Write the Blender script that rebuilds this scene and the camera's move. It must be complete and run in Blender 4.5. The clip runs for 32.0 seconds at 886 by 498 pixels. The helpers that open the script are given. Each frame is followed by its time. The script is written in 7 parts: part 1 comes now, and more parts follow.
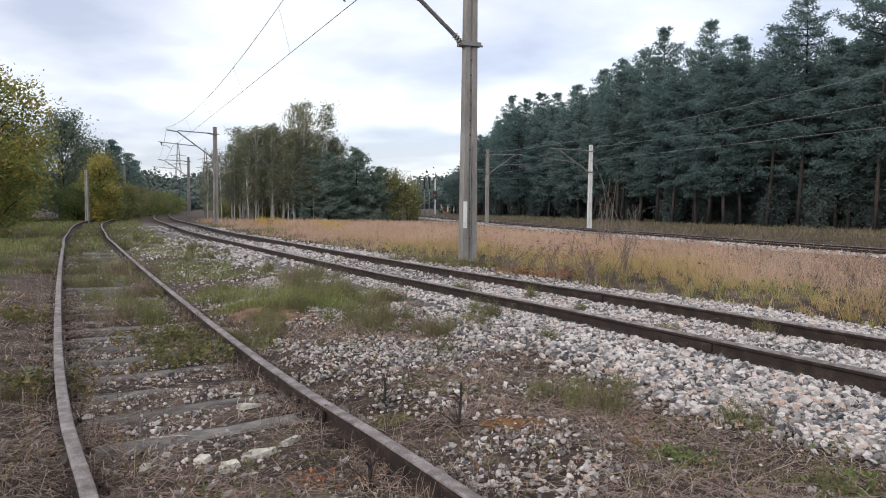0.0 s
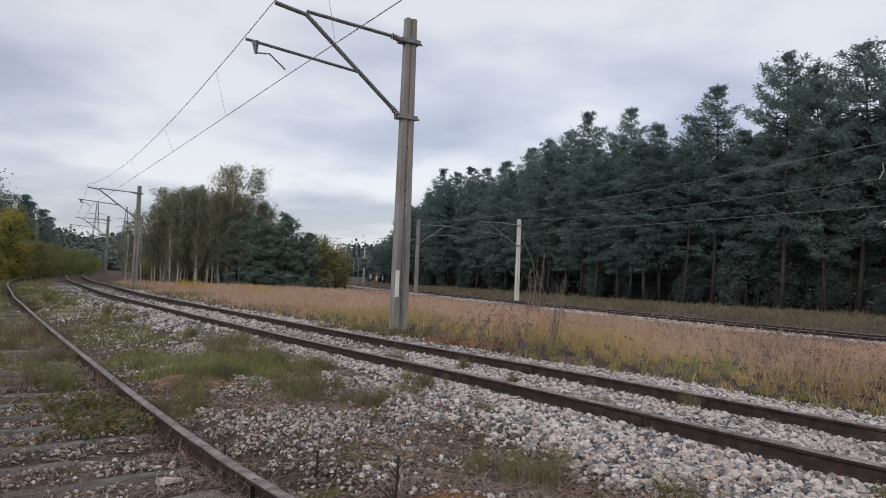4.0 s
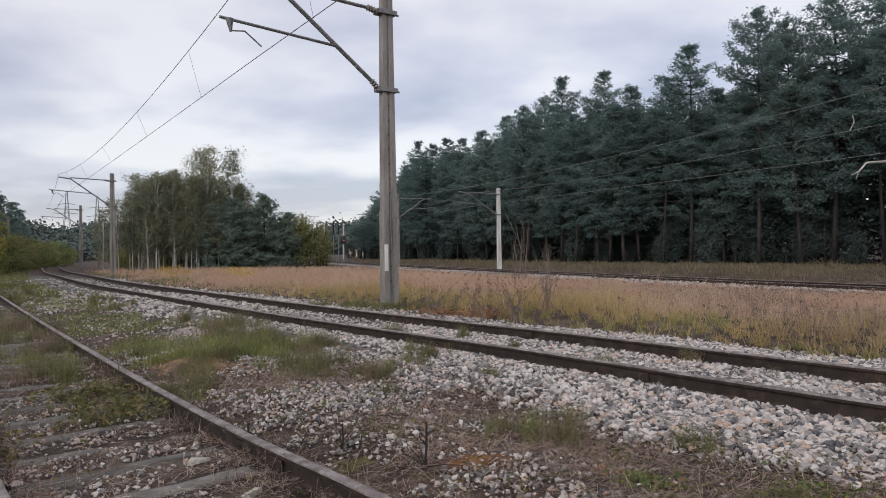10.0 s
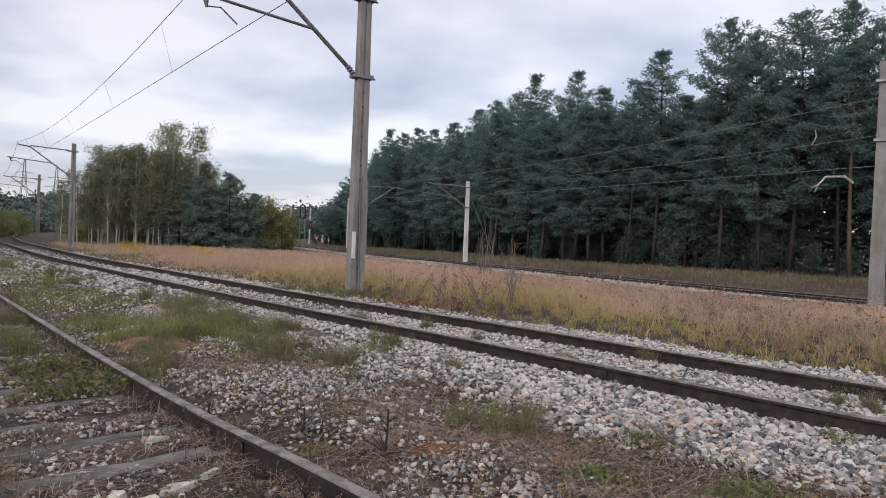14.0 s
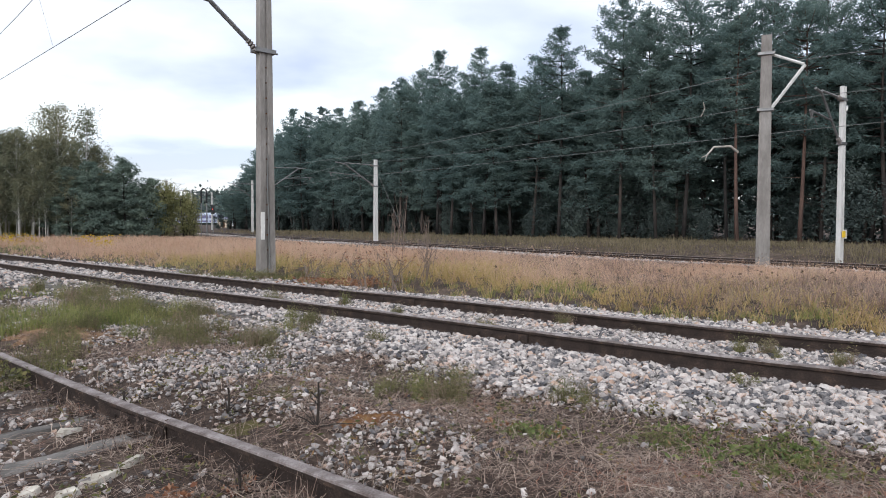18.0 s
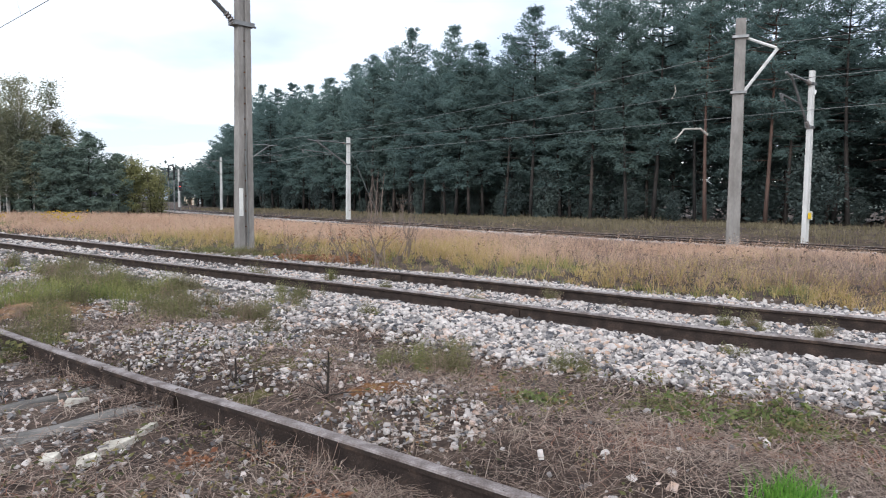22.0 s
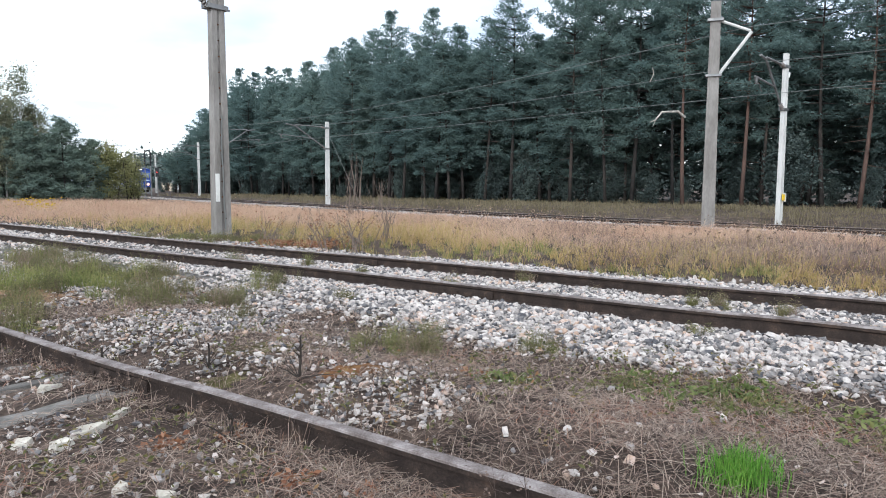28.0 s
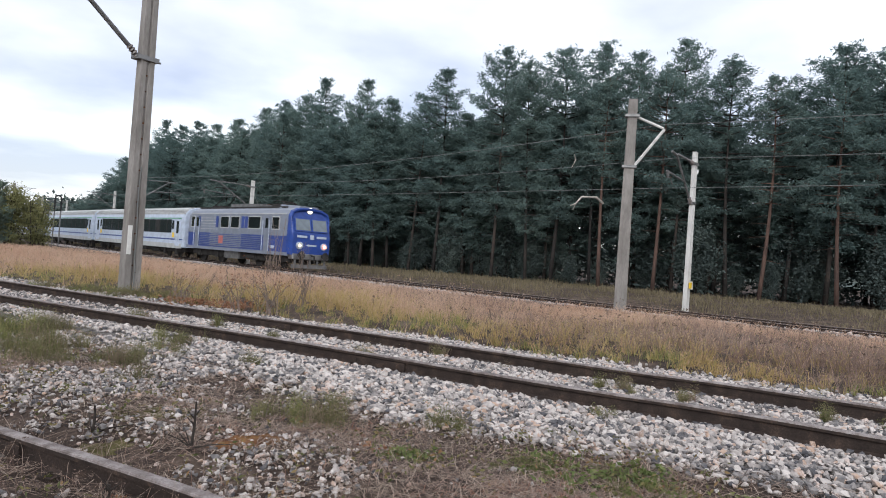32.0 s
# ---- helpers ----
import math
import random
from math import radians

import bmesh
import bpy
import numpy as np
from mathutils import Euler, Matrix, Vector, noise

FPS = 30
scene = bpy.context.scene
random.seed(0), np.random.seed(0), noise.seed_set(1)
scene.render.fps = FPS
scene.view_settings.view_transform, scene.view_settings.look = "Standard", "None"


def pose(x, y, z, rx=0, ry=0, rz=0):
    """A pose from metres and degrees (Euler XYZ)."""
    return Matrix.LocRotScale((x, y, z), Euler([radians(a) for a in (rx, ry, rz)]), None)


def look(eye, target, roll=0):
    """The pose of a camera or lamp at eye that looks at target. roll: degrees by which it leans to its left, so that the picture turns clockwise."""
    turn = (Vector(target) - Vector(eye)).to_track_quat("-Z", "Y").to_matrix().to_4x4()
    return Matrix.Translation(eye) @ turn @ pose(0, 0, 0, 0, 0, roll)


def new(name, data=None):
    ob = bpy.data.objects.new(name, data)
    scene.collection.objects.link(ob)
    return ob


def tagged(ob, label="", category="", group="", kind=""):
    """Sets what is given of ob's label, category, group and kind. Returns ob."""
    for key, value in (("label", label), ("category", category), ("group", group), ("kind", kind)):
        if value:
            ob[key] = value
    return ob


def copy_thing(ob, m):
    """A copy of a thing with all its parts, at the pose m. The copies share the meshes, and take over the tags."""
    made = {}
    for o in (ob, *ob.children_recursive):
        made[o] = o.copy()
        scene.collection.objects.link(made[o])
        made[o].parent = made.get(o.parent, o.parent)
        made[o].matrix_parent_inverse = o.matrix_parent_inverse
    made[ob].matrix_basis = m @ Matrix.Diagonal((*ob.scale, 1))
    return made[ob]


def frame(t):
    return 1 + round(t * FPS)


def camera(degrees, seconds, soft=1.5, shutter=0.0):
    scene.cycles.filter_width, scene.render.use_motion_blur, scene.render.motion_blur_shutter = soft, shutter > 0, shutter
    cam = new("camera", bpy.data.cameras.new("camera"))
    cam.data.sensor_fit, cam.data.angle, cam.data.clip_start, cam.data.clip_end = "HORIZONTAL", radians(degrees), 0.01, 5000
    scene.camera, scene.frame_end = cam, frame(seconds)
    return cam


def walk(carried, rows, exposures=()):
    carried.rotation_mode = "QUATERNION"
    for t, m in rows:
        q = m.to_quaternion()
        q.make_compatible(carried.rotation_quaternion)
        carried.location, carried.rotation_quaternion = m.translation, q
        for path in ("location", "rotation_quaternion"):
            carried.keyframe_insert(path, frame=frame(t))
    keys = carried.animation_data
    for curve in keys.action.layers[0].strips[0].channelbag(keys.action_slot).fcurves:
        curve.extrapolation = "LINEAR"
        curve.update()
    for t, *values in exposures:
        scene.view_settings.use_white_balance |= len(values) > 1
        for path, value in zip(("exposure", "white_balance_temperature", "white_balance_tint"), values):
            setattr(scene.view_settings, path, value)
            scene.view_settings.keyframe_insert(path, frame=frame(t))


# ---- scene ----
cam = camera(66.1, 32.0, soft=1.0, shutter=0.15)
PATH = [
    (0, (2.667, 1.603, 1.388), (2.28, 3.562, 1.264), 0.5),
    (0.5, (2.647, 1.597, 1.392), (2.298, 3.566, 1.35), 0.6),
    (1, (2.664, 1.598, 1.392), (2.302, 3.565, 1.39), -0.3),
    (1.5, (2.665, 1.591, 1.384), (2.396, 3.573, 1.343), 0.4),
    (2, (2.658, 1.58, 1.401), (2.367, 3.559, 1.413), 0.2),
    (2.5, (2.648, 1.571, 1.4), (2.385, 3.551, 1.517), 0.4),
    (3, (2.637, 1.585, 1.398), (2.345, 3.56, 1.521), 1.2),
    (3.5, (2.614, 1.583, 1.389), (2.396, 3.568, 1.503), 1.4),
    (5.5, (2.466, 1.662, 1.359), (2.309, 3.656, 1.361), 2.7),
    (6, (2.455, 1.674, 1.362), (2.284, 3.667, 1.39), 2.1),
    (6.5, (2.473, 1.678, 1.369), (2.288, 3.669, 1.385), 1.9),
    (7, (2.474, 1.669, 1.374), (2.229, 3.652, 1.453), 1.6),
    (7.5, (2.529, 1.635, 1.367), (2.232, 3.612, 1.32), 1.2),
    (8, (2.562, 1.586, 1.363), (2.263, 3.561, 1.267), 2.3),
    (8.5, (2.558, 1.581, 1.38), (2.382, 3.574, 1.374), 1.6),
    (9, (2.464, 1.571, 1.383), (2.337, 3.566, 1.445), 0.2),
    (9.5, (2.373, 1.55, 1.365), (2.284, 3.548, 1.401), 0.7),
    (10, (2.342, 1.538, 1.35), (2.222, 3.534, 1.355), -0.8),
    (10.5, (2.381, 1.543, 1.364), (2.284, 3.54, 1.414), -2.1),
    (11, (2.377, 1.52, 1.365), (2.36, 3.515, 1.506), -1.7),
    (11.5, (2.384, 1.522, 1.369), (2.339, 3.521, 1.406), -0.0),
    (12, (2.366, 1.51, 1.384), (2.356, 3.51, 1.361), 1.3),
    (12.5, (2.368, 1.496, 1.366), (2.297, 3.494, 1.382), 1.5),
    (13, (2.347, 1.493, 1.366), (2.278, 3.492, 1.395), 2.3),
    (13.5, (2.324, 1.487, 1.366), (2.239, 3.485, 1.407), 1.9),
    (14, (2.32, 1.48, 1.356), (2.299, 3.479, 1.335), 2.2),
    (14.5, (2.295, 1.464, 1.362), (2.282, 3.464, 1.36), 2.1),
    (15, (2.291, 1.468, 1.35), (2.315, 3.467, 1.381), 1.8),
    (15.5, (2.325, 1.471, 1.359), (2.403, 3.469, 1.397), 2.0),
    (17.5, (2.266, 1.548, 1.286), (2.46, 3.538, 1.29), -0.8),
    (18, (2.221, 1.517, 1.276), (2.466, 3.501, 1.199), 0.1),
    (18.5, (2.261, 1.497, 1.273), (2.536, 3.477, 1.219), 2.5),
    (19, (2.277, 1.439, 1.279), (2.524, 3.421, 1.161), 0.1),
    (19.5, (2.275, 1.388, 1.279), (2.499, 3.372, 1.169), -0.3),
    (20, (2.219, 1.44, 1.279), (2.604, 3.401, 1.201), 0.8),
    (20.5, (2.09, 1.487, 1.267), (2.524, 3.438, 1.201), 0.8),
    (21, (2.039, 1.485, 1.245), (2.509, 3.426, 1.146), 0.9),
    (21.5, (1.994, 1.488, 1.238), (2.471, 3.427, 1.136), 0.7),
    (22, (1.969, 1.473, 1.232), (2.302, 3.441, 1.096), 0.6),
    (22.5, (1.958, 1.445, 1.236), (2.132, 3.433, 1.102), 1.1),
    (23, (1.946, 1.44, 1.242), (2.043, 3.435, 1.145), 1.3),
    (23.5, (1.934, 1.433, 1.229), (2.069, 3.428, 1.156), 1.6),
    (24, (1.95, 1.424, 1.237), (2.08, 3.418, 1.148), 1.3),
    (24.5, (1.948, 1.41, 1.237), (2.074, 3.405, 1.189), 1.3),
    (26.5, (1.947, 1.423, 1.235), (2.163, 3.403, 1.054), 1.4),
    (27, (1.959, 1.436, 1.222), (2.307, 3.393, 1.0), 1.9),
    (27.5, (2.002, 1.412, 1.233), (2.39, 3.36, 1.001), -0.1),
    (28, (2.033, 1.389, 1.236), (2.419, 3.343, 1.054), 0.2),
    (28.5, (2.042, 1.404, 1.237), (2.582, 3.318, 1.026), 0.5),
    (29, (2.038, 1.402, 1.239), (2.454, 3.355, 1.137), -1.3),
    (29.5, (2.07, 1.376, 1.239), (2.581, 3.308, 1.165), 1.8),
    (30, (2.067, 1.39, 1.254), (2.603, 3.313, 1.144), 1.4),
    (30.5, (2.063, 1.39, 1.255), (2.596, 3.316, 1.189), 0.4),
    (31, (2.088, 1.368, 1.24), (2.755, 3.253, 1.231), 1.5),
    (31.5, (2.063, 1.383, 1.262), (2.668, 3.289, 1.258), 4.7),
    (32, (2.089, 1.371, 1.258), (2.689, 3.279, 1.287), 4.0),
]
EXPOSURES = [(0, 0.08, 6350, 9.5), (1, -0.12, 6370, 10), (3, -0.42, 6400, 11), (4.5, -0.38, 6400, 11.5), (7, -0.24, 6450, 12), (9, -0.2, 6450, 12), (10, -0.32, 6450, 12), (11, -0.26, 6450, 12), (12, 0.0, 6450, 12), (13, -0.22, 6400, 12.5), (15, -0.2, 6400, 12.5), (18, 0.18, 6220, 9.5), (20, 0.28, 6150, 9), (22, 0.42, 6080, 8.5), (24, 0.32, 6000, 7.5), (26, 0.48, 5960, 6), (28, 0.6, 5970, 5.5), (29, 0.56, 5990, 5.5), (30.2, 0.4, 6080, 8), (31, 0.36, 6180, 9), (32, 0.13, 6270, 9.5)]
walk(cam, [(t, look(eye, target, roll)) for t, eye, target, roll in PATH], EXPOSURES)

# ---- sky and light ----
SUN_UP, SUN_TURN = 26, 205


def sky():
    world = bpy.data.worlds.new("overcast_sky")
    scene.world = world
    world.use_nodes = True
    nt = world.node_tree
    nt.nodes.clear()
    N, L = nt.nodes.new, nt.links.new
    out = N("ShaderNodeOutputWorld")
    nish = N("ShaderNodeTexSky")
    nish.sky_type, nish.sun_disc = "NISHITA", False
    nish.sun_elevation, nish.sun_rotation = radians(SUN_UP), radians(SUN_TURN)
    bg1 = N("ShaderNodeBackground")
    bg1.inputs["Strength"].default_value = 0.05
    L(nish.outputs[0], bg1.inputs["Color"])
    co = N("ShaderNodeTexCoord")
    sep = N("ShaderNodeSeparateXYZ")
    L(co.outputs["Generated"], sep.inputs[0])
    # clouds lie on a flat layer overhead: x/z, y/z
    den = N("ShaderNodeMath")
    den.operation = "ADD"
    den.inputs[1].default_value = 0.16
    clampz = N("ShaderNodeMath")
    clampz.operation = "MAXIMUM"
    clampz.inputs[1].default_value = 0.0
    L(sep.outputs["Z"], clampz.inputs[0])
    L(clampz.outputs[0], den.inputs[0])
    dv = []
    for ax in "XY":
        d = N("ShaderNodeMath")
        d.operation = "DIVIDE"
        L(sep.outputs[ax], d.inputs[0])
        L(den.outputs[0], d.inputs[1])
        dv.append(d)
    cmb = N("ShaderNodeCombineXYZ")
    L(dv[0].outputs[0], cmb.inputs[0])
    L(dv[1].outputs[0], cmb.inputs[1])
    no = N("ShaderNodeTexNoise")
    no.inputs["Scale"].default_value, no.inputs["Detail"].default_value = 1.15, 6.0
    no.inputs["Roughness"].default_value = 0.45
    L(cmb.outputs[0], no.inputs["Vector"])
    ramp = N("ShaderNodeValToRGB")
    e = ramp.color_ramp.elements
    e[0].position, e[0].color = 0.38, (0.52, 0.525, 0.62, 1)
    e[1].position, e[1].color = 0.62, (1.0, 0.975, 0.965, 1)
    m = e.new(0.5)
    m.color = (0.74, 0.73, 0.8, 1)
    # layers of the cloud deck: a pale gap low down, a darker bank above it, thinner cloud overhead
    rise = N("ShaderNodeValToRGB")
    el = rise.color_ramp.elements
    for p, v in ((0.02, 0.45), (0.09, 0.45), (0.145, 0.6), (0.21, 0.48), (0.28, 0.53), (0.38, 0.7), (0.6, 0.8)):
        e = el.new(p)
        e.color = (v, v, v, 1)
    el.remove(el[-1])
    el.remove(el[0])
    L(sep.outputs["Z"], rise.inputs[0])
    centre = N("ShaderNodeMath")
    centre.operation = "SUBTRACT"
    centre.inputs[1].default_value = 0.5
    L(rise.outputs[0], centre.inputs[0])
    lift = N("ShaderNodeMath")
    lift.operation = "ADD"
    L(no.outputs["Fac"], lift.inputs[0])
    L(centre.outputs[0], lift.inputs[1])
    L(lift.outputs[0], ramp.inputs[0])
    bg2 = N("ShaderNodeBackground")
    bg2.inputs["Strength"].default_value = 0.9
    L(ramp.outputs[0], bg2.inputs["Color"])
    add = N("ShaderNodeAddShader")
    L(bg1.outputs[0], add.inputs[0])
    L(bg2.outputs[0], add.inputs[1])
    L(add.outputs[0], out.inputs[0])
    sun = new("sun", bpy.data.lights.new("sun", "SUN"))
    sun.data.energy, sun.data.angle, sun.data.color = 1.5, radians(30), (0.98, 0.985, 1.0)
    a = radians(SUN_TURN)
    d = Vector((math.sin(a) * math.cos(radians(SUN_UP)), math.cos(a) * math.cos(radians(SUN_UP)), math.sin(radians(SUN_UP))))
    sun.matrix_world = look(d * 100, (0, 0, 0))


sky()


# ---- materials ----
def material(name, stops, scale=8.0, rough=0.8, metal=0.0, bump=0.0, bump_scale=None, island=0.0, obrand=0.0, fine=0.35, spec=0.3, big=0.0, detail=4.0, stretch=None, trans=0.0):
    """Noise-driven colour between stops, with a finer grain, island or object variation, and bump."""
    m = bpy.data.materials.new(name)
    m.use_nodes = True
    nt = m.node_tree
    N, L = nt.nodes.new, nt.links.new
    bs = nt.nodes["Principled BSDF"]
    bs.inputs["Roughness"].default_value = rough
    bs.inputs["Metallic"].default_value = metal
    bs.inputs["Specular IOR Level"].default_value = spec
    co = N("ShaderNodeTexCoord")
    src = co.outputs["Object"]
    if stretch:
        mp = N("ShaderNodeMapping")
        mp.inputs["Scale"].default_value = stretch
        L(src, mp.inputs[0])
        src = mp.outputs[0]
    n1 = N("ShaderNodeTexNoise")
    n1.inputs["Scale"].default_value, n1.inputs["Detail"].default_value = scale, detail
    L(src, n1.inputs["Vector"])
    fac = n1.outputs["Fac"]

    def mathn(op, a, b):
        q = N("ShaderNodeMath")
        q.operation = op
        for i, v in enumerate((a, b)):
            if isinstance(v, (int, float)):
                q.inputs[i].default_value = v
            else:
                L(v, q.inputs[i])
        return q.outputs[0]

    if fine:
        n2 = N("ShaderNodeTexNoise")
        n2.inputs["Scale"].default_value, n2.inputs["Detail"].default_value = scale * 9, 2
        L(src, n2.inputs["Vector"])
        fac = mathn("ADD", fac, mathn("MULTIPLY", mathn("SUBTRACT", n2.outputs["Fac"], 0.5), fine))
    if big:
        n3 = N("ShaderNodeTexNoise")
        n3.inputs["Scale"].default_value = scale * 0.12
        L(src, n3.inputs["Vector"])
        fac = mathn("ADD", fac, mathn("MULTIPLY", mathn("SUBTRACT", n3.outputs["Fac"], 0.5), big))
    if island:
        g = N("ShaderNodeNewGeometry")
        fac = mathn("ADD", fac, mathn("MULTIPLY", mathn("SUBTRACT", g.outputs["Random Per Island"], 0.5), island))
    if obrand:
        oi = N("ShaderNodeObjectInfo")
        fac = mathn("ADD", fac, mathn("MULTIPLY", mathn("SUBTRACT", oi.outputs["Random"], 0.5), obrand))
    rp = N("ShaderNodeValToRGB")
    el = rp.color_ramp.elements
    while len(el) < len(stops):
        el.new(0.5)
    for k, (p, c) in enumerate(stops):
        el[k].position = p
        el[k].color = (*c, 1)
    L(fac, rp.inputs[0])
    L(rp.outputs[0], bs.inputs["Base Color"])
    if bump:
        nb = N("ShaderNodeTexNoise")
        nb.inputs["Scale"].default_value, nb.inputs["Detail"].default_value = bump_scale or scale * 4, 5
        L(src, nb.inputs["Vector"])
        b = N("ShaderNodeBump")
        b.inputs["Strength"].default_value, b.inputs["Distance"].default_value = bump, 0.02
        L(nb.outputs["Fac"], b.inputs["Height"])
        L(b.outputs[0], bs.inputs["Normal"])
    if trans:
        tr = N("ShaderNodeBsdfTranslucent")
        L(rp.outputs[0], tr.inputs["Color"])
        mx = N("ShaderNodeMixShader")
        mx.inputs[0].default_value = trans
        L(bs.outputs[0], mx.inputs[1])
        L(tr.outputs[0], mx.inputs[2])
        L(mx.outputs[0], nt.nodes["Material Output"].inputs["Surface"])
    return m


def plain(name, c, rough=0.5, metal=0.0, vary=0.12, scale=3.0, **kw):
    lo, hi = tuple(v * (1 - vary) for v in c), tuple(min(1, v * (1 + vary)) for v in c)
    return material(name, [(0.35, lo), (0.65, hi)], scale=scale, rough=rough, metal=metal, **kw)


SOIL = material("dry_soil_and_litter", [(0.25, (0.022, 0.016, 0.013)), (0.45, (0.05, 0.034, 0.027)), (0.6, (0.088, 0.062, 0.048)), (0.8, (0.16, 0.122, 0.096))], scale=2.6, rough=0.95, bump=0.9, bump_scale=30, fine=0.7, big=0.5)
RAIL = material("rusty_rail_steel", [(0.3, (0.019, 0.0125, 0.0105)), (0.55, (0.034, 0.0235, 0.019)), (0.8, (0.08, 0.051, 0.038))], scale=9, rough=0.8, metal=0.0, fine=0.6, bump=0.3, bump_scale=60, stretch=(1, 1, 1))
RAIL_TOP = material("worn_lit_rail_top", [(0.3, (0.105, 0.083, 0.076)), (0.5, (0.185, 0.156, 0.149)), (0.7, (0.29, 0.258, 0.25))], scale=12, rough=0.6, metal=0.1, big=0.4, fine=0.6)
CONCRETE = material("weathered_concrete", [(0.3, (0.165, 0.151, 0.138)), (0.55, (0.25, 0.232, 0.216)), (0.75, (0.33, 0.311, 0.293))], scale=2.5, rough=0.9, bump=0.35, bump_scale=45, stretch=(1, 1, 0.3), big=0.3)
PALE_CONCRETE = material("pale_concrete", [(0.3, (0.46, 0.45, 0.43)), (0.7, (0.62, 0.61, 0.59))], scale=2.5, rough=0.85, bump=0.2, stretch=(1, 1, 0.3))
STEEL = plain("galvanised_steel", (0.2, 0.2, 0.2), rough=0.5, metal=0.6, vary=0.25)
WIRE = plain("weathered_wire", (0.2, 0.207, 0.204), rough=0.5, metal=0.2)
BARK = material("pine_bark", [(0.3, (0.022, 0.02, 0.019)), (0.6, (0.042, 0.035, 0.031)), (0.8, (0.08, 0.06, 0.048))], scale=1.6, rough=0.95, bump=0.6, obrand=0.3)
NEEDLES = material("pine_needles", [(0.2, (0.12, 0.18, 0.175)), (0.5, (0.155, 0.22, 0.205)), (0.8, (0.195, 0.265, 0.235))], scale=0.5, rough=0.9, spec=0.1, island=0.2, obrand=0.35, fine=0, trans=0.5)
# darker copy of the needles: shade inside the wood put into the colour
SHADE_NEEDLES = material("shade_dark_needles", [(0.2, (0.055, 0.075, 0.072)), (0.5, (0.078, 0.103, 0.096)), (0.8, (0.105, 0.132, 0.115))], scale=0.5, rough=0.8, island=0.3, obrand=0.35, fine=0, trans=0.3)
BIRCH_BARK = material("birch_bark", [(0.2, (0.14, 0.13, 0.12)), (0.3, (0.62, 0.6, 0.57)), (0.8, (0.78, 0.76, 0.73))], scale=3, rough=0.8, stretch=(1, 1, 2.5))
BIRCH_LEAF = material("birch_leaves", [(0.2, (0.145, 0.165, 0.115)), (0.5, (0.21, 0.22, 0.148)), (0.85, (0.3, 0.28, 0.175))], scale=0.4, rough=0.7, island=0.3, obrand=0.4, fine=0, trans=0.4)
# ---- mesh helpers ----
def mesh_np(name, verts, faces, smooth=False):
    """A mesh from an array of vertices and an array of faces that all have the same number of corners."""
    verts, faces = np.asarray(verts, np.float32), np.asarray(faces, np.int32)
    me = bpy.data.meshes.new(name)
    n, k = faces.shape
    me.vertices.add(len(verts))
    me.vertices.foreach_set("co", verts.ravel())
    me.loops.add(n * k)
    me.loops.foreach_set("vertex_index", faces.ravel())
    me.polygons.add(n)
    me.polygons.foreach_set("loop_start", np.arange(0, n * k, k, dtype=np.int32))
    me.polygons.foreach_set("use_smooth", np.full(n, smooth))
    me.update(calc_edges=True)
    return me


def thing_np(name, verts, faces, mat, parent=None, smooth=False):
    me = mesh_np(name, verts, faces, smooth)
    me.materials.append(mat)
    ob = new(name, me)
    ob.parent = parent
    return ob


def part(name, bm, mat, parent=None, label="", bevel=0.0, smooth=False):
    """Links a bmesh as one mesh object under a thing or a part."""
    if bevel:
        bmesh.ops.bevel(bm, geom=list(bm.edges), offset=bevel, segments=1, affect="EDGES", clamp_overlap=True)
    me = bpy.data.meshes.new(name)
    bm.to_mesh(me)
    bm.free()
    if smooth:
        for p in me.polygons:
            p.use_smooth = True
    me.materials.append(mat)
    ob = new(name, me)
    ob.parent = parent
    if label:
        tagged(ob, label)
    return ob


def empty(name, label, category, m=None, group="", kind=""):
    ob = new(name)
    ob.empty_display_size = 0.2
    if m is not None:
        ob.matrix_world = m
    return tagged(ob, label, category, group, kind)


def box(x0, x1, y0, y1, z0, z1, bm=None):
    bm = bm or bmesh.new()
    v = [bm.verts.new(p) for p in ((x0, y0, z0), (x1, y0, z0), (x1, y1, z0), (x0, y1, z0), (x0, y0, z1), (x1, y0, z1), (x1, y1, z1), (x0, y1, z1))]
    for f in ((3, 2, 1, 0), (4, 5, 6, 7), (0, 1, 5, 4), (1, 2, 6, 5), (2, 3, 7, 6), (3, 0, 4, 7)):
        bm.faces.new([v[i] for i in f])
    return bm


def tube(points, radii, sides=6, bm=None, cap=True):
    """A tapered tube along points."""
    bm = bm or bmesh.new()
    pts = [Vector(p) for p in points]
    if not hasattr(radii, "__len__"):
        radii = [radii] * len(pts)
    rings = []
    for i, p in enumerate(pts):
        d = (pts[min(i + 1, len(pts) - 1)] - pts[max(i - 1, 0)]).normalized()
        a = d.cross(Vector((0, 0, 1)) if abs(d.z) < 0.95 else Vector((1, 0, 0))).normalized()
        b = d.cross(a)
        rings.append([bm.verts.new(p + (a * math.cos(2 * math.pi * k / sides) + b * math.sin(2 * math.pi * k / sides)) * radii[i]) for k in range(sides)])
    for r, s in zip(rings, rings[1:]):
        for k in range(sides):
            bm.faces.new((r[k], r[(k + 1) % sides], s[(k + 1) % sides], s[k]))
    if cap:
        bm.faces.new(rings[0][::-1])
        bm.faces.new(rings[-1])
    return bm


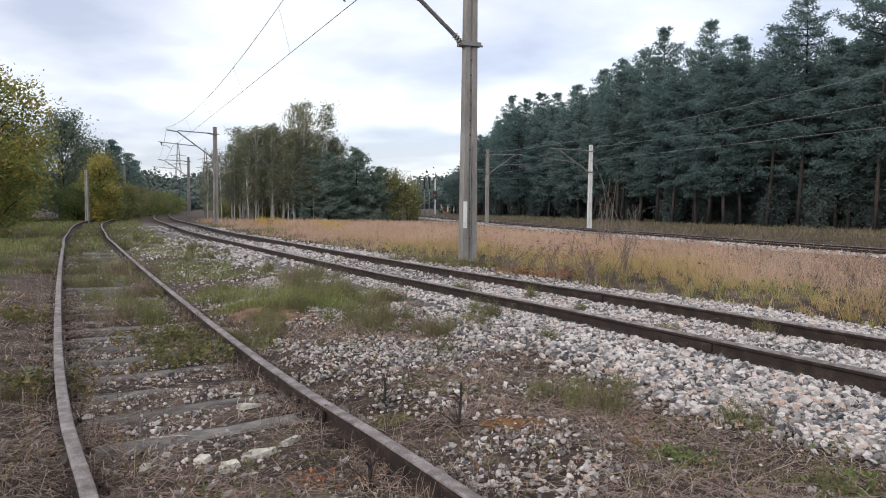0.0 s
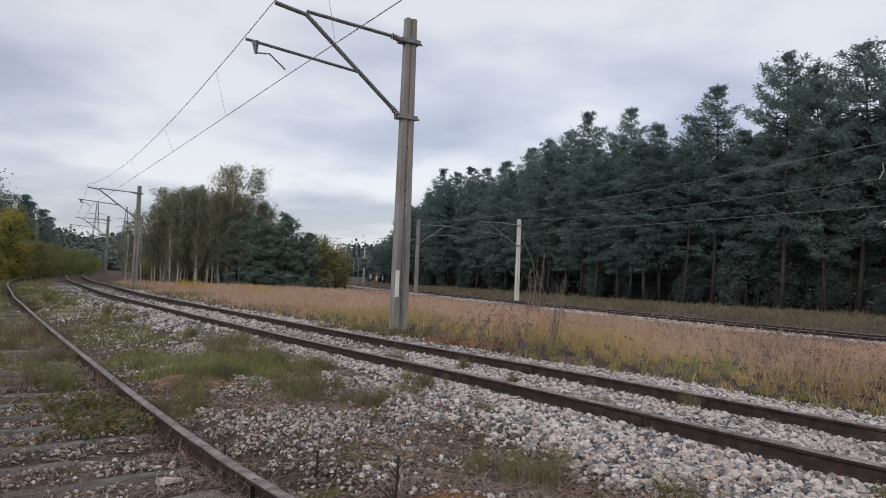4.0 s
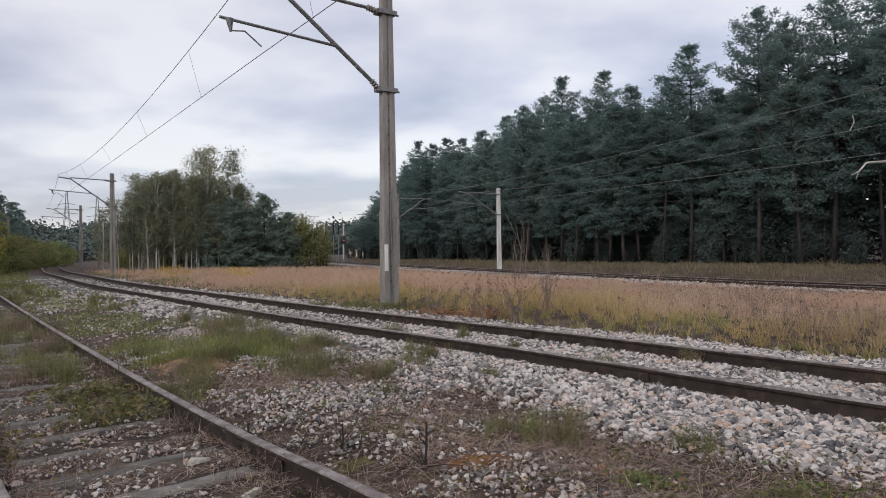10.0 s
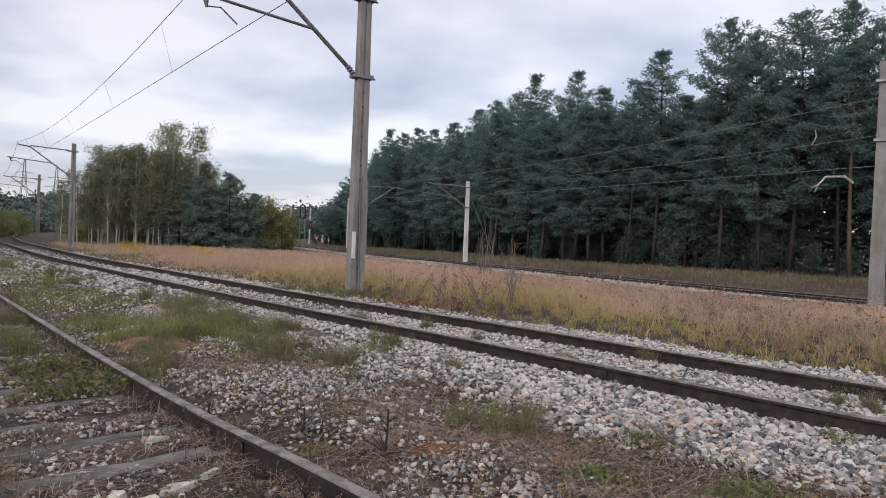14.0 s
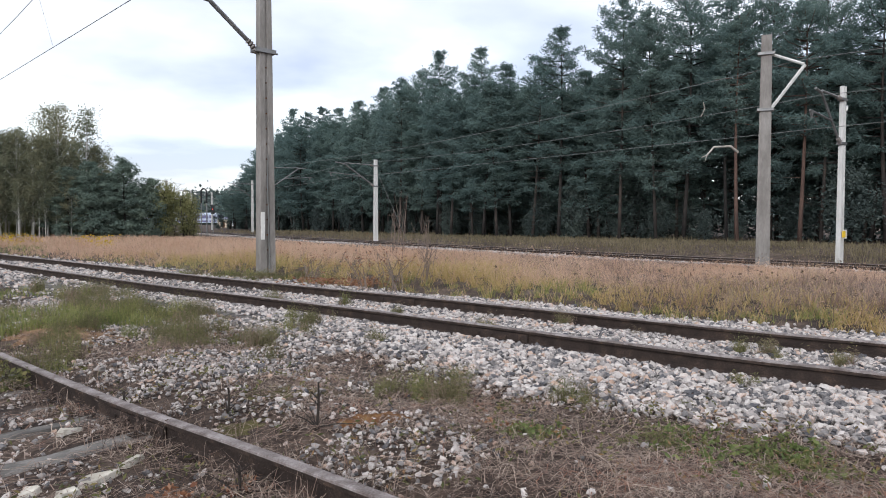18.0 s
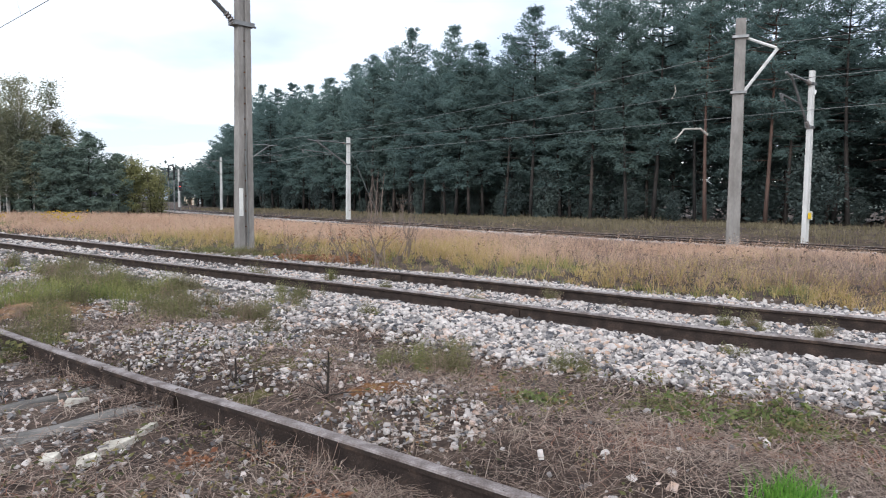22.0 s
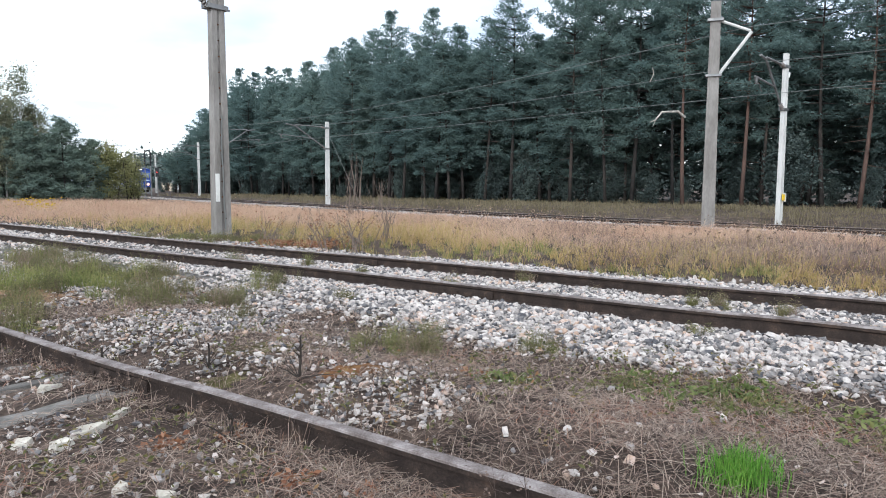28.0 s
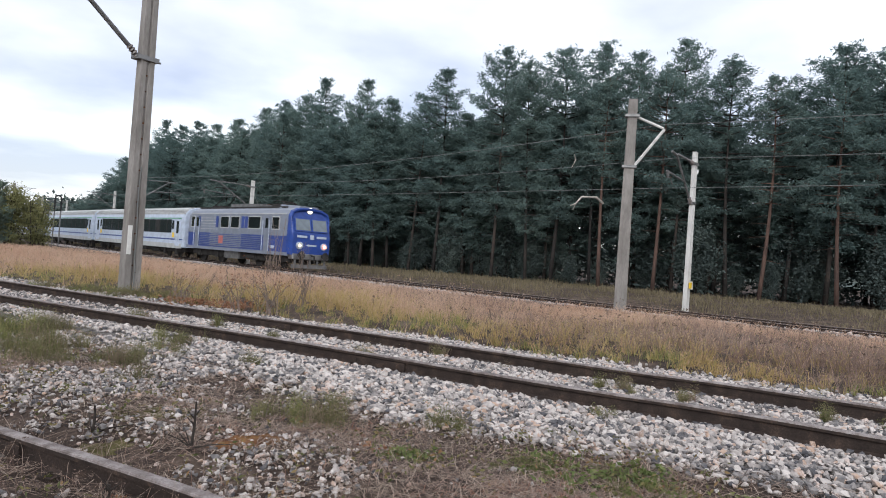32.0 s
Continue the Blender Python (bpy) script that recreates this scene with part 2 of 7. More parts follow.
# ---- plan: three tracks ----
def curve_through(pts, step=0.5):
    """Even steps along a smooth curve through points."""
    p = np.array([pts[0]] + list(pts) + [pts[-1]], float)
    p[0], p[-1] = 2 * p[1] - p[2], 2 * p[-2] - p[-3]
    out = []
    for i in range(1, len(p) - 2):
        for t in np.linspace(0, 1, 40, endpoint=False):
            a, b, c, d = p[i - 1:i + 3]
            out.append(0.5 * (2 * b + (c - a) * t + (2 * a - 5 * b + 4 * c - d) * t ** 2 + (3 * b - a - 3 * c + d) * t ** 3))
    out = np.array(out + [p[-2]])
    s = np.r_[0, np.cumsum(np.linalg.norm(np.diff(out, axis=0), axis=1))]
    u = np.arange(0, s[-1], step)
    return np.stack([np.interp(u, s, out[:, k]) for k in range(2)], 1)


def frame_of(c):
    d = np.gradient(c, axis=0)
    d /= np.linalg.norm(d, axis=1, keepdims=True)
    return d, np.stack([-d[:, 1], d[:, 0]], 1)


TRACK1 = curve_through([(14.0, -9.6), (7.1, -1.9), (1.76, 4.02), (0.19, 5.67), (-1.32, 7.36), (-3.97, 10.45), (-7.45, 14.56), (-12.5, 20.6), (-18.1, 27.4), (-31, 44), (-44, 64)])
TRACK2 = curve_through([(18.0, -9.5), (12.3, -1.6), (7.24, 5.53), (5.56, 7.38), (3.14, 10.18), (1.35, 12.09), (-1.44, 15.14), (-7.71, 22.46), (-13.98, 29.98), (-21.89, 40.38), (-31.98, 54.02), (-49.5, 80.5), (-68, 113), (-97, 168)])
TRACK3 = curve_through([(44.5, -15), (32.2, 2.2), (22.4, 17.6), (16.7, 26.8), (12.6, 34.2), (8.4, 42.7), (1.4, 56.7), (-9.9, 81), (-21.8, 109), (-37.1, 144.7), (-63.4, 200), (-140, 360), (-230, 530), (-330, 700), (-440, 900)])
H1, H2, H3 = 0.06, 0.203, -0.13


def exact_side(track, x, y):
    """Signed distance from a track's middle line, positive on the camera's side, for flat arrays."""
    p = np.stack([x, y], 1)
    _, n = frame_of(track)
    t, n = track[::2], n[::2]
    out = np.empty(len(p))
    for i in range(0, len(p), 4000):
        q = p[i:i + 4000]
        k = ((q[:, None, 0] - t[None, :, 0]) ** 2 + (q[:, None, 1] - t[None, :, 1]) ** 2).argmin(1)
        v = q - t[k]
        across = (v * n[k]).sum(1)
        out[i:i + 4000] = np.where(np.abs(across) < 0.8 * np.linalg.norm(v, axis=1) - 1, np.sign(across) * np.linalg.norm(v, axis=1), across)
    return out


GRID_X, GRID_Y, GRID_STEP = -64.0, -24.0, 0.5
GRIDS = []
for _t in (TRACK1, TRACK2, TRACK3):
    _u, _v = np.meshgrid(GRID_X + np.arange(256) * GRID_STEP, GRID_Y + np.arange(320) * GRID_STEP, indexing="ij")
    _near = _t[(np.abs(_t[:, 0]) < 110) & (_t[:, 1] < 200)]
    GRIDS.append(exact_side(_near, _u.ravel(), _v.ravel()).reshape(256, 320))


def side_of(track, x, y):
    """Signed distance from a track by a lookup table; outside it, far."""
    g = GRIDS[0] if track is TRACK1 else GRIDS[1] if track is TRACK2 else GRIDS[2]
    shape = np.shape(x)
    x, y = np.ravel(np.asarray(x, float)), np.ravel(np.asarray(y, float))
    u, v = (x - GRID_X) / GRID_STEP, (y - GRID_Y) / GRID_STEP
    inside = (u >= 0) & (v >= 0) & (u < 254) & (v < 318)
    u, v = np.clip(u, 0, 253.9), np.clip(v, 0, 317.9)
    i, j = u.astype(int), v.astype(int)
    a, b = u - i, v - j
    d = (g[i, j] * (1 - a) + g[i + 1, j] * a) * (1 - b) + (g[i, j + 1] * (1 - a) + g[i + 1, j + 1] * a) * b
    return np.where(inside, d, 99.0).reshape(shape)


def near_track(track, x, y):
    return np.abs(side_of(track, x, y))


def smooth01(v):
    v = np.clip(v, 0, 1)
    return v * v * (3 - 2 * v)


def hill(x, y):
    """Gentle lumps of the ground."""
    return 0.03 * np.sin(x * 1.3 + 0.5) * np.sin(y * 1.1) + 0.02 * np.sin(x * 3.1 + y * 2.3)


def ground_z(x, y):
    x, y = np.asarray(x, float), np.asarray(y, float)
    d2, d3 = near_track(TRACK2, x, y), near_track(TRACK3, x, y)
    r = np.hypot(x, y)
    z = hill(x, y) * np.clip(1.2 - r / 40, 0.2, 1)
    z = z + (-0.085 + 0.25 * z - z) * smooth01((1.5 - near_track(TRACK1, x, y)) / 0.7)
    z = z + 0.1 * smooth01((-side_of(TRACK2, x, y) - 2.6) / 1.6) * smooth01((60 - r) / 20) * smooth01((d3 - 7) / 5)
    z = z + (0.045 - z) * smooth01((2.7 - d2) / 1.5)
    low = smooth01((r - 18) / 25)
    z = z - 0.12 * low
    z = z + (-0.325 - z) * smooth01((5.5 - d3) / 3.0)
    return z


def rail_profile():
    # half outline of a rail: across, height down from the running surface
    return [(0.024, 0.0), (0.0335, -0.004), (0.0365, -0.014), (0.0355, -0.034), (0.012, -0.046), (0.0095, -0.06), (0.0095, -0.12), (0.03, -0.137), (0.068, -0.150), (0.068, -0.16)]


def build_track(name, track, top, label):
    tr = empty(name, label, "railway track")
    n = frame_of(track)[1]
    half = rail_profile()
    ring = [(-a, b) for a, b in half] + [(a, b) for a, b in half[::-1]]
    k = len(ring)
    for side in (-1, 1):
        c = track + n * side * 0.7525
        v = np.zeros((len(c), k, 3))
        for i, (a, b) in enumerate(ring):
            v[:, i, :2] = c + n * a
            v[:, i, 2] = top + b
        idx = np.arange(len(c) * k).reshape(len(c), k)
        f = [np.stack([idx[:-1, i], idx[1:, i], idx[1:, (i + 1) % k], idx[:-1, (i + 1) % k]], 1) for i in range(k)]
        rail = thing_np("rail", v.reshape(-1, 3), np.concatenate(f), RAIL, tr)
        # worn top; its pale shoulders paint the light caught by the rounded edge
        wear_and_glint = ((-0.0375, -0.0115), (-0.0345, -0.002), (-0.0245, 0.002), (0.0245, 0.002), (0.0345, -0.002), (0.0375, -0.0115))
        cap = np.zeros((len(c), len(wear_and_glint), 3))
        for i, (a, b) in enumerate(wear_and_glint):
            cap[:, i, :2] = c + n * a
            cap[:, i, 2] = top + b
        q = np.arange(cap.shape[0] * len(wear_and_glint)).reshape(-1, len(wear_and_glint))
        running = thing_np("running_surface", cap.reshape(-1, 3), np.stack([q[:-1, :-1], q[1:, :-1], q[1:, 1:], q[:-1, 1:]], -1).reshape(-1, 4), RAIL_TOP, rail)
        tagged(running, "worn steel running surface with caught light painted on its shoulders")
    return tr


track_1 = build_track("siding_track", TRACK1, H1, "rusty disused siding track half buried in dry weeds")
track_2 = build_track("main_track", TRACK2, H2, "brown rusty rails on pale stone ballast")
track_3 = build_track("far_track", TRACK3, H3, "rails on a low stone bed beside the pine wood")


# ---- ground: one sheet to the horizon ----
def build_ground():
    rad = np.r_[np.linspace(0.0, 14, 60), np.geomspace(14.4, 60, 60), np.geomspace(62, 2500, 40)]
    ang = np.linspace(0, 2 * math.pi, 240, endpoint=False)
    R, A = np.meshgrid(rad, ang, indexing="ij")
    X, Y = 2 + R * np.cos(A), 5 + R * np.sin(A)
    Z = ground_z(X, Y)
    n, m = X.shape
    idx = np.arange(n * m).reshape(n, m)
    f = np.stack([idx[:-1], idx[1:], np.roll(idx, -1, 1)[1:], np.roll(idx, -1, 1)[:-1]], -1).reshape(-1, 4)
    ob = thing_np("ground", np.stack([X, Y, Z], -1).reshape(-1, 3), f, SOIL, smooth=True)
    tagged(ob, "brown ground of dry litter, moss and soil between the tracks", "ground", kind="structure")


build_ground()


# ---- concrete poles with their brackets ----
def pole_body(h, w0, w1, mat, parent, name="pole"):
    bm = bmesh.new()
    pr = []
    for z, w in ((-0.3, w0), (h, w1)):
        t = w * 0.62
        pr.append([bm.verts.new(p) for p in ((-w / 2, -t / 2, z), (-w * 0.12, -t / 2, z), (-w * 0.08, -t * 0.3, z), (w * 0.08, -t * 0.3, z), (w * 0.12, -t / 2, z), (w / 2, -t / 2, z), (w / 2, t / 2, z), (-w / 2, t / 2, z))])
    for k in range(8):
        bm.faces.new((pr[0][k], pr[0][(k + 1) % 8], pr[1][(k + 1) % 8], pr[1][k]))
    bm.faces.new(pr[1])
    bm.faces.new(pr[0][::-1])
    bmesh.ops.recalc_face_normals(bm, faces=bm.faces)
    return part(name, bm, mat, parent)


PORCELAIN = plain("brown_porcelain", (0.16, 0.14, 0.13), rough=0.25, vary=0.2)
RUST = material("rust", [(0.3, (0.06, 0.03, 0.018)), (0.7, (0.2, 0.09, 0.04))], scale=20, rough=0.9)
SIGN_WHITE = plain("dull_white_paint", (0.66, 0.65, 0.62), rough=0.6)


def insulator(p, q, parent):
    """Ribbed insulator from p to q."""
    p, q = Vector(p), Vector(q)
    pts, rad = [], []
    for k in range(9):
        pts.append(p + (q - p) * (k / 8))
        rad.append(0.03 if k in (0, 8) else (0.085 if k % 2 else 0.05))
    part("insulator", tube(pts, rad, 8), PORCELAIN, parent, "ribbed insulator")


def catenary_pole(name, x, y, turn, h, label, mat, w=(0.4, 0.28), arms=True, reach=3.4, z=None, fine=False):
    """A concrete mast; its arms reach along local -x."""
    if z is None:
        z = float(ground_z(x, y))
    post = name == "line_post"
    p = empty(name, label, "post" if post else "catenary mast", pose(x, y, z, 0, 0, turn), group="line posts" if post else "catenary masts")
    pole_body(h, *w, mat, p)
    if not arms:
        return p
    zt, zl = h * 0.925, h * 0.68
    e = w[0] * 0.4
    insulator((-e - 0.08, 0, zt), (-e - 0.38, 0, zt + 0.06), p)
    insulator((-e - 0.06, 0, zl), (-e - 0.28, 0, zl + 0.2), p)
    part("top_tube", tube([(-e - 0.36, 0, zt + 0.05), (-reach * 0.8, 0, zt + 0.12)], 0.042), STEEL, p)
    part("stay_tube", tube([(-e - 0.26, 0, zl + 0.18), (-reach * 0.8, 0, zt + 0.04), (-reach * 1.02, 0, zt + 0.14)], 0.05), STEEL, p)
    k = 0.4
    sx, sz = -e - 0.26 + k * (-reach * 0.8 + e + 0.26), zl + 0.18 + k * (zt - 0.14 - zl)
    part("registration_tube", tube([(sx, 0, sz), (-reach * 1.2, 0, sz + 0.2)], 0.034), STEEL, p)
    part("steady_arm", tube([(-reach * 1.13, 0, sz - 0.06), (-reach * 1.04, 0, sz - 0.02), (-reach * 0.93, 0, sz - 0.3)], 0.018, 5), STEEL, p)
    part("drop_bracket", tube([(-reach * 1.14, 0, sz + 0.2), (-reach * 1.13, 0, sz - 0.08)], [0.09, 0.03], 5), STEEL, p)
    for q in (zt, zl):
        part("clamp", box(-e - 0.12, e + 0.08, -w[0] * 0.36, w[0] * 0.36, q - 0.05, q + 0.05), STEEL, p)
        part("clamp_bolt", tube([(e, 0, q), (e + 0.2, 0, q)], 0.025, 6), STEEL, p)
    if fine:
        for k in range(13):
            part("bolt_hole", tube([(0.0, -w[0] * 0.19, 0.6 + k * 0.36), (0.0, -w[0] * 0.165 + 0.0, 0.6 + k * 0.36)], 0.022, 6), RUST, p)
        part("earth_cable", tube([(0.01, -0.13, -0.1), (0.03, -0.14, 0.5), (0.01, -0.13, 0.75)] + [(0.015 * math.sin(k), -0.125, 0.75 + k * 0.3) for k in range(1, 8)], 0.012, 5), WIRE, p)
        part("rear_cable", tube([(w[0] * 0.52, 0.0, 0.3), (w[0] * 0.47, 0, 4.0), (w[0] * 0.42, 0, zt)], 0.012, 5), WIRE, p)
        part("plate", box(-w[0] * 0.5, -w[0] * 0.24, -0.135, -0.127, 0.85, 1.5), SIGN_WHITE, p, "dull white plate")
    return p


def facing(dx, dy):
    """Turn for which local -x points along (dx, dy)."""
    return math.degrees(math.atan2(-dy, -dx))


MASTS = "grey concrete catenary mast "
catenary_pole("catenary_mast", 0.0, 18.25, facing(-0.8, -0.62), 7.8, "tall weathered grey concrete catenary mast in dry grass", CONCRETE, fine=True)
catenary_pole("catenary_mast", -25.2, 50.6, facing(-0.8, -0.6), 7.55, MASTS + "beside the curving track", CONCRETE)
catenary_pole("catenary_mast", -45.0, 79.0, facing(-0.82, -0.57), 7.4, MASTS + "far along the curve", CONCRETE)
catenary_pole("catenary_mast", -44.2, 81.5, facing(-0.82, -0.57), 5.6, "short pale concrete mast far along the curve", CONCRETE, arms=False)
catenary_pole("catenary_mast", -47.5, 92.0, facing(-0.82, -0.57), 6.0, MASTS + "far off by the trees", CONCRETE, arms=False)
catenary_pole("line_post", -34.9, 48.4, 0, 4.2, "plain old concrete post in front of yellow trees", CONCRETE, w=(0.3, 0.22), arms=False)
catenary_pole("line_post", -44.6, 66.2, 0, 5.5, "plain old concrete post by the bushes", CONCRETE, w=(0.26, 0.2), arms=False)
short_mast = catenary_pole("catenary_mast", 14.9, 21.65, facing(0.85, -0.5), 7.3, "grey concrete mast with a short white bracket in the meadow", CONCRETE, w=(0.42, 0.3), arms=False)
PALE_STEEL = plain("pale_painted_steel", (0.6, 0.6, 0.58), rough=0.5, vary=0.15)
part("top_strut", tube([(-0.15, 0, 6.7), (-1.05, 0, 6.32)], 0.045), PALE_STEEL, short_mast)
part("lower_strut", tube([(-0.15, 0, 5.0), (-1.08, 0, 6.3)], 0.055), PALE_STEEL, short_mast, "white painted strut")
for q in (6.72, 4.98):
    part("clamp", box(-0.24, 0.24, -0.17, 0.17, q - 0.04, q + 0.04), STEEL, short_mast)
pale_mast = catenary_pole("catenary_mast", 20.7, 25.8, facing(-0.85, -0.53), 6.85, "slender pale concrete catenary mast with a yellow warning plate", PALE_CONCRETE, w=(0.3, 0.24), reach=2.4)
YELLOW = plain("yellow_enamel", (0.75, 0.5, 0.03), rough=0.4)
part("warning_plate", box(-0.12, 0.12, -0.16, -0.13, 1.05, 1.3), YELLOW, pale_mast, "yellow warning plate")
part("switch_box", box(0.16, 0.36, -0.12, 0.1, 1.0, 1.35), PALE_STEEL, pale_mast, "grey metal switch box")
part("bracket_insulator", tube([(0.1, 0, 5.9), (0.3, 0, 6.0), (0.42, 0, 6.15)], [0.05, 0.07, 0.03]), PALE_STEEL, pale_mast)
guyed = catenary_pole("catenary_mast", 3.55, 56.1, facing(-0.9, -0.45), 6.6, "pale concrete catenary mast with guy wires before the pine wood", PALE_CONCRETE, w=(0.34, 0.26))
for dx in (2.6,):
    part("guy_wire", tube([(0.15, 0, 5.6), (dx * 0.87, -dx * 0.5, -0.1)], 0.016, 5), WIRE, guyed)
catenary_pole("catenary_mast", -5.9, 66.5, facing(0.9, 0.45), 7.2, "grey concrete catenary mast near the far track", CONCRETE, w=(0.36, 0.28))
catenary_pole("catenary_mast", -12.9, 101.8, facing(-0.9, -0.4), 7.4, "pale far concrete catenary mast", PALE_CONCRETE, w=(0.32, 0.26))
catenary_pole("catenary_mast", -27.0, 125.6, facing(0.9, 0.4), 7.1, "pale far concrete catenary mast", PALE_CONCRETE, w=(0.3, 0.26))
catenary_pole("catenary_mast", -25.6, 136, facing(-0.9, -0.4), 7.1, "pale far concrete catenary mast", PALE_CONCRETE, w=(0.3, 0.26))
catenary_pole("catenary_mast", -36.2, 144.7, facing(0.9, 0.4), 9.8, "tall dark far mast behind the thicket", CONCRETE, w=(0.45, 0.4))


# ---- trees ----
def clumps(centres, sizes, per, leaf, rng, flat=0.6, droop=0.0, thin=0.38):
    """Small leaf quads scattered in clumps; returns vertices and faces."""
    n = len(centres)
    c = np.repeat(centres, per, 0) + rng.normal(0, 1, (n * per, 3)) * np.repeat(sizes, per)[:, None] * [1, 1, flat]
    a = rng.normal(0, 1, (n * per, 3))
    a[:, 2] = a[:, 2] * 0.6 - droop
    a /= np.linalg.norm(a, axis=1, keepdims=True)
    b = np.cross(a, rng.normal(0, 1, (n * per, 3)))
    b /= np.linalg.norm(b, axis=1, keepdims=True)
    s = leaf * rng.uniform(0.6, 1.4, (n * per, 1))
    v = np.stack([c - a * s, c - b * s * thin, c + a * s, c + b * s * thin], 1)
    return v.reshape(-1, 3), np.arange(n * per * 4).reshape(-1, 4)


def pine(seed, h=19.0, base=0.45, spread=2.6, per=24, needle=0.135, girth=0.17, label="tall dark green pine with a bare brown trunk"):
    """A Scots pine: whorls of limbs that sweep up to the tips, tufted with needles over their outer half."""
    rng = np.random.default_rng(seed)
    t = empty("pine_tree", label, "tree", group="pine wood")
    bend = rng.normal(0, 0.3, 2) * h / 19
    size = h / 19

    def axis(z):
        return np.array([bend[0] * math.sin(z / h * 3), bend[1] * math.sin(z / h * 2.4), z])

    zs = np.linspace(-0.2, h * 0.98, 8)
    bm = tube([tuple(axis(z)) for z in zs], list(np.linspace(girth, 0.025, 8)), 7)
    cs, sz = [axis(h), axis(h * 0.985)], [0.1, 0.14]
    z = h - 0.3
    lop = rng.uniform(0, 6.283)
    while z > h * base:
        s = h - z
        u = s / (h * (1 - base))
        reach = min(spread, 0.28 + 0.66 * s ** 0.86 * spread / 3.0) * (1 - 0.5 * max(0.0, u - 0.6) / 0.4)
        n = int(rng.integers(3, 6))
        a0 = rng.uniform(0, 6.283)
        for i in range(n):
            a = a0 + i * 6.283 / n + rng.normal(0, 0.35)
            r = reach * rng.uniform(0.5, 1.2) * (1 + 0.18 * math.cos(a - lop))
            if u > 0.3 and rng.uniform() < 0.12:
                continue
            rise = r * (0.85 * (1 - u) ** 1.6 - 0.06 + rng.normal(0, 0.13))
            root = axis(z)
            out = np.array([math.cos(a), math.sin(a), 0.0])
            across = np.array([-math.sin(a), math.cos(a), 0.0])

            def along(q):
                return root + out * r * q + np.array([0, 0, rise * q * q])

            tube([tuple(root), tuple(along(0.55)), tuple(along(1.0))], [0.05 * girth / 0.17, 0.03 * girth / 0.17, 0.01], 4, bm)
            inner = 0.3 + 0.25 * min(1.0, u / 0.5)
            for q in np.linspace(inner, 1.0, max(2, int(r * (1 - inner) / 0.3) + 1)):
                wide = 0.34 * r * (1.15 - q) + 0.12
                for side in (-1, 0, 1):
                    if side and rng.uniform() < 0.25:
                        continue
                    p = along(q) + across * side * wide * rng.uniform(0.6, 1.25) + np.array([0, 0, 0.07 * rng.normal() - 0.08 * abs(side)])
                    cs.append(p + rng.normal(0, 0.07, 3))
                    sz.append((0.15 + 0.12 * rng.uniform()) * (0.6 + 0.4 * size) * (1.0 if u > 0.08 else 0.75))
        z -= rng.uniform(0.42, 0.85) * (0.55 + 0.45 * size)
    for _ in range(9):
        zz, aa, q = h * rng.uniform(0.3, 1.0) * (base + 0.05), rng.uniform(0, 6.28), rng.uniform(0.4, 1.6) * girth / 0.17
        tube([tuple(axis(zz)), (q * math.cos(aa), q * math.sin(aa), zz + rng.uniform(-0.4, 0.3))], [0.025, 0.006], 4, bm)
    part("trunk", bm, BARK, t, smooth=True)
    v, f = clumps(np.array(cs), np.array(sz), per, needle, rng, flat=0.65, droop=-0.3, thin=0.26)
    thing_np("crown", v, f, NEEDLES, t)
    return t


def broadleaf(seed, name, label, h, spread, leafmat, barkmat, base=0.25, n=90, per=30, leaf=0.13, stems=1, droop=0.3, group="", clump=0.45, power=1.0, lean=0.3, top=2.6):
    """A leafy tree or bush: lobes of leaf clumps along an uneven outline, with gaps between the lobes."""
    rng = np.random.default_rng(seed)
    t = empty(name, label, "tree" if h > 4 else "bush", group=group)
    lobes = max(8, n // 9)
    u = (np.arange(lobes) + rng.uniform(0, 1, lobes)) / lobes
    z = h * (base + (1 - base) * u ** power)
    prof = spread * np.sin(np.clip(u * top + 0.45, 0, 3.0)) * np.sqrt(rng.uniform(0.05, 1.2, lobes))
    a = np.arange(lobes) * 2.4 + rng.normal(0, 0.5, lobes)
    heart = np.stack([prof * np.cos(a), prof * np.sin(a), z], 1)
    pick = rng.integers(0, lobes, n)
    c = heart[pick] + rng.normal(0, 1, (n, 3)) * [spread * 0.2, spread * 0.2, 0.12 * spread + 0.025 * h]
    c[:, 2] = np.clip(c[:, 2], 0.1, h)
    v, f = clumps(c, rng.uniform(0.6, 1.3, n) * clump, per, leaf, rng, flat=0.9, droop=droop, thin=0.5)
    bm = bmesh.new()
    for s in range(stems):
        o = rng.normal(0, 0.05 + 0.25 * (stems > 1), 2)
        tip = rng.normal(0, lean, 2) + o * 2
        tube([(o[0], o[1], -0.2), ((o[0] + tip[0]) / 2, (o[1] + tip[1]) / 2, h * 0.45), (tip[0], tip[1], h * 0.92)], [0.02 + h * 0.0065, 0.01 + h * 0.0045, 0.015], 6, bm)
    for p in heart:
        tube([(0, 0, max(0.2, p[2] - spread * 0.8)), (p[0] * 0.5, p[1] * 0.5, p[2] - spread * 0.3), tuple(p)], [0.03, 0.02, 0.006], 4, bm)
    part("trunk", bm, barkmat, t, smooth=True)
    thing_np("crown", v, f, leafmat, t)
    return t


EDGE = curve_through([(-30, 158), (-13.5, 126), (2, 92), (12, 71), (20, 59), (28, 51), (38.5, 40), (47, 30.5), (60, 13), (75, -10)], 1.0)


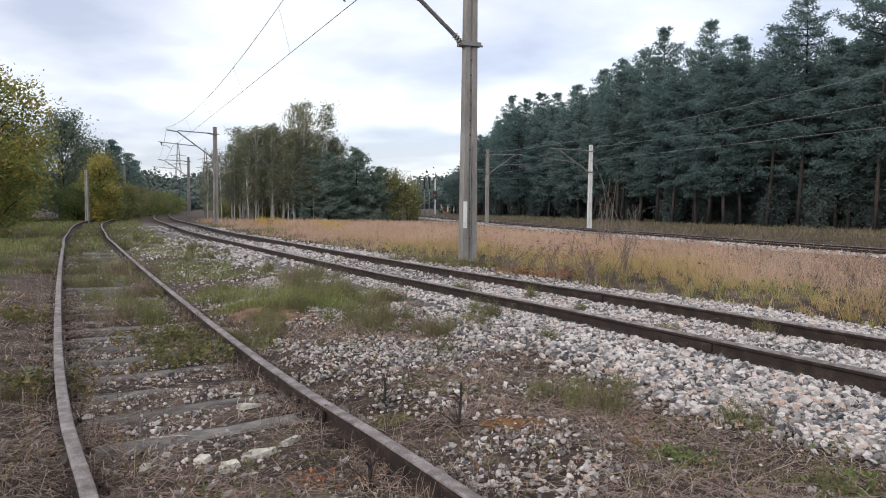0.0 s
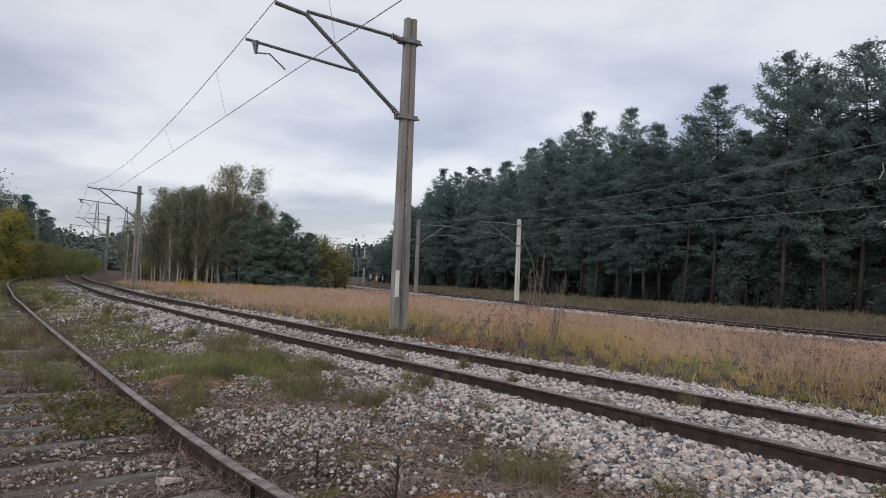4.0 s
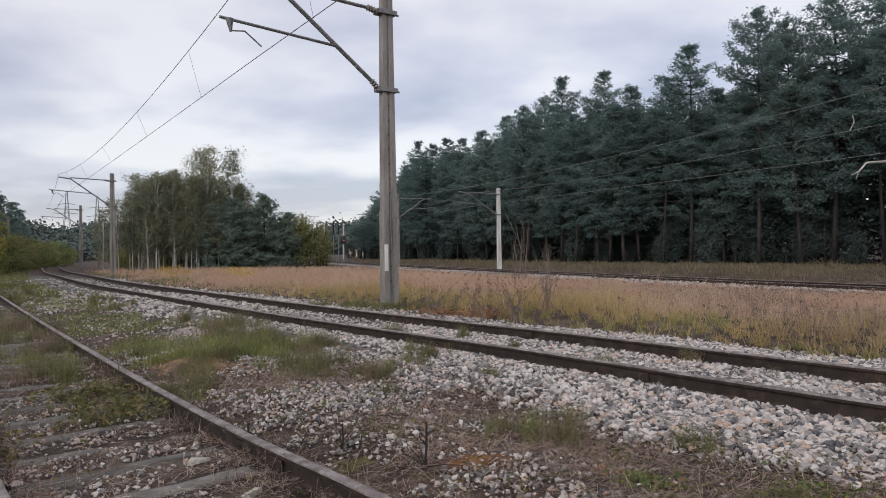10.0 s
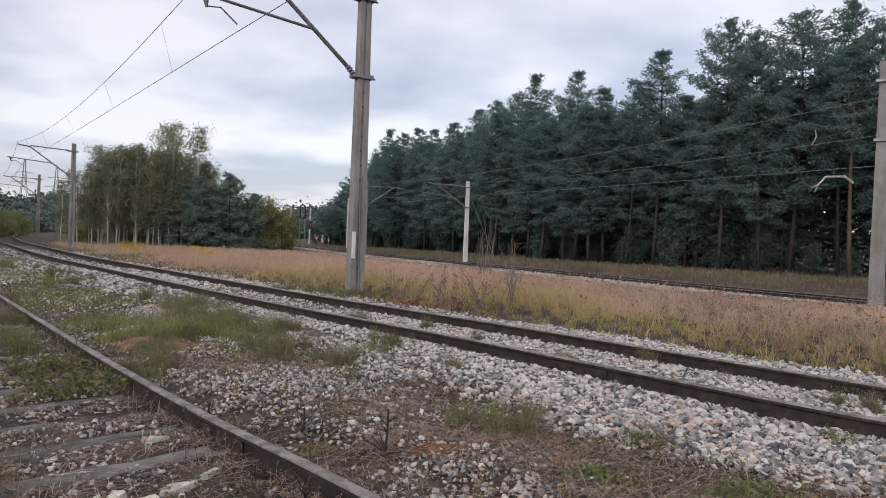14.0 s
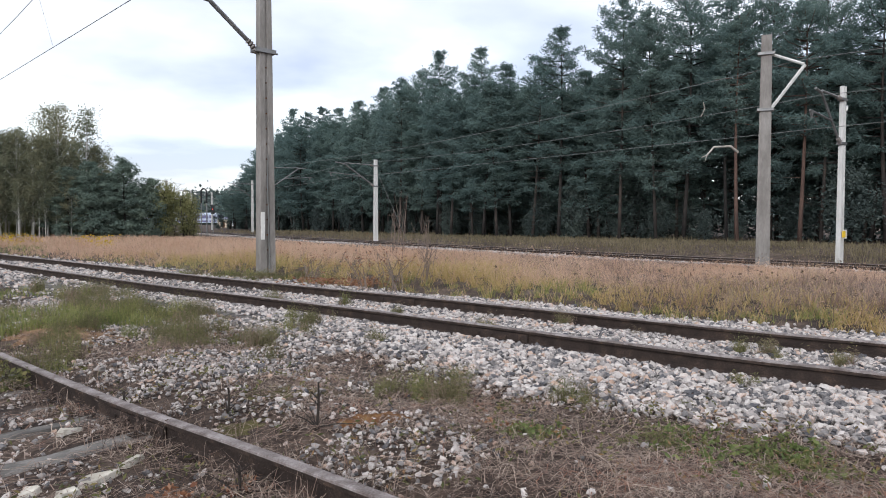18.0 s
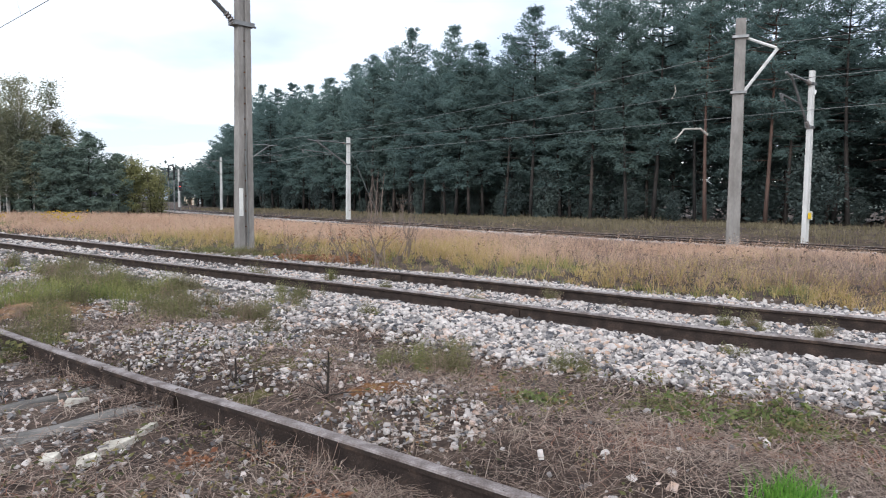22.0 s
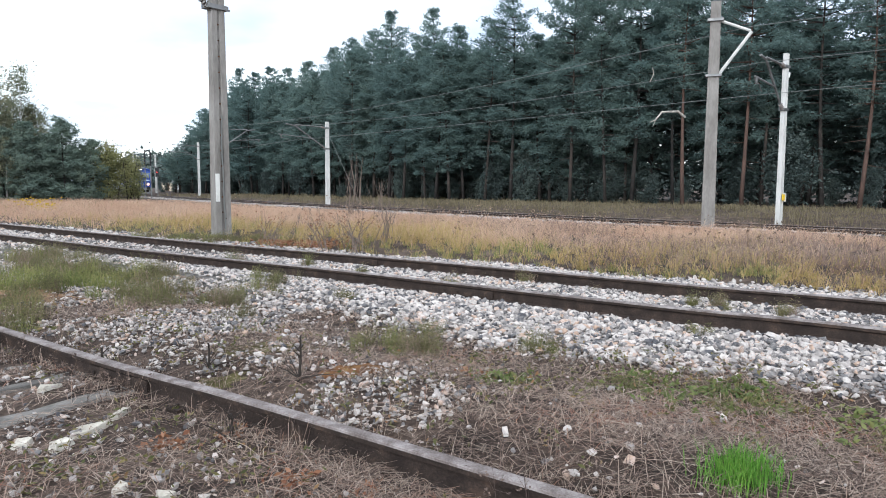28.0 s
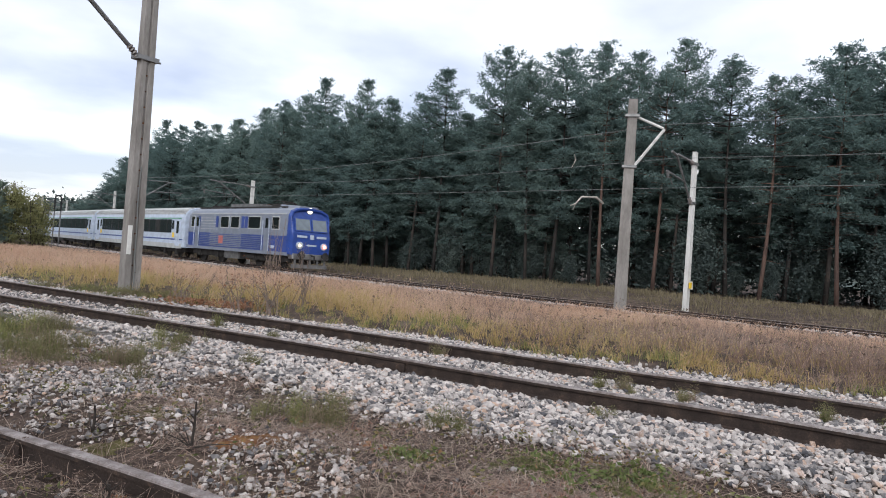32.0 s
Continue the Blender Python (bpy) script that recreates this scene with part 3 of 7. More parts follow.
def scatter_copies(kinds, spots, rng, lo, hi, tilt=0.0, tall=None):
    """Plants copies of the kinds at spots (x, y); the first of each kind is moved, the rest are copied."""
    for k, (x, y) in enumerate(spots):
        sc = rng.uniform(lo, hi) * (tall(x, y) if tall else 1.0)
        m = pose(x, y, float(ground_z(x, y)), rng.normal(0, tilt), rng.normal(0, tilt), rng.uniform(0, 360)) @ Matrix.Diagonal((sc * rng.uniform(0.9, 1.12), sc * rng.uniform(0.9, 1.12), sc, 1))
        src = kinds[k % len(kinds)]
        if k < len(kinds):
            src.matrix_world = m
        else:
            ob = copy_thing(src, m)
            ob.scale = m.to_scale()


RED_SPOTS = ((30.0, 48.9), (33.4, 46.6), (38.4, 41.0), (41.4, 37.2))


# trees that stand out of the wood's skyline: metres along the edge, height
TALL_PINES = ((14.4, 12.2), (22.4, 15.8), (31, 18.0), (41, 21.0), (47, 19.4), (53, 19.5), (60, 18.6), (67.7, 18.2), (74.9, 19.1), (81.4, 19.0), (85.5, 19.0), (89.4, 20.5), (97.9, 19.2), (102, 16.9), (105, 16.4), (108.2, 19.1), (114.8, 20.5), (118.2, 19.0), (120.4, 20.2), (123.7, 19.9), (126.6, 19.1), (130.3, 20.1), (134.3, 18.1), (138.3, 15.6), (141.0, 18.3), (144, 18.0), (149, 18.5), (155, 18.5))


def canopy(k):
    """Height of the wood between its tallest trees, along the edge."""
    return float(np.interp(k, [0, 8, 14, 22, 40, 53, 68, 75, 81, 89, 94, 98, 102, 105, 108, 112, 117, 120, 126, 132, 134, 137, 140, 145, 220], [4.5, 6, 9, 12.2, 17.5, 17.2, 16, 16.5, 16.8, 17.3, 16.8, 16.5, 15.2, 14.7, 16.5, 16.8, 16.8, 17.6, 17, 14.8, 15.6, 14.2, 15.2, 16, 16.5]))


def plant(kinds, spots, rng):
    """Pines at (x, y, height, number of the kind)."""
    used = set()
    for x, y, high, k in spots:
        src = kinds[k]
        wide = rng.uniform(0.86, 1.14)
        m = pose(x, y, float(ground_z(x, y)), rng.normal(0, 1.3), rng.normal(0, 1.3), rng.uniform(0, 360)) @ Matrix.Diagonal((wide, wide, high / 19.0, 1))
        if k not in used:
            used.add(k)
            src.matrix_world = m
        else:
            ob = copy_thing(src, m)
            ob.scale = m.to_scale()


def plant_wood():
    rng = np.random.default_rng(7)
    d, n = frame_of(EDGE)
    low = ((1, 0.2, 3.0), (2, 0.26, 3.2), (3, 0.14, 3.3), (4, 0.3, 2.9))
    high = ((5, 0.25, 3.3), (6, 0.34, 3.4), (7, 0.22, 3.5))
    kinds = [pine(s, base=b, spread=sp) for s, b, sp in low + high]
    spots, inner = [], []
    for k, z in TALL_PINES:
        i = int(k)
        q = EDGE[i] + d[i] * (k - i) + n[i] * 3.0
        spots.append((q[0], q[1], z, int(rng.integers(0, 4)) if k < 110 else int(rng.integers(4, 7))))
    for row in range(5):
        for s in np.arange(8.5 + rng.uniform(0, 3), len(EDGE) - 1, 2.9 + 0.35 * row):
            i = int(s)
            q = EDGE[i] + n[i] * (2.2 if row < 2 and EDGE[i][1] < 62 else 0) + n[i] * (1.2 + row * 3.2 + rng.uniform(-1.3, 1.3)) + d[i] * rng.uniform(-1.3, 1.3)
            if row < 2 and min(math.hypot(q[0] - p[0], q[1] - p[1]) for p in spots[:len(TALL_PINES)]) < 1.7:
                continue
            if all(abs((q[0] - 2) * (ry - 1.4) - (q[1] - 1.4) * (rx - 2)) / math.hypot(rx - 2, ry - 1.4) > 2.6 or math.hypot(q[0] - rx, q[1] - ry) > 7 for rx, ry in RED_SPOTS):
                z = canopy(s) * rng.uniform(0.84, 1.0)
                if row < 2:
                    spots.append((q[0], q[1], z, int(rng.integers(0, 4)) if s < 112 and rng.uniform() < 0.85 else int(rng.integers(4, 7))))
                else:
                    inner.append((q[0], q[1], z * 1.02, int(rng.integers(0, 3))))
    plant(kinds, spots, rng)
    plant([pine(10 + k, base=0.16, spread=3.3, per=7, needle=0.24) for k in range(3)], inner, rng)
    # small spruces and junipers at the foot of the wood, coloured dark for shade
    kinds = [broadleaf(40 + k, "young_spruce", "small evergreen at the foot of the wood, darkened by colour for shade", 4.2, 1.3, SHADE_NEEDLES, BARK, base=0.04, n=150, per=26, leaf=0.1, droop=0.1, group="undergrowth", clump=0.26, top=2.5) for k in range(2)]
    spots = []
    for s in np.arange(0, len(EDGE) - 1, 1.9):
        i = int(s)
        spots.append(EDGE[i] + n[i] * rng.uniform(1.0, 9.0) + d[i] * rng.uniform(-1.3, 1.3))
    scatter_copies(kinds, spots, rng, 0.35, 1.3, 2)
    # the wood's depth: boughs and undergrowth behind the outer trees, coloured dark for shade
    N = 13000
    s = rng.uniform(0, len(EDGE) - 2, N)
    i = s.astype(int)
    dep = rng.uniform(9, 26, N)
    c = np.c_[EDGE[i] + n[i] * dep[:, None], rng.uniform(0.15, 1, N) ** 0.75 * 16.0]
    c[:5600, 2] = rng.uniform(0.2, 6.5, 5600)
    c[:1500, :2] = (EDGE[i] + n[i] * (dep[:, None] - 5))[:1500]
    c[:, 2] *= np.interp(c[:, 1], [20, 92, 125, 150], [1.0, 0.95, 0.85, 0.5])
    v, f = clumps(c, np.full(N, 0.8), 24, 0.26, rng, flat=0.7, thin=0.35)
    tagged(thing_np("inner_wood", v, f, SHADE_NEEDLES), "inner boughs and undergrowth of the pine wood, darkened by colour for shade", "wood", kind="stuff")


plant_wood()

RED_BARK = material("red_pine_bark", [(0.3, (0.06, 0.04, 0.034)), (0.6, (0.11, 0.068, 0.053)), (0.8, (0.17, 0.105, 0.078))], scale=2.0, rough=0.9, bump=0.5, stretch=(1, 1, 0.35))
DEAD_WOOD = plain("bleached_dead_wood", (0.42, 0.39, 0.35), rough=0.8, vary=0.25)


def red_pines():
    """Pines at the very edge with bare reddish trunks, one with a bleached dead limb."""
    for k, (x, y) in enumerate(RED_SPOTS):
        dead = k == 0
        t = pine(60 + k, h=(16.5, 16.8, 16.0, 15.5)[k], base=(0.52, 0.45, 0.42, 0.4)[k], spread=2.9, label="pine with a bare reddish trunk at the wood's edge")
        t.matrix_world = pose(x, y, float(ground_z(x, y)), 0, 0, 40 * k)
        for ch in t.children:
            if ch.name.startswith("trunk"):
                ch.data.materials[0] = RED_BARK
        if dead:
            m = t.matrix_world.inverted()
            w = [(29.9, 48.8, 6.5), (29.2, 48.6, 6.9), (27.8, 48.4, 6.8), (27.2, 48.2, 6.2), (26.7, 48.1, 6.0)]
            bm = tube([m @ Vector(p) for p in w], [0.11, 0.09, 0.08, 0.05, 0.02], 6)
            tube([m @ Vector(p) for p in ((27.8, 48.4, 6.8), (27.3, 48.3, 6.3), (27.0, 48.2, 5.7))], [0.06, 0.04, 0.015], 5, bm)
            part("dead_limb", bm, DEAD_WOOD, t, "bleached bare dead limb")
            part("dead_snag", tube([m @ Vector(p) for p in ((27.6, 50, 9.2), (27.9, 50, 9.8), (27.8, 50, 10.3))], [0.05, 0.05, 0.02], 5), DEAD_WOOD, t, "bleached snag")


red_pines()


def plant_birches():
    rng = np.random.default_rng(11)
    kinds = [broadleaf(20 + s, "birch_tree", "slender birch with a white trunk and yellowing leaves", 9.6, 1.55, BIRCH_LEAF, BIRCH_BARK, base=0.24, n=260, per=20, leaf=0.085, clump=0.26, group="birch grove", top=2.45, lean=0.15) for s in range(4)]
    spots = []
    for k in range(34):
        u = (k + rng.uniform(0, 1)) / 34
        spots.append((-32.2 + 9.8 * u + rng.normal(0, 0.5), 63.2 + 2.5 * u + rng.uniform(-0.5, 5.5)))
    scatter_copies(kinds, spots, rng, 0.72, 0.98, 2.0)
    thin = [broadleaf(26 + k, "birch_tree", "slim white birch trunk at the front of the grove", 8.0, 1.1, BIRCH_LEAF, BIRCH_BARK, base=0.3, n=170, per=18, leaf=0.085, clump=0.26, group="birch grove", top=2.5, lean=0.1, stems=1) for k in range(2)]
    scatter_copies(thin, [(-32.4 + 0.95 * k + rng.normal(0, 0.3), 61.6 + 0.3 * k + rng.uniform(0, 1.2)) for k in range(11)], rng, 0.62, 0.85, 1.0)
    low = broadleaf(24, "grove_bush", "low green bush growing among the birches", 2.6, 1.7, WILLOW, BARK, base=0.02, n=130, per=30, leaf=0.08, clump=0.32, stems=3, group="bushes", top=2.0)
    scatter_copies([low], [(-36 + 1.3 * k + rng.normal(0, 0.4), 68.5 + 0.25 * k + rng.uniform(0, 3)) for k in range(12)], rng, 0.6, 1.0, 1.0)
    tall = broadleaf(29, "birch_tree", "tall birch of yellowing leaves above the grove", 11.4, 1.7, BIRCH_LEAF, BIRCH_BARK, base=0.2, n=330, per=20, leaf=0.085, clump=0.28, group="birch grove", top=2.5, lean=0.1)
    scatter_copies([tall], [(-24.6, 66.6), (-22.6, 67.6), (-25.6, 68.2)], rng, 0.94, 1.02, 1)
    evergreen = []
    for k in range(3):
        e = pine(50 + k, h=6.8, base=0.02, spread=2.6, per=38, needle=0.12, girth=0.09, label="young bluish green pine beside the birches")
        e.name = "young_pine"
        e["group"] = "young pines"
        for ch in e.children:
            if ch.name.startswith("crown"):
                ch.data.materials[0] = YOUNG_PINE
        evergreen.append(e)
    scatter_copies(evergreen, [(-19.9, 66.4), (-17.4, 67.6), (-21.6, 65.6), (-23.2, 65.4), (-18.8, 69.0), (-20.8, 67.6), (-16.6, 66.8), (-18.6, 66.0), (-24.4, 66.0)], rng, 0.68, 1.04, 1)
    shrub = broadleaf(55, "willow_bush", "yellow green willow bush at the end of the thicket", 4.6, 1.1, WILLOW, BARK, base=0.04, n=200, per=22, leaf=0.08, clump=0.24, stems=5, droop=-0.3, group="bushes", top=2.5)
    scatter_copies([shrub], [(-15.6, 67.6), (-14.4, 68.6), (-16.4, 69.4), (-13.9, 70.0)], rng, 0.8, 1.08, 1)


YOUNG_PINE = material("young_pine_needles", [(0.2, (0.115, 0.16, 0.135)), (0.5, (0.16, 0.21, 0.175)), (0.85, (0.21, 0.26, 0.195))], scale=0.6, rough=0.75, island=0.3, obrand=0.3, fine=0, trans=0.3)
WILLOW = material("willow_leaves", [(0.2, (0.17, 0.18, 0.08)), (0.5, (0.25, 0.25, 0.11)), (0.85, (0.33, 0.31, 0.14))], scale=0.6, rough=0.7, island=0.4, fine=0, trans=0.4)
GREEN_LEAF = material("green_leaves", [(0.2, (0.09, 0.13, 0.055)), (0.5, (0.17, 0.215, 0.08)), (0.85, (0.27, 0.29, 0.1))], scale=0.5, rough=0.7, island=0.4, obrand=0.4, fine=0, trans=0.4)
YELLOW_LEAF = material("autumn_leaves", [(0.2, (0.12, 0.17, 0.05)), (0.5, (0.24, 0.25, 0.065)), (0.85, (0.42, 0.29, 0.075))], scale=0.5, rough=0.7, island=0.5, obrand=0.4, fine=0, trans=0.3)
DARK_LEAF = material("dark_green_leaves", [(0.2, (0.085, 0.115, 0.085)), (0.5, (0.12, 0.155, 0.11)), (0.85, (0.165, 0.19, 0.125))], scale=0.5, rough=0.7, island=0.4, obrand=0.3, fine=0, trans=0.25)
ORANGE_TREE = material("orange_autumn_leaves", [(0.2, (0.16, 0.2, 0.055)), (0.45, (0.28, 0.28, 0.075)), (0.85, (0.5, 0.31, 0.085))], scale=0.45, rough=0.7, island=0.4, fine=0, trans=0.3)
plant_birches()


def left_side():
    """Autumn trees and bushes west of the siding."""
    rng = np.random.default_rng(31)
    y = broadleaf(70, "autumn_tree", "deciduous tree turning yellow beside the siding", 6.6, 2.0, YELLOW_LEAF, BARK, base=0.05, n=420, per=34, leaf=0.085, clump=0.3, stems=3, group="trackside trees", top=2.1)
    g = broadleaf(71, "deciduous_tree", "green leafy tree beside the siding", 6.6, 2.2, GREEN_LEAF, BARK, base=0.06, n=320, per=34, leaf=0.09, clump=0.32, stems=2, group="trackside trees", top=2.1)
    scatter_copies([y], [(-21.6, 26.0), (-23.5, 22.6)], rng, 0.92, 1.0)
    o = broadleaf(72, "autumn_tree", "small tree with orange and yellow autumn leaves", 5.7, 1.35, ORANGE_TREE, BARK, base=0.05, n=260, per=34, leaf=0.09, clump=0.26, stems=2, group="trackside trees", top=2.3)
    o.matrix_world = pose(-37.7, 53.6, float(ground_z(-37.7, 53.6)))
    scatter_copies([g], [(-24.2, 25.2), (-26.5, 27.5), (-42.6, 47.5), (-44, 51.0), (-31, 31), (-36, 38), (-28, 25), (-41.5, 44)], rng, 0.75, 1.0)
    b = [broadleaf(73 + k, "bush", "rounded yellowish green bush beside the track", 3.4, 1.9, (WILLOW, GREEN_LEAF)[k], BARK, base=0.03, n=220, per=32, leaf=0.085, clump=0.3, stems=4, group="bushes", top=2.2) for k in range(2)]
    scatter_copies(b, [(-43.5, 64), (-45, 67), (-47.5, 72), (-50, 78), (-53, 84), (-56, 90), (-46, 64), (-49, 70), (-54, 79), (-59, 96), (-62, 103), (-40.2, 53.5), (-41.2, 56.5), (-23.2, 24.6), (-22.5, 22.4), (-39.5, 55.5), (-42.5, 60)], rng, 0.65, 1.0)
    dark = broadleaf(76, "dark_tree", "tall dark green tree behind the bushes", 11, 2.9, DARK_LEAF, BARK, base=0.08, n=320, per=34, leaf=0.12, clump=0.42, group="trackside trees", top=2.2)
    for k, (x, yy, sc) in enumerate(((-45.6, 58.6, 0.9), (-48.6, 61.5, 0.86), (-49.8, 68.0, 0.76), (-53.5, 71.5, 0.7), (-57, 80, 0.66), (-62, 90, 0.6), (-68, 100, 0.6), (-48, 52, 0.9), (-54, 62, 0.85))):
        m = pose(x, yy, float(ground_z(x, yy)), 0, 0, 70 * k) @ Matrix.Scale(sc, 4)
        if k == 0:
            dark.matrix_world = m
        else:
            copy_thing(dark, m).scale = m.to_scale()
    p = pine(78, h=9.2, base=0.2, spread=1.9, label="dark pine rising above the trackside bushes")
    scatter_copies([p], [(-51.5, 73.4), (-55.5, 79.5), (-60, 88), (-66, 98)], rng, 0.9, 1.0)


left_side()

FAR_WOOD = material("distant_wood", [(0.25, (0.06, 0.082, 0.078)), (0.5, (0.08, 0.106, 0.098)), (0.8, (0.12, 0.135, 0.1))], scale=0.03, rough=0.9, island=0.3, fine=0.5)


def distance():
    """Wooded hills all round, far behind everything."""
    rng = np.random.default_rng(5)
    for r0, r1, h0, amp, N in ((190, 330, 5.0, 3.0, 7000), (420, 640, 15, 5, 7000)):
        a = rng.uniform(radians(95), radians(150), N)
        r = rng.uniform(r0, r1, N)
        x, y = r * np.cos(a), r * np.sin(a)
        hgt = (h0 + amp * np.sin(a * 23) * np.sin(a * 7 + 1) + amp * 0.5 * np.sin(a * 61)) * (r - r0 * 0.9) / (r1 - r0) * 1.1
        keep = (np.abs(exact_side(TRACK2, x, y)) > 14) & (np.abs(exact_side(TRACK3, x, y)) > 16)
        keep &= ~((a < radians(110)) & (r < 330))
        c = np.c_[x, y, np.maximum(hgt, 1.5) - rng.uniform(0, 5.0, N)][keep]
        v, f = clumps(c, np.full(len(c), r0 * 0.011), 40, r0 * 0.003, rng, flat=0.9, thin=0.7)
        tagged(thing_np("far_wood", v, f, FAR_WOOD), "distant wooded hills on the horizon", "wood", kind="stuff")
    ang = np.linspace(0, 2 * math.pi, 181)
    ridge = []
    for r, z in ((700, -2), (900, 0.7)):
        ridge.append(np.stack([r * np.cos(ang), r * np.sin(ang), np.where(z > 0, 26 + 6 * np.sin(ang * 9) + 3 * np.sin(ang * 31), -2.0)], 1))
    q = np.arange(181)
    thing = thing_np("backdrop", np.concatenate(ridge), np.stack([q[:-1], q[1:], q[1:] + 181, q[:-1] + 181], 1), FAR_WOOD, smooth=True)
    tagged(thing, "far blue green hills closing the horizon", "hills", kind="structure")


distance()


# ---- lattice pylons, signal, hut ----
def lattice_pylon(x, y, h, base):
    p = empty("pylon", "distant grey lattice power pylon", "pylon", pose(x, y, 0, 0, 0, 20), group="pylons")
    for sx in (-1, 1):
        for sy in (-1, 1):
            part("leg", tube([(sx * base, sy * base, 0), (sx * base * 0.3, sy * base * 0.3, h * 0.62), (sx * 0.3, sy * 0.3, h)], 0.15, 4), STEEL, p)
    for k in range(6):
        z0, z1 = h * k * 0.13, h * (k + 1) * 0.13
        w0, w1 = base * (1 - 0.7 * z0 / (h * 0.62)), base * (1 - 0.7 * z1 / (h * 0.62))
        w0, w1 = max(w0, 0.6), max(w1, 0.5)
        part("brace", tube([(-w0, -w0, z0), (w1, -w1, z1)], 0.09, 4), STEEL, p)
        part("brace", tube([(w0, -w0, z0), (-w1, -w1, z1)], 0.09, 4), STEEL, p)
    for z, w in ((h * 0.66, 6.5), (h * 0.8, 5)):
        part("cross_arm", tube([(-w, 0, z), (0, 0, z + 0.8), (w, 0, z)], 0.16, 4), STEEL, p)


for x, y, h in ((-265, 424, 43), (-250, 433, 40.5)):
    lattice_pylon(x, y, h, 4.2)
BLACK = plain("black_enamel", (0.02, 0.02, 0.022), rough=0.5)
sig = empty("railway_signal", "tall railway signal post with a black arched backing", "signal", pose(-16.6, 89.5, -0.3, 0, 0, 8) @ Matrix.Scale(0.86, 4))
part("post", tube([(0, 0, 0), (0, 0, 6.3)], 0.09, 8), STEEL, sig)
part("second_post", tube([(-0.75, 0.1, 0), (-0.75, 0.1, 6.2)], 0.07, 8), STEEL, sig)
arch = [(-0.75, 0, 4.6), (-0.75, 0, 6.3)] + [(-0.375 - 0.375 * math.cos(a), 0, 6.3 + 0.38 * math.sin(a)) for a in np.linspace(0.3, 2.84, 6)] + [(0, 0, 6.3), (0, 0, 4.6)]
part("arched_frame", tube(arch, 0.12, 6), BLACK, sig, "black arched frame")
low = empty("signal_lamp", "small signal lamp showing red on a post", "signal", pose(-17.2, 96.0, -0.3))
part("post", tube([(0, 0, 0), (0, 0, 3.2)], 0.06, 6), STEEL, low)
part("lamp_case", box(-0.22, 0.22, -0.15, 0.15, 2.7, 3.9), BLACK, low)
GLOW_RED = bpy.data.materials.new("red_signal_light")
GLOW_RED.use_nodes = True
GLOW_RED.node_tree.nodes["Principled BSDF"].inputs["Base Color"].default_value = (0.5, 0.02, 0.02, 1)
GLOW_RED.node_tree.nodes["Principled BSDF"].inputs["Emission Color"].default_value = (1, 0.05, 0.04, 1)
GLOW_RED.node_tree.nodes["Principled BSDF"].inputs["Emission Strength"].default_value = 2.5
part("red_lens", tube([(0, -0.16, 3.3), (0, -0.2, 3.3)], 0.06, 10), GLOW_RED, low, "glowing red lens")
PLASTER = plain("cream_plaster", (0.55, 0.47, 0.36), rough=0.9)
WHITE_WALL = plain("white_wall", (0.45, 0.46, 0.47), rough=0.8)
DARK_GLASS = plain("dark_window", (0.03, 0.035, 0.04), rough=0.15, vary=0.3)
hut = empty("trackside_hut", "small cream trackside hut in the distance", "hut", pose(-35.4, 198, 0.1, 0, 0, 10))
part("wall", box(-1.5, 1.5, -1, 1, -0.4, 1.9), PLASTER, hut)
part("roof", box(-1.7, 1.7, -1.2, 1.2, 1.9, 2.05), CONCRETE, hut)
part("door", box(-0.4, 0.4, -1.04, -1.0, -0.3, 1.6), RUST, hut)
house = empty("signal_box", "small white flat-roofed building beyond the signals", "building", pose(-43.5, 262, 0.6, 0, 0, 10))
part("wall", box(-2.6, 2.6, -2, 2, -2, 4.4), WHITE_WALL, house)
part("roof", box(-2.9, 2.9, -2.3, 2.3, 4.4, 4.7), STEEL, house)
for k in range(3):
    part("window", box(-2.1 + 1.5 * k, -1.1 + 1.5 * k, -2.05, -2.0, 2.4, 3.8), DARK_GLASS, house)


# ---- overhead wires ----
def wire_run(label, spans, droppers=(), thick=0.011):
    w = empty("overhead_wire", label, "wire", group="overhead wires")
    for a, b, sag in spans:
        a, b = Vector(a), Vector(b)
        pts = [a + (b - a) * (k / 12) - Vector((0, 0, sag * 4 * (k / 12) * (1 - k / 12))) for k in range(13)]
        part("span", tube(pts, thick, 4, cap=False), WIRE, w)
    for p, q in droppers:
        part("dropper", tube([p, q], 0.004, 4), WIRE, w)


A_C, A_M = (-2.5, 16.3, 5.75), (-2.75, 16.1, 7.4)
L_C, L_M = (-27.6, 48.6, 5.75), (-27.9, 48.4, 7.2)
F_C, F_M = (-47.5, 77.2, 5.6), (-47.8, 77, 7.1)
E_C, E_M = (26.0, -20.0, 5.9), (26.0, -20.0, 7.5)
drops = []
for u in (0.12, 0.3, 0.5, 0.7, 0.88):
    c, m = Vector(A_C).lerp(Vector(L_C), u), Vector(A_M).lerp(Vector(L_M), u)
    drops.append((tuple(c), (m.x, m.y, m.z - 0.9 * 4 * u * (1 - u))))
for u in (0.06, 0.2):
    c, m = Vector(A_C).lerp(Vector(E_C), u), Vector(A_M).lerp(Vector(E_M), u)
    drops.append((tuple(c), (m.x, m.y, m.z - 0.9 * 4 * u * (1 - u))))
wire_run("contact wire and messenger above the main track", [(A_C, L_C, 0.03), (A_M, L_M, 0.9), (L_C, F_C, 0.03), (L_M, F_M, 0.6), (A_C, E_C, 0.02), (A_M, E_M, 0.9)], drops)
W_C, W_M = (18.9, 24.8, 4.75), (18.9, 24.8, 5.95)
B_C, B_M = (1.2, 55.0, 4.75), (1.2, 55.0, 5.8)
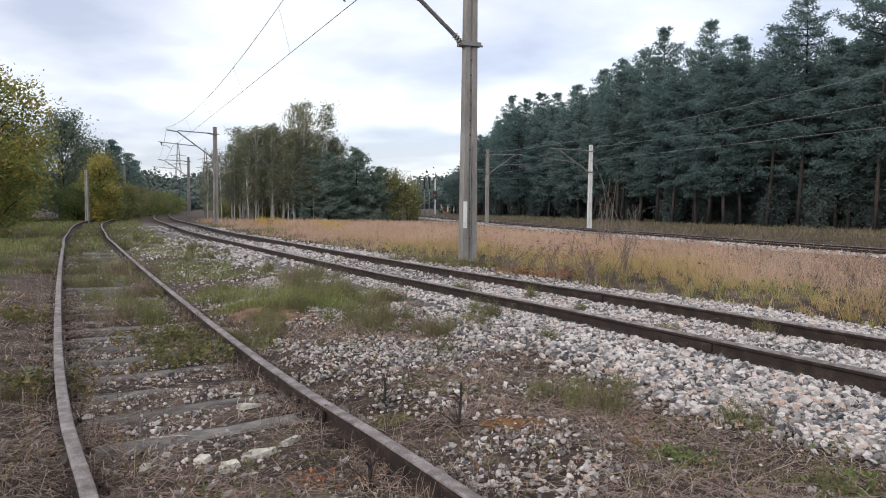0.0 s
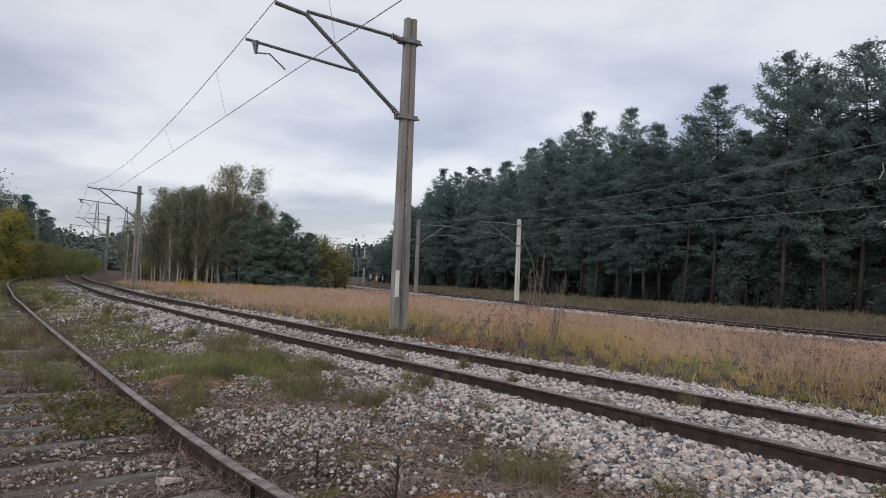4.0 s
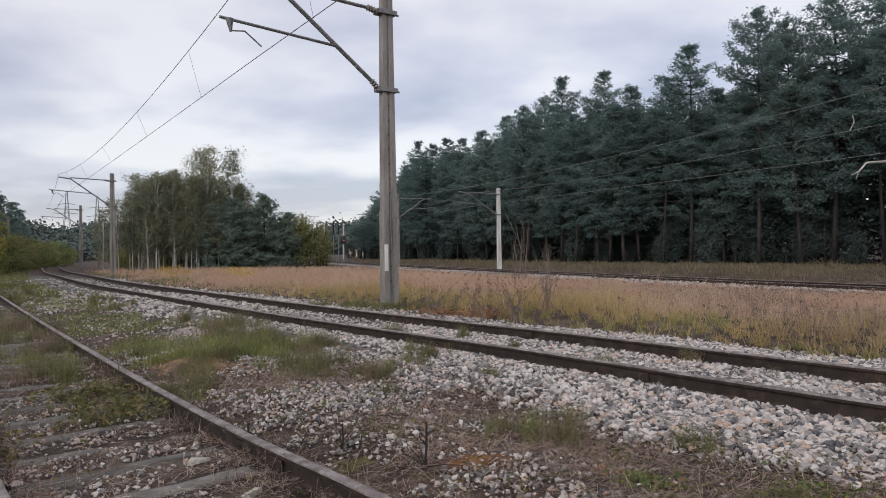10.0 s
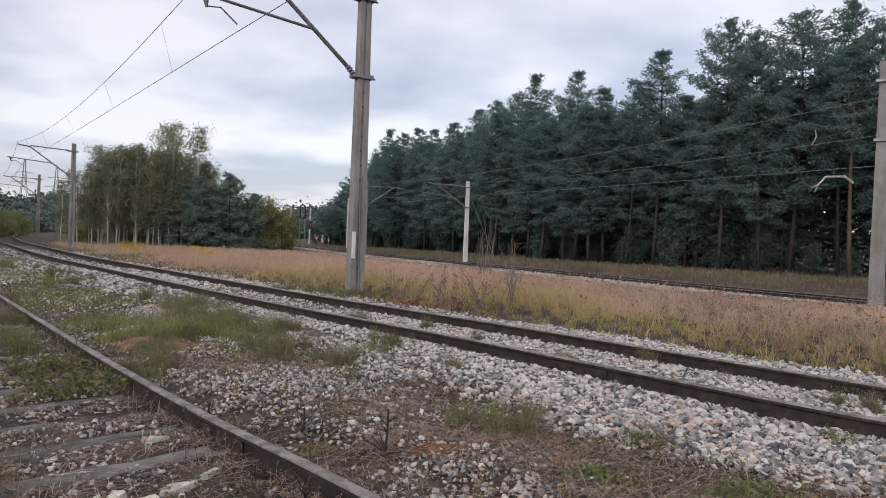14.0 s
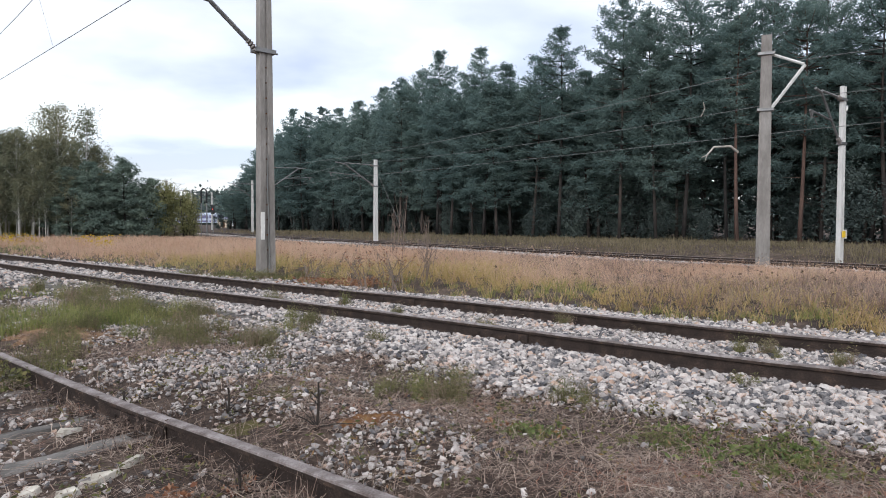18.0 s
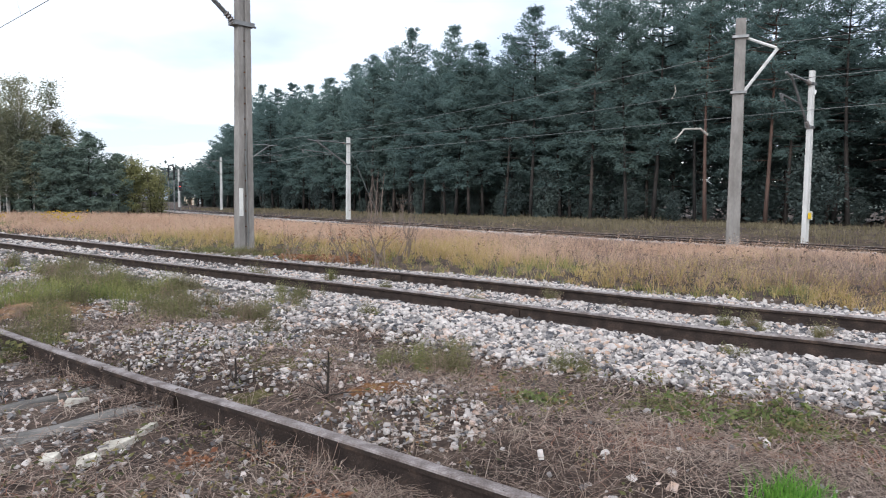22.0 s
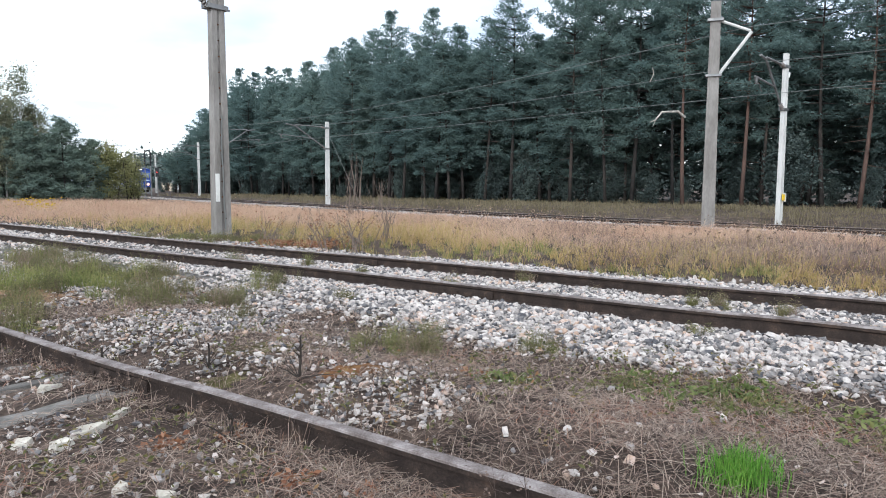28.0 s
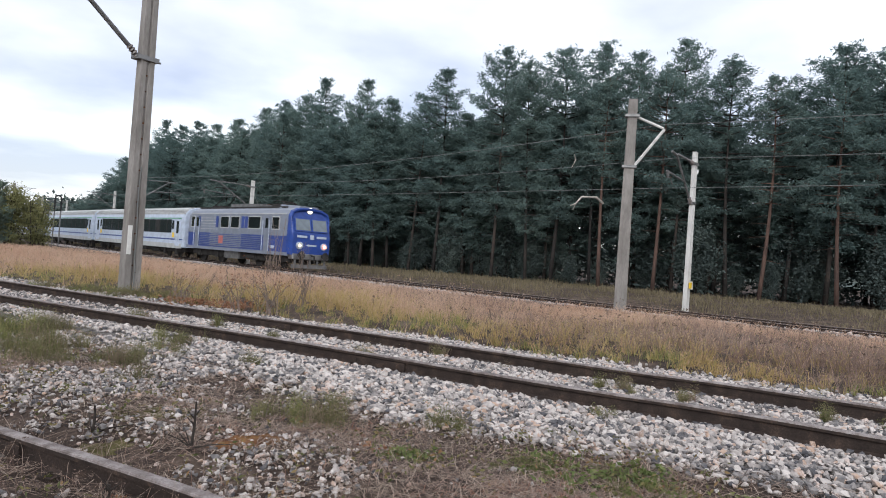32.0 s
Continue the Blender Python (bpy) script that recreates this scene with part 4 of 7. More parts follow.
wire_run("contact wire and messenger above the far track", [(W_C, B_C, 0.03), (W_M, B_M, 0.35), (B_C, (-14.5, 92, 4.9), 0.03), (B_M, (-14.5, 92, 6.0), 0.4), (W_C, (40, -9, 4.9), 0.05), (W_M, (40, -9, 6.1), 0.3)], thick=0.01)
R_TIP = (15.8, 21.1, 6.3)
wire_run("feeder wire strung past the pine wood", [(R_TIP, (-5.2, 66.5, 6.6), 0.5), (R_TIP, (35, -9, 7.0), 0.5)], thick=0.01)


# ---- ground cover ----
class Lattice:
    """Smooth value noise for arrays."""

    def __init__(self, seed):
        self.g = np.random.default_rng(seed).uniform(0, 1, (128, 128))

    def __call__(self, x, y, size):
        u, v = np.asarray(x) / size + 40.5, np.asarray(y) / size + 40.5
        i, j = np.floor(u).astype(int), np.floor(v).astype(int)
        a, b = smooth01(u - i), smooth01(v - j)
        g = self.g
        i, j, i2, j2 = i % 128, j % 128, (i + 1) % 128, (j + 1) % 128
        return (g[i, j] * (1 - a) + g[i2, j] * a) * (1 - b) + (g[i, j2] * (1 - a) + g[i2, j2] * a) * b


LUMP, WEED, TINT = Lattice(3), Lattice(8), Lattice(15)


def on_sleeper(x, y):
    """True where a sleeper of the siding lies open."""
    hit = np.zeros(len(x), bool)
    near = np.flatnonzero(np.abs(side_of(TRACK1, x, y)) < 1.2)
    d = frame_of(TRACK1)[0]
    part_of = TRACK1[:82]
    for lot in np.array_split(near, max(1, len(near) // 4000)):
        p = np.stack([x[lot], y[lot]], 1)
        i = ((p[:, None] - part_of[None]) ** 2).sum(2).argmin(1)
        s = i + ((p - TRACK1[i]) * d[i]).sum(1) / 0.5
        off = np.abs((s - 6 + 0.62) % 1.24 - 0.62) * 0.5
        hit[lot] = off < 0.115 + 0.05 * (WEED(p[:, 0], p[:, 1], 0.3) - 0.5)
    return hit


def stone_share(x, y):
    """How thickly ballast stones lie, 0 to 1."""
    c2, c1 = side_of(TRACK2, x, y), side_of(TRACK1, x, y)
    w = WEED(x, y, 1.3) * 0.6 + WEED(x, y, 0.45) * 0.4
    edge = 2.35 + 0.5 * (WEED(x, y, 2.5) - 0.3) - 0.12 * smooth01((x - 3.0) / 1.2)
    s = smooth01((edge - c2) / 0.7) * smooth01((c2 + 2.75) / 0.7)
    left = smooth01((3.4 - x) / 2.5)
    s *= 1 - left * smooth01((w - 0.47) / 0.12) * smooth01((c2 - 1.0) / 0.5)
    mid = (c2 > 2.0) & (c1 < -0.95)
    s = np.maximum(s, np.where(mid, 0.85 * smooth01((WEED(x + 9, y, 0.9) - 0.58 + 0.13 * smooth01((y - 6.3) / 1.0)) / 0.12) * smooth01((5.5 - c2) / 2) * smooth01((2.9 - x) / 0.5), 0))
    s = np.maximum(s, 0.8 * smooth01((0.42 + 0.3 * w - np.hypot((x - 2.3) * 0.8, y - 5.15)) / 0.2))
    s = np.maximum(s, 0.9 * smooth01((0.75 + 0.4 * w - np.hypot(x - 0.87, (y - 7.5) * 0.9)) / 0.25) * (c1 < -0.9))
    s = np.maximum(s, np.where((c2 > 2.0) & (c1 < -0.9), 0.012 + 0.045 * WEED(x, y + 3, 0.5), 0))
    s = np.maximum(s, np.where(mid, 0.62 * smooth01((WEED(x + 4, y, 0.55) * 0.6 + WEED(x, y + 6, 0.2) * 0.4 - 0.36) / 0.2) * smooth01((3.1 - x) / 0.8) * smooth01((5.6 - c2) / 1.4) * smooth01((np.hypot(x + 1.25, y - 9.75) - 0.65) / 0.4), 0))
    inside = np.abs(c1) < 0.62
    s = np.maximum(s, np.where(inside, 0.03 + (0.16 + 0.18 * (y > 5.2)) * smooth01((WEED(x, y + 5, 0.8) - 0.42) / 0.15), 0))
    return s


ICO = bmesh.new()
bmesh.ops.create_icosphere(ICO, subdivisions=1, radius=1)
ICO_V = np.array([v.co[:] for v in ICO.verts])
ICO_F = np.array([[v.index for v in f.verts] for f in ICO.faces])
ICO.free()


def stone_shapes(rng, n):
    """n angular stones about a unit across: vertices (n, 12, 3)."""
    v = ICO_V[None] * rng.uniform(0.55, 1.3, (n, 12, 1)) + rng.normal(0, 0.14, (n, 12, 3))
    v *= rng.uniform(0.58, 1.28, (n, 1, 3)) * [1, 1, 0.68]
    a = rng.uniform(0, 6.283, n)
    t = rng.normal(0, 0.5, n)
    c, s = np.cos(a)[:, None], np.sin(a)[:, None]
    x, y, z = v[..., 0], v[..., 1], v[..., 2]
    y, z = y * np.cos(t)[:, None] - z * np.sin(t)[:, None], y * np.sin(t)[:, None] + z * np.cos(t)[:, None]
    return np.stack([x * c - y * s, x * s + y * c, z], -1)


def small_share(c2):
    """How far the stones lie sunk in the soil away from the track."""
    return smooth01((c2 - 2.1) / 0.6)


def lay_stones():
    rng = np.random.default_rng(21)
    bed = empty("ballast_bed", "pale grey and white crushed stone ballast along the main track", "ballast")
    X, Y = [], []
    # near ground by area, then thinner along the track
    for x0, x1, y0, y1, n in ((-3, 9.5, 2.6, 13.5, 140000), (-12, 3, 10, 24, 30000), (-26, -6, 20, 42, 11000), (8, 12, 0, 7, 6000)):
        x, y = rng.uniform(x0, x1, n), rng.uniform(y0, y1, n)
        k = rng.uniform(0, 1, n) < stone_share(x, y)
        X.append(x[k])
        Y.append(y[k])
    x, y = np.concatenate(X), np.concatenate(Y)
    c1 = side_of(TRACK1, x, y)
    c2 = side_of(TRACK2, x, y)
    k = (np.abs(np.abs(c1) - 0.7525) > 0.1) & (np.abs(np.abs(c2) - 0.7525) > 0.07) & ~(on_sleeper(x, y) & (y > 5.4) & (rng.uniform(0, 1, len(x)) < 0.93))
    x, y, c2 = x[k], y[k], c2[k]
    r = np.hypot(x - 2, y - 1.4)
    size = rng.uniform(0.014, 0.036, len(x)) * (1 + 0.25 * (rng.uniform(0, 1, len(x)) > 0.9)) * np.clip(r / 12, 1, 2.0)
    small = c2 > 2.3
    size[small] *= rng.uniform(0.3, 0.9, small.sum())
    z = ground_z(x, y) + rng.uniform(-0.006, 0.026, len(x)) - 0.35 * size * small_share(c2) + 0.02 * LUMP(x, y, 0.25) * (np.abs(c2) > 0.85)
    v = stone_shapes(rng, len(x)) * size[:, None, None] + np.stack([x, y, z], 1)[:, None]
    n2 = frame_of(TRACK2)[1]
    cut = slice(8, 150)
    prof = np.linspace(-2.5, 2.0, 16)
    bx = TRACK2[cut, None, :] + n2[cut, None, :] * prof[None, :, None]
    bz = ground_z(bx[..., 0].ravel(), bx[..., 1].ravel()) + 0.008
    q = np.arange(bx.shape[0] * 16).reshape(-1, 16)
    under = thing_np("fine_gravel", np.c_[bx.reshape(-1, 2), bz], np.stack([q[:-1, :-1], q[1:, :-1], q[1:, 1:], q[:-1, 1:]], -1).reshape(-1, 4), BED, bed, smooth=True)
    tagged(under, "finer gravel between the stones, darkened for the shade in their gaps")
    order = np.argsort(np.hypot(x - 5.2, y - 5.6))
    near, rest = order[:280], order[280:]
    faces = (np.arange(len(rest))[:, None, None] * 12 + ICO_F[None]).reshape(-1, 3)
    ob = thing_np("crushed_stone", v[rest].reshape(-1, 3), faces, STONE, bed)
    tagged(ob, "crushed stones", kind="stuff")
    shapes = [mesh_np("stone", s, ICO_F) for s in stone_shapes(rng, 14)]
    for me in shapes:
        me.materials.append(STONE_ONE)
    for i in near:
        ob = new("stone", shapes[i % 14])
        ob.parent = bed
        ob.matrix_basis = Matrix.LocRotScale((x[i], y[i], z[i] + 0.012), Euler((0, 0, rng.uniform(0, 6.28))), [size[i] * 1.15] * 3)


STONE_STOPS = [(0.05, (0.085, 0.084, 0.092)), (0.22, (0.19, 0.178, 0.175)), (0.46, (0.35, 0.315, 0.297)), (0.8, (0.57, 0.525, 0.497)), (0.92, (0.5, 0.4, 0.355)), (1.0, (0.43, 0.31, 0.24))]
STONE = material("ballast_stone", STONE_STOPS, scale=7, rough=0.85, island=0.95, fine=0.25, bump=0.5, bump_scale=50)
STONE_ONE = material("ballast_stone_single", STONE_STOPS, scale=3, rough=0.85, obrand=0.95, fine=0.25, bump=0.5, bump_scale=8)
# gravel coloured dark, which puts shade into the gaps between the stones
BED = material("stone_bed", [(0.25, (0.035, 0.031, 0.029)), (0.5, (0.1, 0.09, 0.084)), (0.8, (0.24, 0.222, 0.21))], scale=14, rough=0.95, fine=0.9, bump=0.9, bump_scale=26)
lay_stones()


def blades(x, y, z, h, w, rng, lean=0.35, bend=0.4):
    """Narrow grass blades: two-piece tapered strips. Returns vertices and faces (quads)."""
    n = len(x)
    a = rng.uniform(0, 6.283, n)
    side = np.stack([np.cos(a), np.sin(a), 0 * a], 1) * (w / 2)[:, None]
    b = rng.uniform(0, 6.283, n)
    tip = np.stack([np.cos(b), np.sin(b), 0 * b], 1) * (h * rng.normal(lean, 0.2, n))[:, None]
    p0 = np.stack([x, y, z], 1)
    p1 = p0 + tip * 0.35 + np.stack([0 * h, 0 * h, h * 0.6], 1)
    p2 = p0 + tip * (1 + bend * 0.3) + np.stack([0 * h, 0 * h, h * (1 - 0.25 * bend)], 1)
    v = np.stack([p0 - side, p0 + side, p1 + side * 0.7, p1 - side * 0.7, p2 + side * 0.12, p2 - side * 0.12], 1)
    i = np.arange(n)[:, None] * 6
    f = np.concatenate([i + [0, 1, 2, 3], i + [3, 2, 4, 5]])
    return v.reshape(-1, 3), f


def grass_field(name, label, x, y, h, w, mat, rng, **kw):
    z = ground_z(x, y) - 0.01
    v, f = blades(x, y, z, h, w, rng, **kw)
    return tagged(thing_np(name, v, f, mat), label, "grass", kind="stuff")


GREEN_GRASS = material("green_weeds", [(0.15, (0.1, 0.125, 0.04)), (0.45, (0.19, 0.215, 0.07)), (0.75, (0.29, 0.29, 0.11)), (0.95, (0.36, 0.3, 0.14))], scale=0.6, rough=0.8, island=0.6, fine=0.2, trans=0.25)
GOLD_GRASS = material("golden_grass", [(0.15, (0.29, 0.205, 0.085)), (0.45, (0.43, 0.315, 0.135)), (0.75, (0.53, 0.415, 0.2)), (1.0, (0.6, 0.52, 0.33))], scale=0.5, rough=0.85, island=0.3, fine=0.2, trans=0.3)
PINK_GRASS = material("pinkish_seeding_grass", [(0.15, (0.41, 0.245, 0.155)), (0.45, (0.55, 0.365, 0.26)), (0.75, (0.62, 0.45, 0.335)), (1.0, (0.68, 0.54, 0.39))], scale=0.35, rough=0.85, island=0.3, fine=0.2, trans=0.3)
BROWN_GRASS = material("brown_withered_grass", [(0.15, (0.16, 0.105, 0.085)), (0.45, (0.26, 0.18, 0.15)), (0.75, (0.35, 0.265, 0.215)), (1.0, (0.44, 0.36, 0.27))], scale=0.5, rough=0.9, island=0.35, fine=0.2, trans=0.2)
VERGE = material("verge_herbs", [(0.15, (0.08, 0.068, 0.04)), (0.45, (0.155, 0.13, 0.078)), (0.75, (0.23, 0.19, 0.125)), (1.0, (0.35, 0.3, 0.22))], scale=0.3, rough=0.9, island=0.4, fine=0.3, trans=0.25)
STRAW = material("dead_straw", [(0.1, (0.045, 0.032, 0.027)), (0.3, (0.13, 0.087, 0.07)), (0.55, (0.25, 0.182, 0.147)), (0.8, (0.41, 0.335, 0.275)), (1.0, (0.24, 0.105, 0.065))], scale=1.2, rough=0.9, island=0.85, fine=0.2)


STEM_DARK = plain("dark_dry_stalks", (0.11, 0.075, 0.055), rough=0.9, vary=0.3)


def grow_meadow():
    rng = np.random.default_rng(77)
    N = 470000
    # positions thin out with distance from the near end
    r = 9 + 62 * rng.uniform(0, 1, N) ** 1.5
    a = rng.uniform(radians(8), radians(132), N)
    x, y = 2 + r * np.cos(a), 1.4 + r * np.sin(a)
    c2, c3 = side_of(TRACK2, x, y), side_of(TRACK3, x, y)
    k = (c2 < -2.15 - 0.6 * WEED(x, y, 0.8)) & (c3 > 3.4 + 2.6 * smooth01((x - 9) / 6) * (0.4 + TINT(x, y + 5, 2.2))) & (rng.uniform(0, 1, N) < 0.3 + 0.7 * smooth01((-c2 - 2.2) / 0.9))
    x, y, c2, c3, r = x[k], y[k], c2[k], c3[k], r[k]
    tint = TINT(x, y, 3.5) * 0.6 + TINT(x, y, 1.1) * 0.4
    n = len(x)
    far = np.clip(r / 14, 1, 3.2)
    h = rng.uniform(0.1, 0.46, n) * (0.35 + 0.65 * smooth01((-c2 - 2.1) / 2.0)) * (0.55 + 0.9 * TINT(x, y, 1.4)) * np.clip((c3 - 2.6) / 13, 0.1, 0.95)
    # blades gather in tufts of uneven height
    cell = 0.42
    ci, cj = np.floor(x / cell), np.floor(y / cell)
    u1, u2, u3 = np.modf(np.abs(np.sin(ci * 12.9898 + cj * 78.233) * 43758.5))[0], np.modf(np.abs(np.sin(ci * 39.35 + cj * 11.13) * 24634.6))[0], np.modf(np.abs(np.sin(ci * 73.1 + cj * 52.2) * 9631.2))[0]
    pull = rng.uniform(0.15, 0.85, n)
    x, y = x + ((ci + u1) * cell - x) * pull, y + ((cj + u2) * cell - y) * pull
    h = h * (0.6 + 0.75 * u3)
    w = 0.006 * far
    green = ((-c2 < 3.3 + 6.0 * (tint - 0.45)) & (rng.uniform(0, 1, n) < 0.65)) | (rng.uniform(0, 1, n) < 0.05)
    depth = -c2 + 5.0 * (TINT(x + 7, y, 4.0) - 0.5) - 0.12 * np.clip(x, -20, 20)
    brown = ~green & (smooth01((TINT(x + 3, y + 11, 3.0) - 0.42) / 0.2) * np.clip((x - 3) / 9, 0.06, 0.9) > rng.uniform(0, 1, n))
    pink = ~green & ~brown & (0.1 + smooth01((depth - 3.6) / 2.4) + 0.5 * (x < -3.5) > rng.uniform(0, 1, n))
    gold = ~green & ~pink & ~brown
    h[green] *= 0.75
    for m, name, label, mat in ((green, "green_grass", "green grass fringe along the ballast", GREEN_GRASS), (gold, "golden_grass", "golden dry meadow grass", GOLD_GRASS), (brown, "brown_grass", "dull brown withered meadow grass", BROWN_GRASS), (pink, "pink_grass", "pinkish brown seeding meadow grass", PINK_GRASS)):
        grass_field(name, label, x[m], y[m], h[m], w[m] * rng.uniform(0.6, 1.5, m.sum()), mat, rng, lean=0.7, bend=0.9)
    # loose seed heads over the grass
    m = pink & (r < 34) & (rng.uniform(0, 1, n) < 0.4)
    hx, hy, hh = x[m], y[m], h[m]
    c = np.c_[hx + rng.normal(0, 0.05, len(hx)), hy + rng.normal(0, 0.05, len(hx)), ground_z(hx, hy) + hh * rng.uniform(0.8, 1.25, len(hx))]
    v, f = clumps(c, np.full(len(c), 0.022), 4, 0.013, rng, flat=1.6, droop=-0.5, thin=0.3)
    tagged(thing_np("seed_heads", v, f, PINK_GRASS), "airy pinkish seed heads over the meadow grass", "grass", kind="stuff")
    # dark dry flower heads on taller stalks
    m = (r < 24) & (rng.uniform(0, 1, n) < 0.004)
    hx, hy = x[m], y[m]
    c = np.c_[hx, hy, ground_z(hx, hy) + rng.uniform(0.3, 0.5, len(hx))]
    v, f = clumps(c, np.full(len(c), 0.012), 8, 0.012, rng, flat=1.0, thin=0.7)
    v2, f2 = blades(hx, hy, ground_z(hx, hy), c[:, 2] - ground_z(hx, hy), np.full(len(hx), 0.006), rng, lean=0.02, bend=0.0)
    tagged(thing_np("dry_flower_stalks", np.concatenate([v, v2]), np.concatenate([f, f2 + len(v)]), STEM_DARK), "dark dry flower stalks standing in the meadow", "weeds", kind="stuff")
    # low herbs between the far track and the wood
    N = 150000
    r = 20 + 95 * rng.uniform(0, 1, N) ** 1.3
    a = rng.uniform(radians(8), radians(112), N)
    x, y = 2 + r * np.cos(a), 1.4 + r * np.sin(a)
    c3 = side_of(TRACK3, x, y)
    c2 = side_of(TRACK2, x, y)
    k = ((c3 < -2.2) & (c3 > -24)) | ((np.abs(c3 - 3.6) < 0.9) & (rng.uniform(0, 1, N) < 0.3) & (c2 < -1.5))
    x, y, r = x[k], y[k], r[k]
    grass_field("verge_herbs", "low brown and green herbs at the foot of the wood", x, y, rng.uniform(0.08, 0.5, len(x)) * (0.2 + 1.7 * (0.6 * TINT(x, y, 3) + 0.4 * TINT(x + 9, y, 1.1)) ** 2.2) * np.where(side_of(TRACK3, x, y) > 0, 0.3, 1), 0.011 * r / 14, VERGE, rng)


grow_meadow()


def grow_weeds():
    """Green weeds in clumps between the tracks and on the siding, and short grass out west."""
    rng = np.random.default_rng(90)
    cx, cy, cr, ch = [], [], [], []
    for x, y, r, h in ((2.6, 6.6, 0.3, 0.2), (2.85, 6.5, 0.25, 0.2), (3.38, 6.32, 0.12, 0.18), (0.96, 8.82, 0.3, 0.22), (1.3, 8.9, 0.2, 0.18), (-0.32, 10.6, 0.5, 0.26), (-0.9, 11.2, 0.5, 0.28), (-2.1, 12.9, 0.7, 0.3), (-1.4, 12.0, 0.5, 0.28), (1.75, 9.94, 0.22, 0.2), (1.5, 10.3, 0.2, 0.2),
                       (0.4, 9.6, 0.3, 0.24), (3.92, 5.16, 0.2, 0.07), (4.46, 4.8, 0.25, 0.08), (3.62, 9.0, 0.13, 0.2), (3.4, 11.45, 0.1, 0.14), (4.67, 9.47, 0.14, 0.18), (5.27, 8.44, 0.16, 0.22), (6.08, 7.28, 0.18, 0.2), (6.35, 6.92, 0.12, 0.16), (4.33, 10.0, 0.1, 0.14), (7.0, 7.08, 0.1, 0.14), (0.91, 12.1, 0.16, 0.22), (1.5, 9.17, 0.3, 0.2), (3.73, 6.14, 0.16, 0.16), (0.0, 17.5, 0.5, 0.16), (-0.7, 17.6, 0.5, 0.15), (0.7, 17.2, 0.5, 0.15), (-1.4, 17.9, 0.5, 0.14), (1.4, 16.6, 0.45, 0.14), (-0.1, 17.0, 0.5, 0.12), (0.14, 9.3, 0.45, 0.26), (-0.01, 10.9, 0.35, 0.24), (-1.6, 12.0, 0.6, 0.26), (-0.9, 8.15, 0.5, 0.18), (-0.95, 9.3, 0.3, 0.2), (-1.6, 8.1, 0.4, 0.22), (-2.6, 9.1, 0.5, 0.24), (-4.1, 11.0, 0.6, 0.26), (-5.5, 12.6, 0.7, 0.28), (-6.8, 14.1, 0.8, 0.28),
                       (7.6, 5.75, 0.1, 0.2), (7.25, 6.1, 0.08, 0.18), (5.75, 7.5, 0.08, 0.16), (2.75, 10.6, 0.09, 0.16), (2.0, 11.6, 0.09, 0.18), (4.0, 8.5, 0.12, 0.12), (5.1, 6.3, 0.1, 0.1), (-1.1, 7.6, 0.3, 0.2), (-0.85, 9.8, 0.35, 0.22), (2.3, 8.6, 0.2, 0.15), (5.0, 4.0, 0.3, 0.08), 
                       (-1.57, 8.04, 0.35, 0.13), (-0.8, 7.34, 0.35, 0.13), (-1.37, 6.05, 0.35, 0.13), (-3.97, 8.76, 0.35, 0.13), (-8.07, 13.75, 0.35, 0.13), (-9.29, 16.39, 0.35, 0.13), (-3.71, 10.26, 0.35, 0.13), (-18.46, 26.75, 0.35, 0.13)):
        cx.append(x), cy.append(y), cr.append(r), ch.append(h)
    named = len(cx)
    for _ in range(260):
        x, y = rng.uniform(-16, 3), rng.uniform(5, 28)
        c2, c1 = side_of(TRACK2, np.array([x]), np.array([y]))[0], side_of(TRACK1, np.array([x]), np.array([y]))[0]
        if c2 > 1.7 and abs(abs(c1) - 0.75) > 0.2 and c1 < 3.5 and y > 7.5 - x * 0.3:
            cx.append(x), cy.append(y), cr.append(rng.uniform(0.1, 0.5)), ch.append(rng.uniform(0.1, 0.3))
    cx, cy, cr, ch = map(np.array, (cx, cy, cr, ch))
    per = np.where(np.arange(len(cx)) < named, 800 * cr / 0.3, 330 * cr / 0.3).astype(int) + 50
    i = np.repeat(np.arange(len(cx)), per)
    n = len(i)
    # each clump is several tufts of fine stems
    tuft = rng.integers(0, 9, n)
    ta, tr = np.random.default_rng(4).uniform(0, 6.283, (len(cx), 9)), np.random.default_rng(6).uniform(0, 1, (len(cx), 9)) ** 0.6
    x = cx[i] + cr[i] * (tr[i, tuft] * np.cos(ta[i, tuft]) + rng.normal(0, 0.16, n))
    y = cy[i] + cr[i] * (tr[i, tuft] * np.sin(ta[i, tuft]) + rng.normal(0, 0.16, n))
    c1, c2 = side_of(TRACK1, x, y), side_of(TRACK2, x, y)
    k = (np.abs(np.abs(c1) - 0.75) > 0.07) & (np.abs(np.abs(c2) - 0.75) > 0.05) & (WEED(x, y + 2, 0.33) > 0.36)
    x, y, h, i, tuft = x[k], y[k], (ch[i] * rng.uniform(0.3, 1.15, n) * (1.1 - 0.5 * tr[i, tuft]))[k], i[k], tuft[k]
    dist = np.hypot(x - 2, y - 1.4)
    h = h * np.where(x < 2.2, 1.35, 1.15)
    w = np.clip(0.0024 * dist / 6, 0.0022, 0.009)
    hue = (i * 7919 + tuft * 131) % 11
    h = h * (0.55 + 0.09 * ((i * 31 + tuft * 17) % 10))
    dry = ((hue < 3) & (rng.uniform(0, 1, len(x)) < 0.85)) | (rng.uniform(0, 1, len(x)) < 0.12)
    rust = ~dry & (hue == 3)
    pale = ~dry & ((hue == 4) | (hue == 5))
    grass_field("rusty_weeds", "reddish brown withered weeds between the tracks", x[rust], y[rust], h[rust], w[rust], BROWN_GRASS, rng, lean=0.35, bend=0.6)
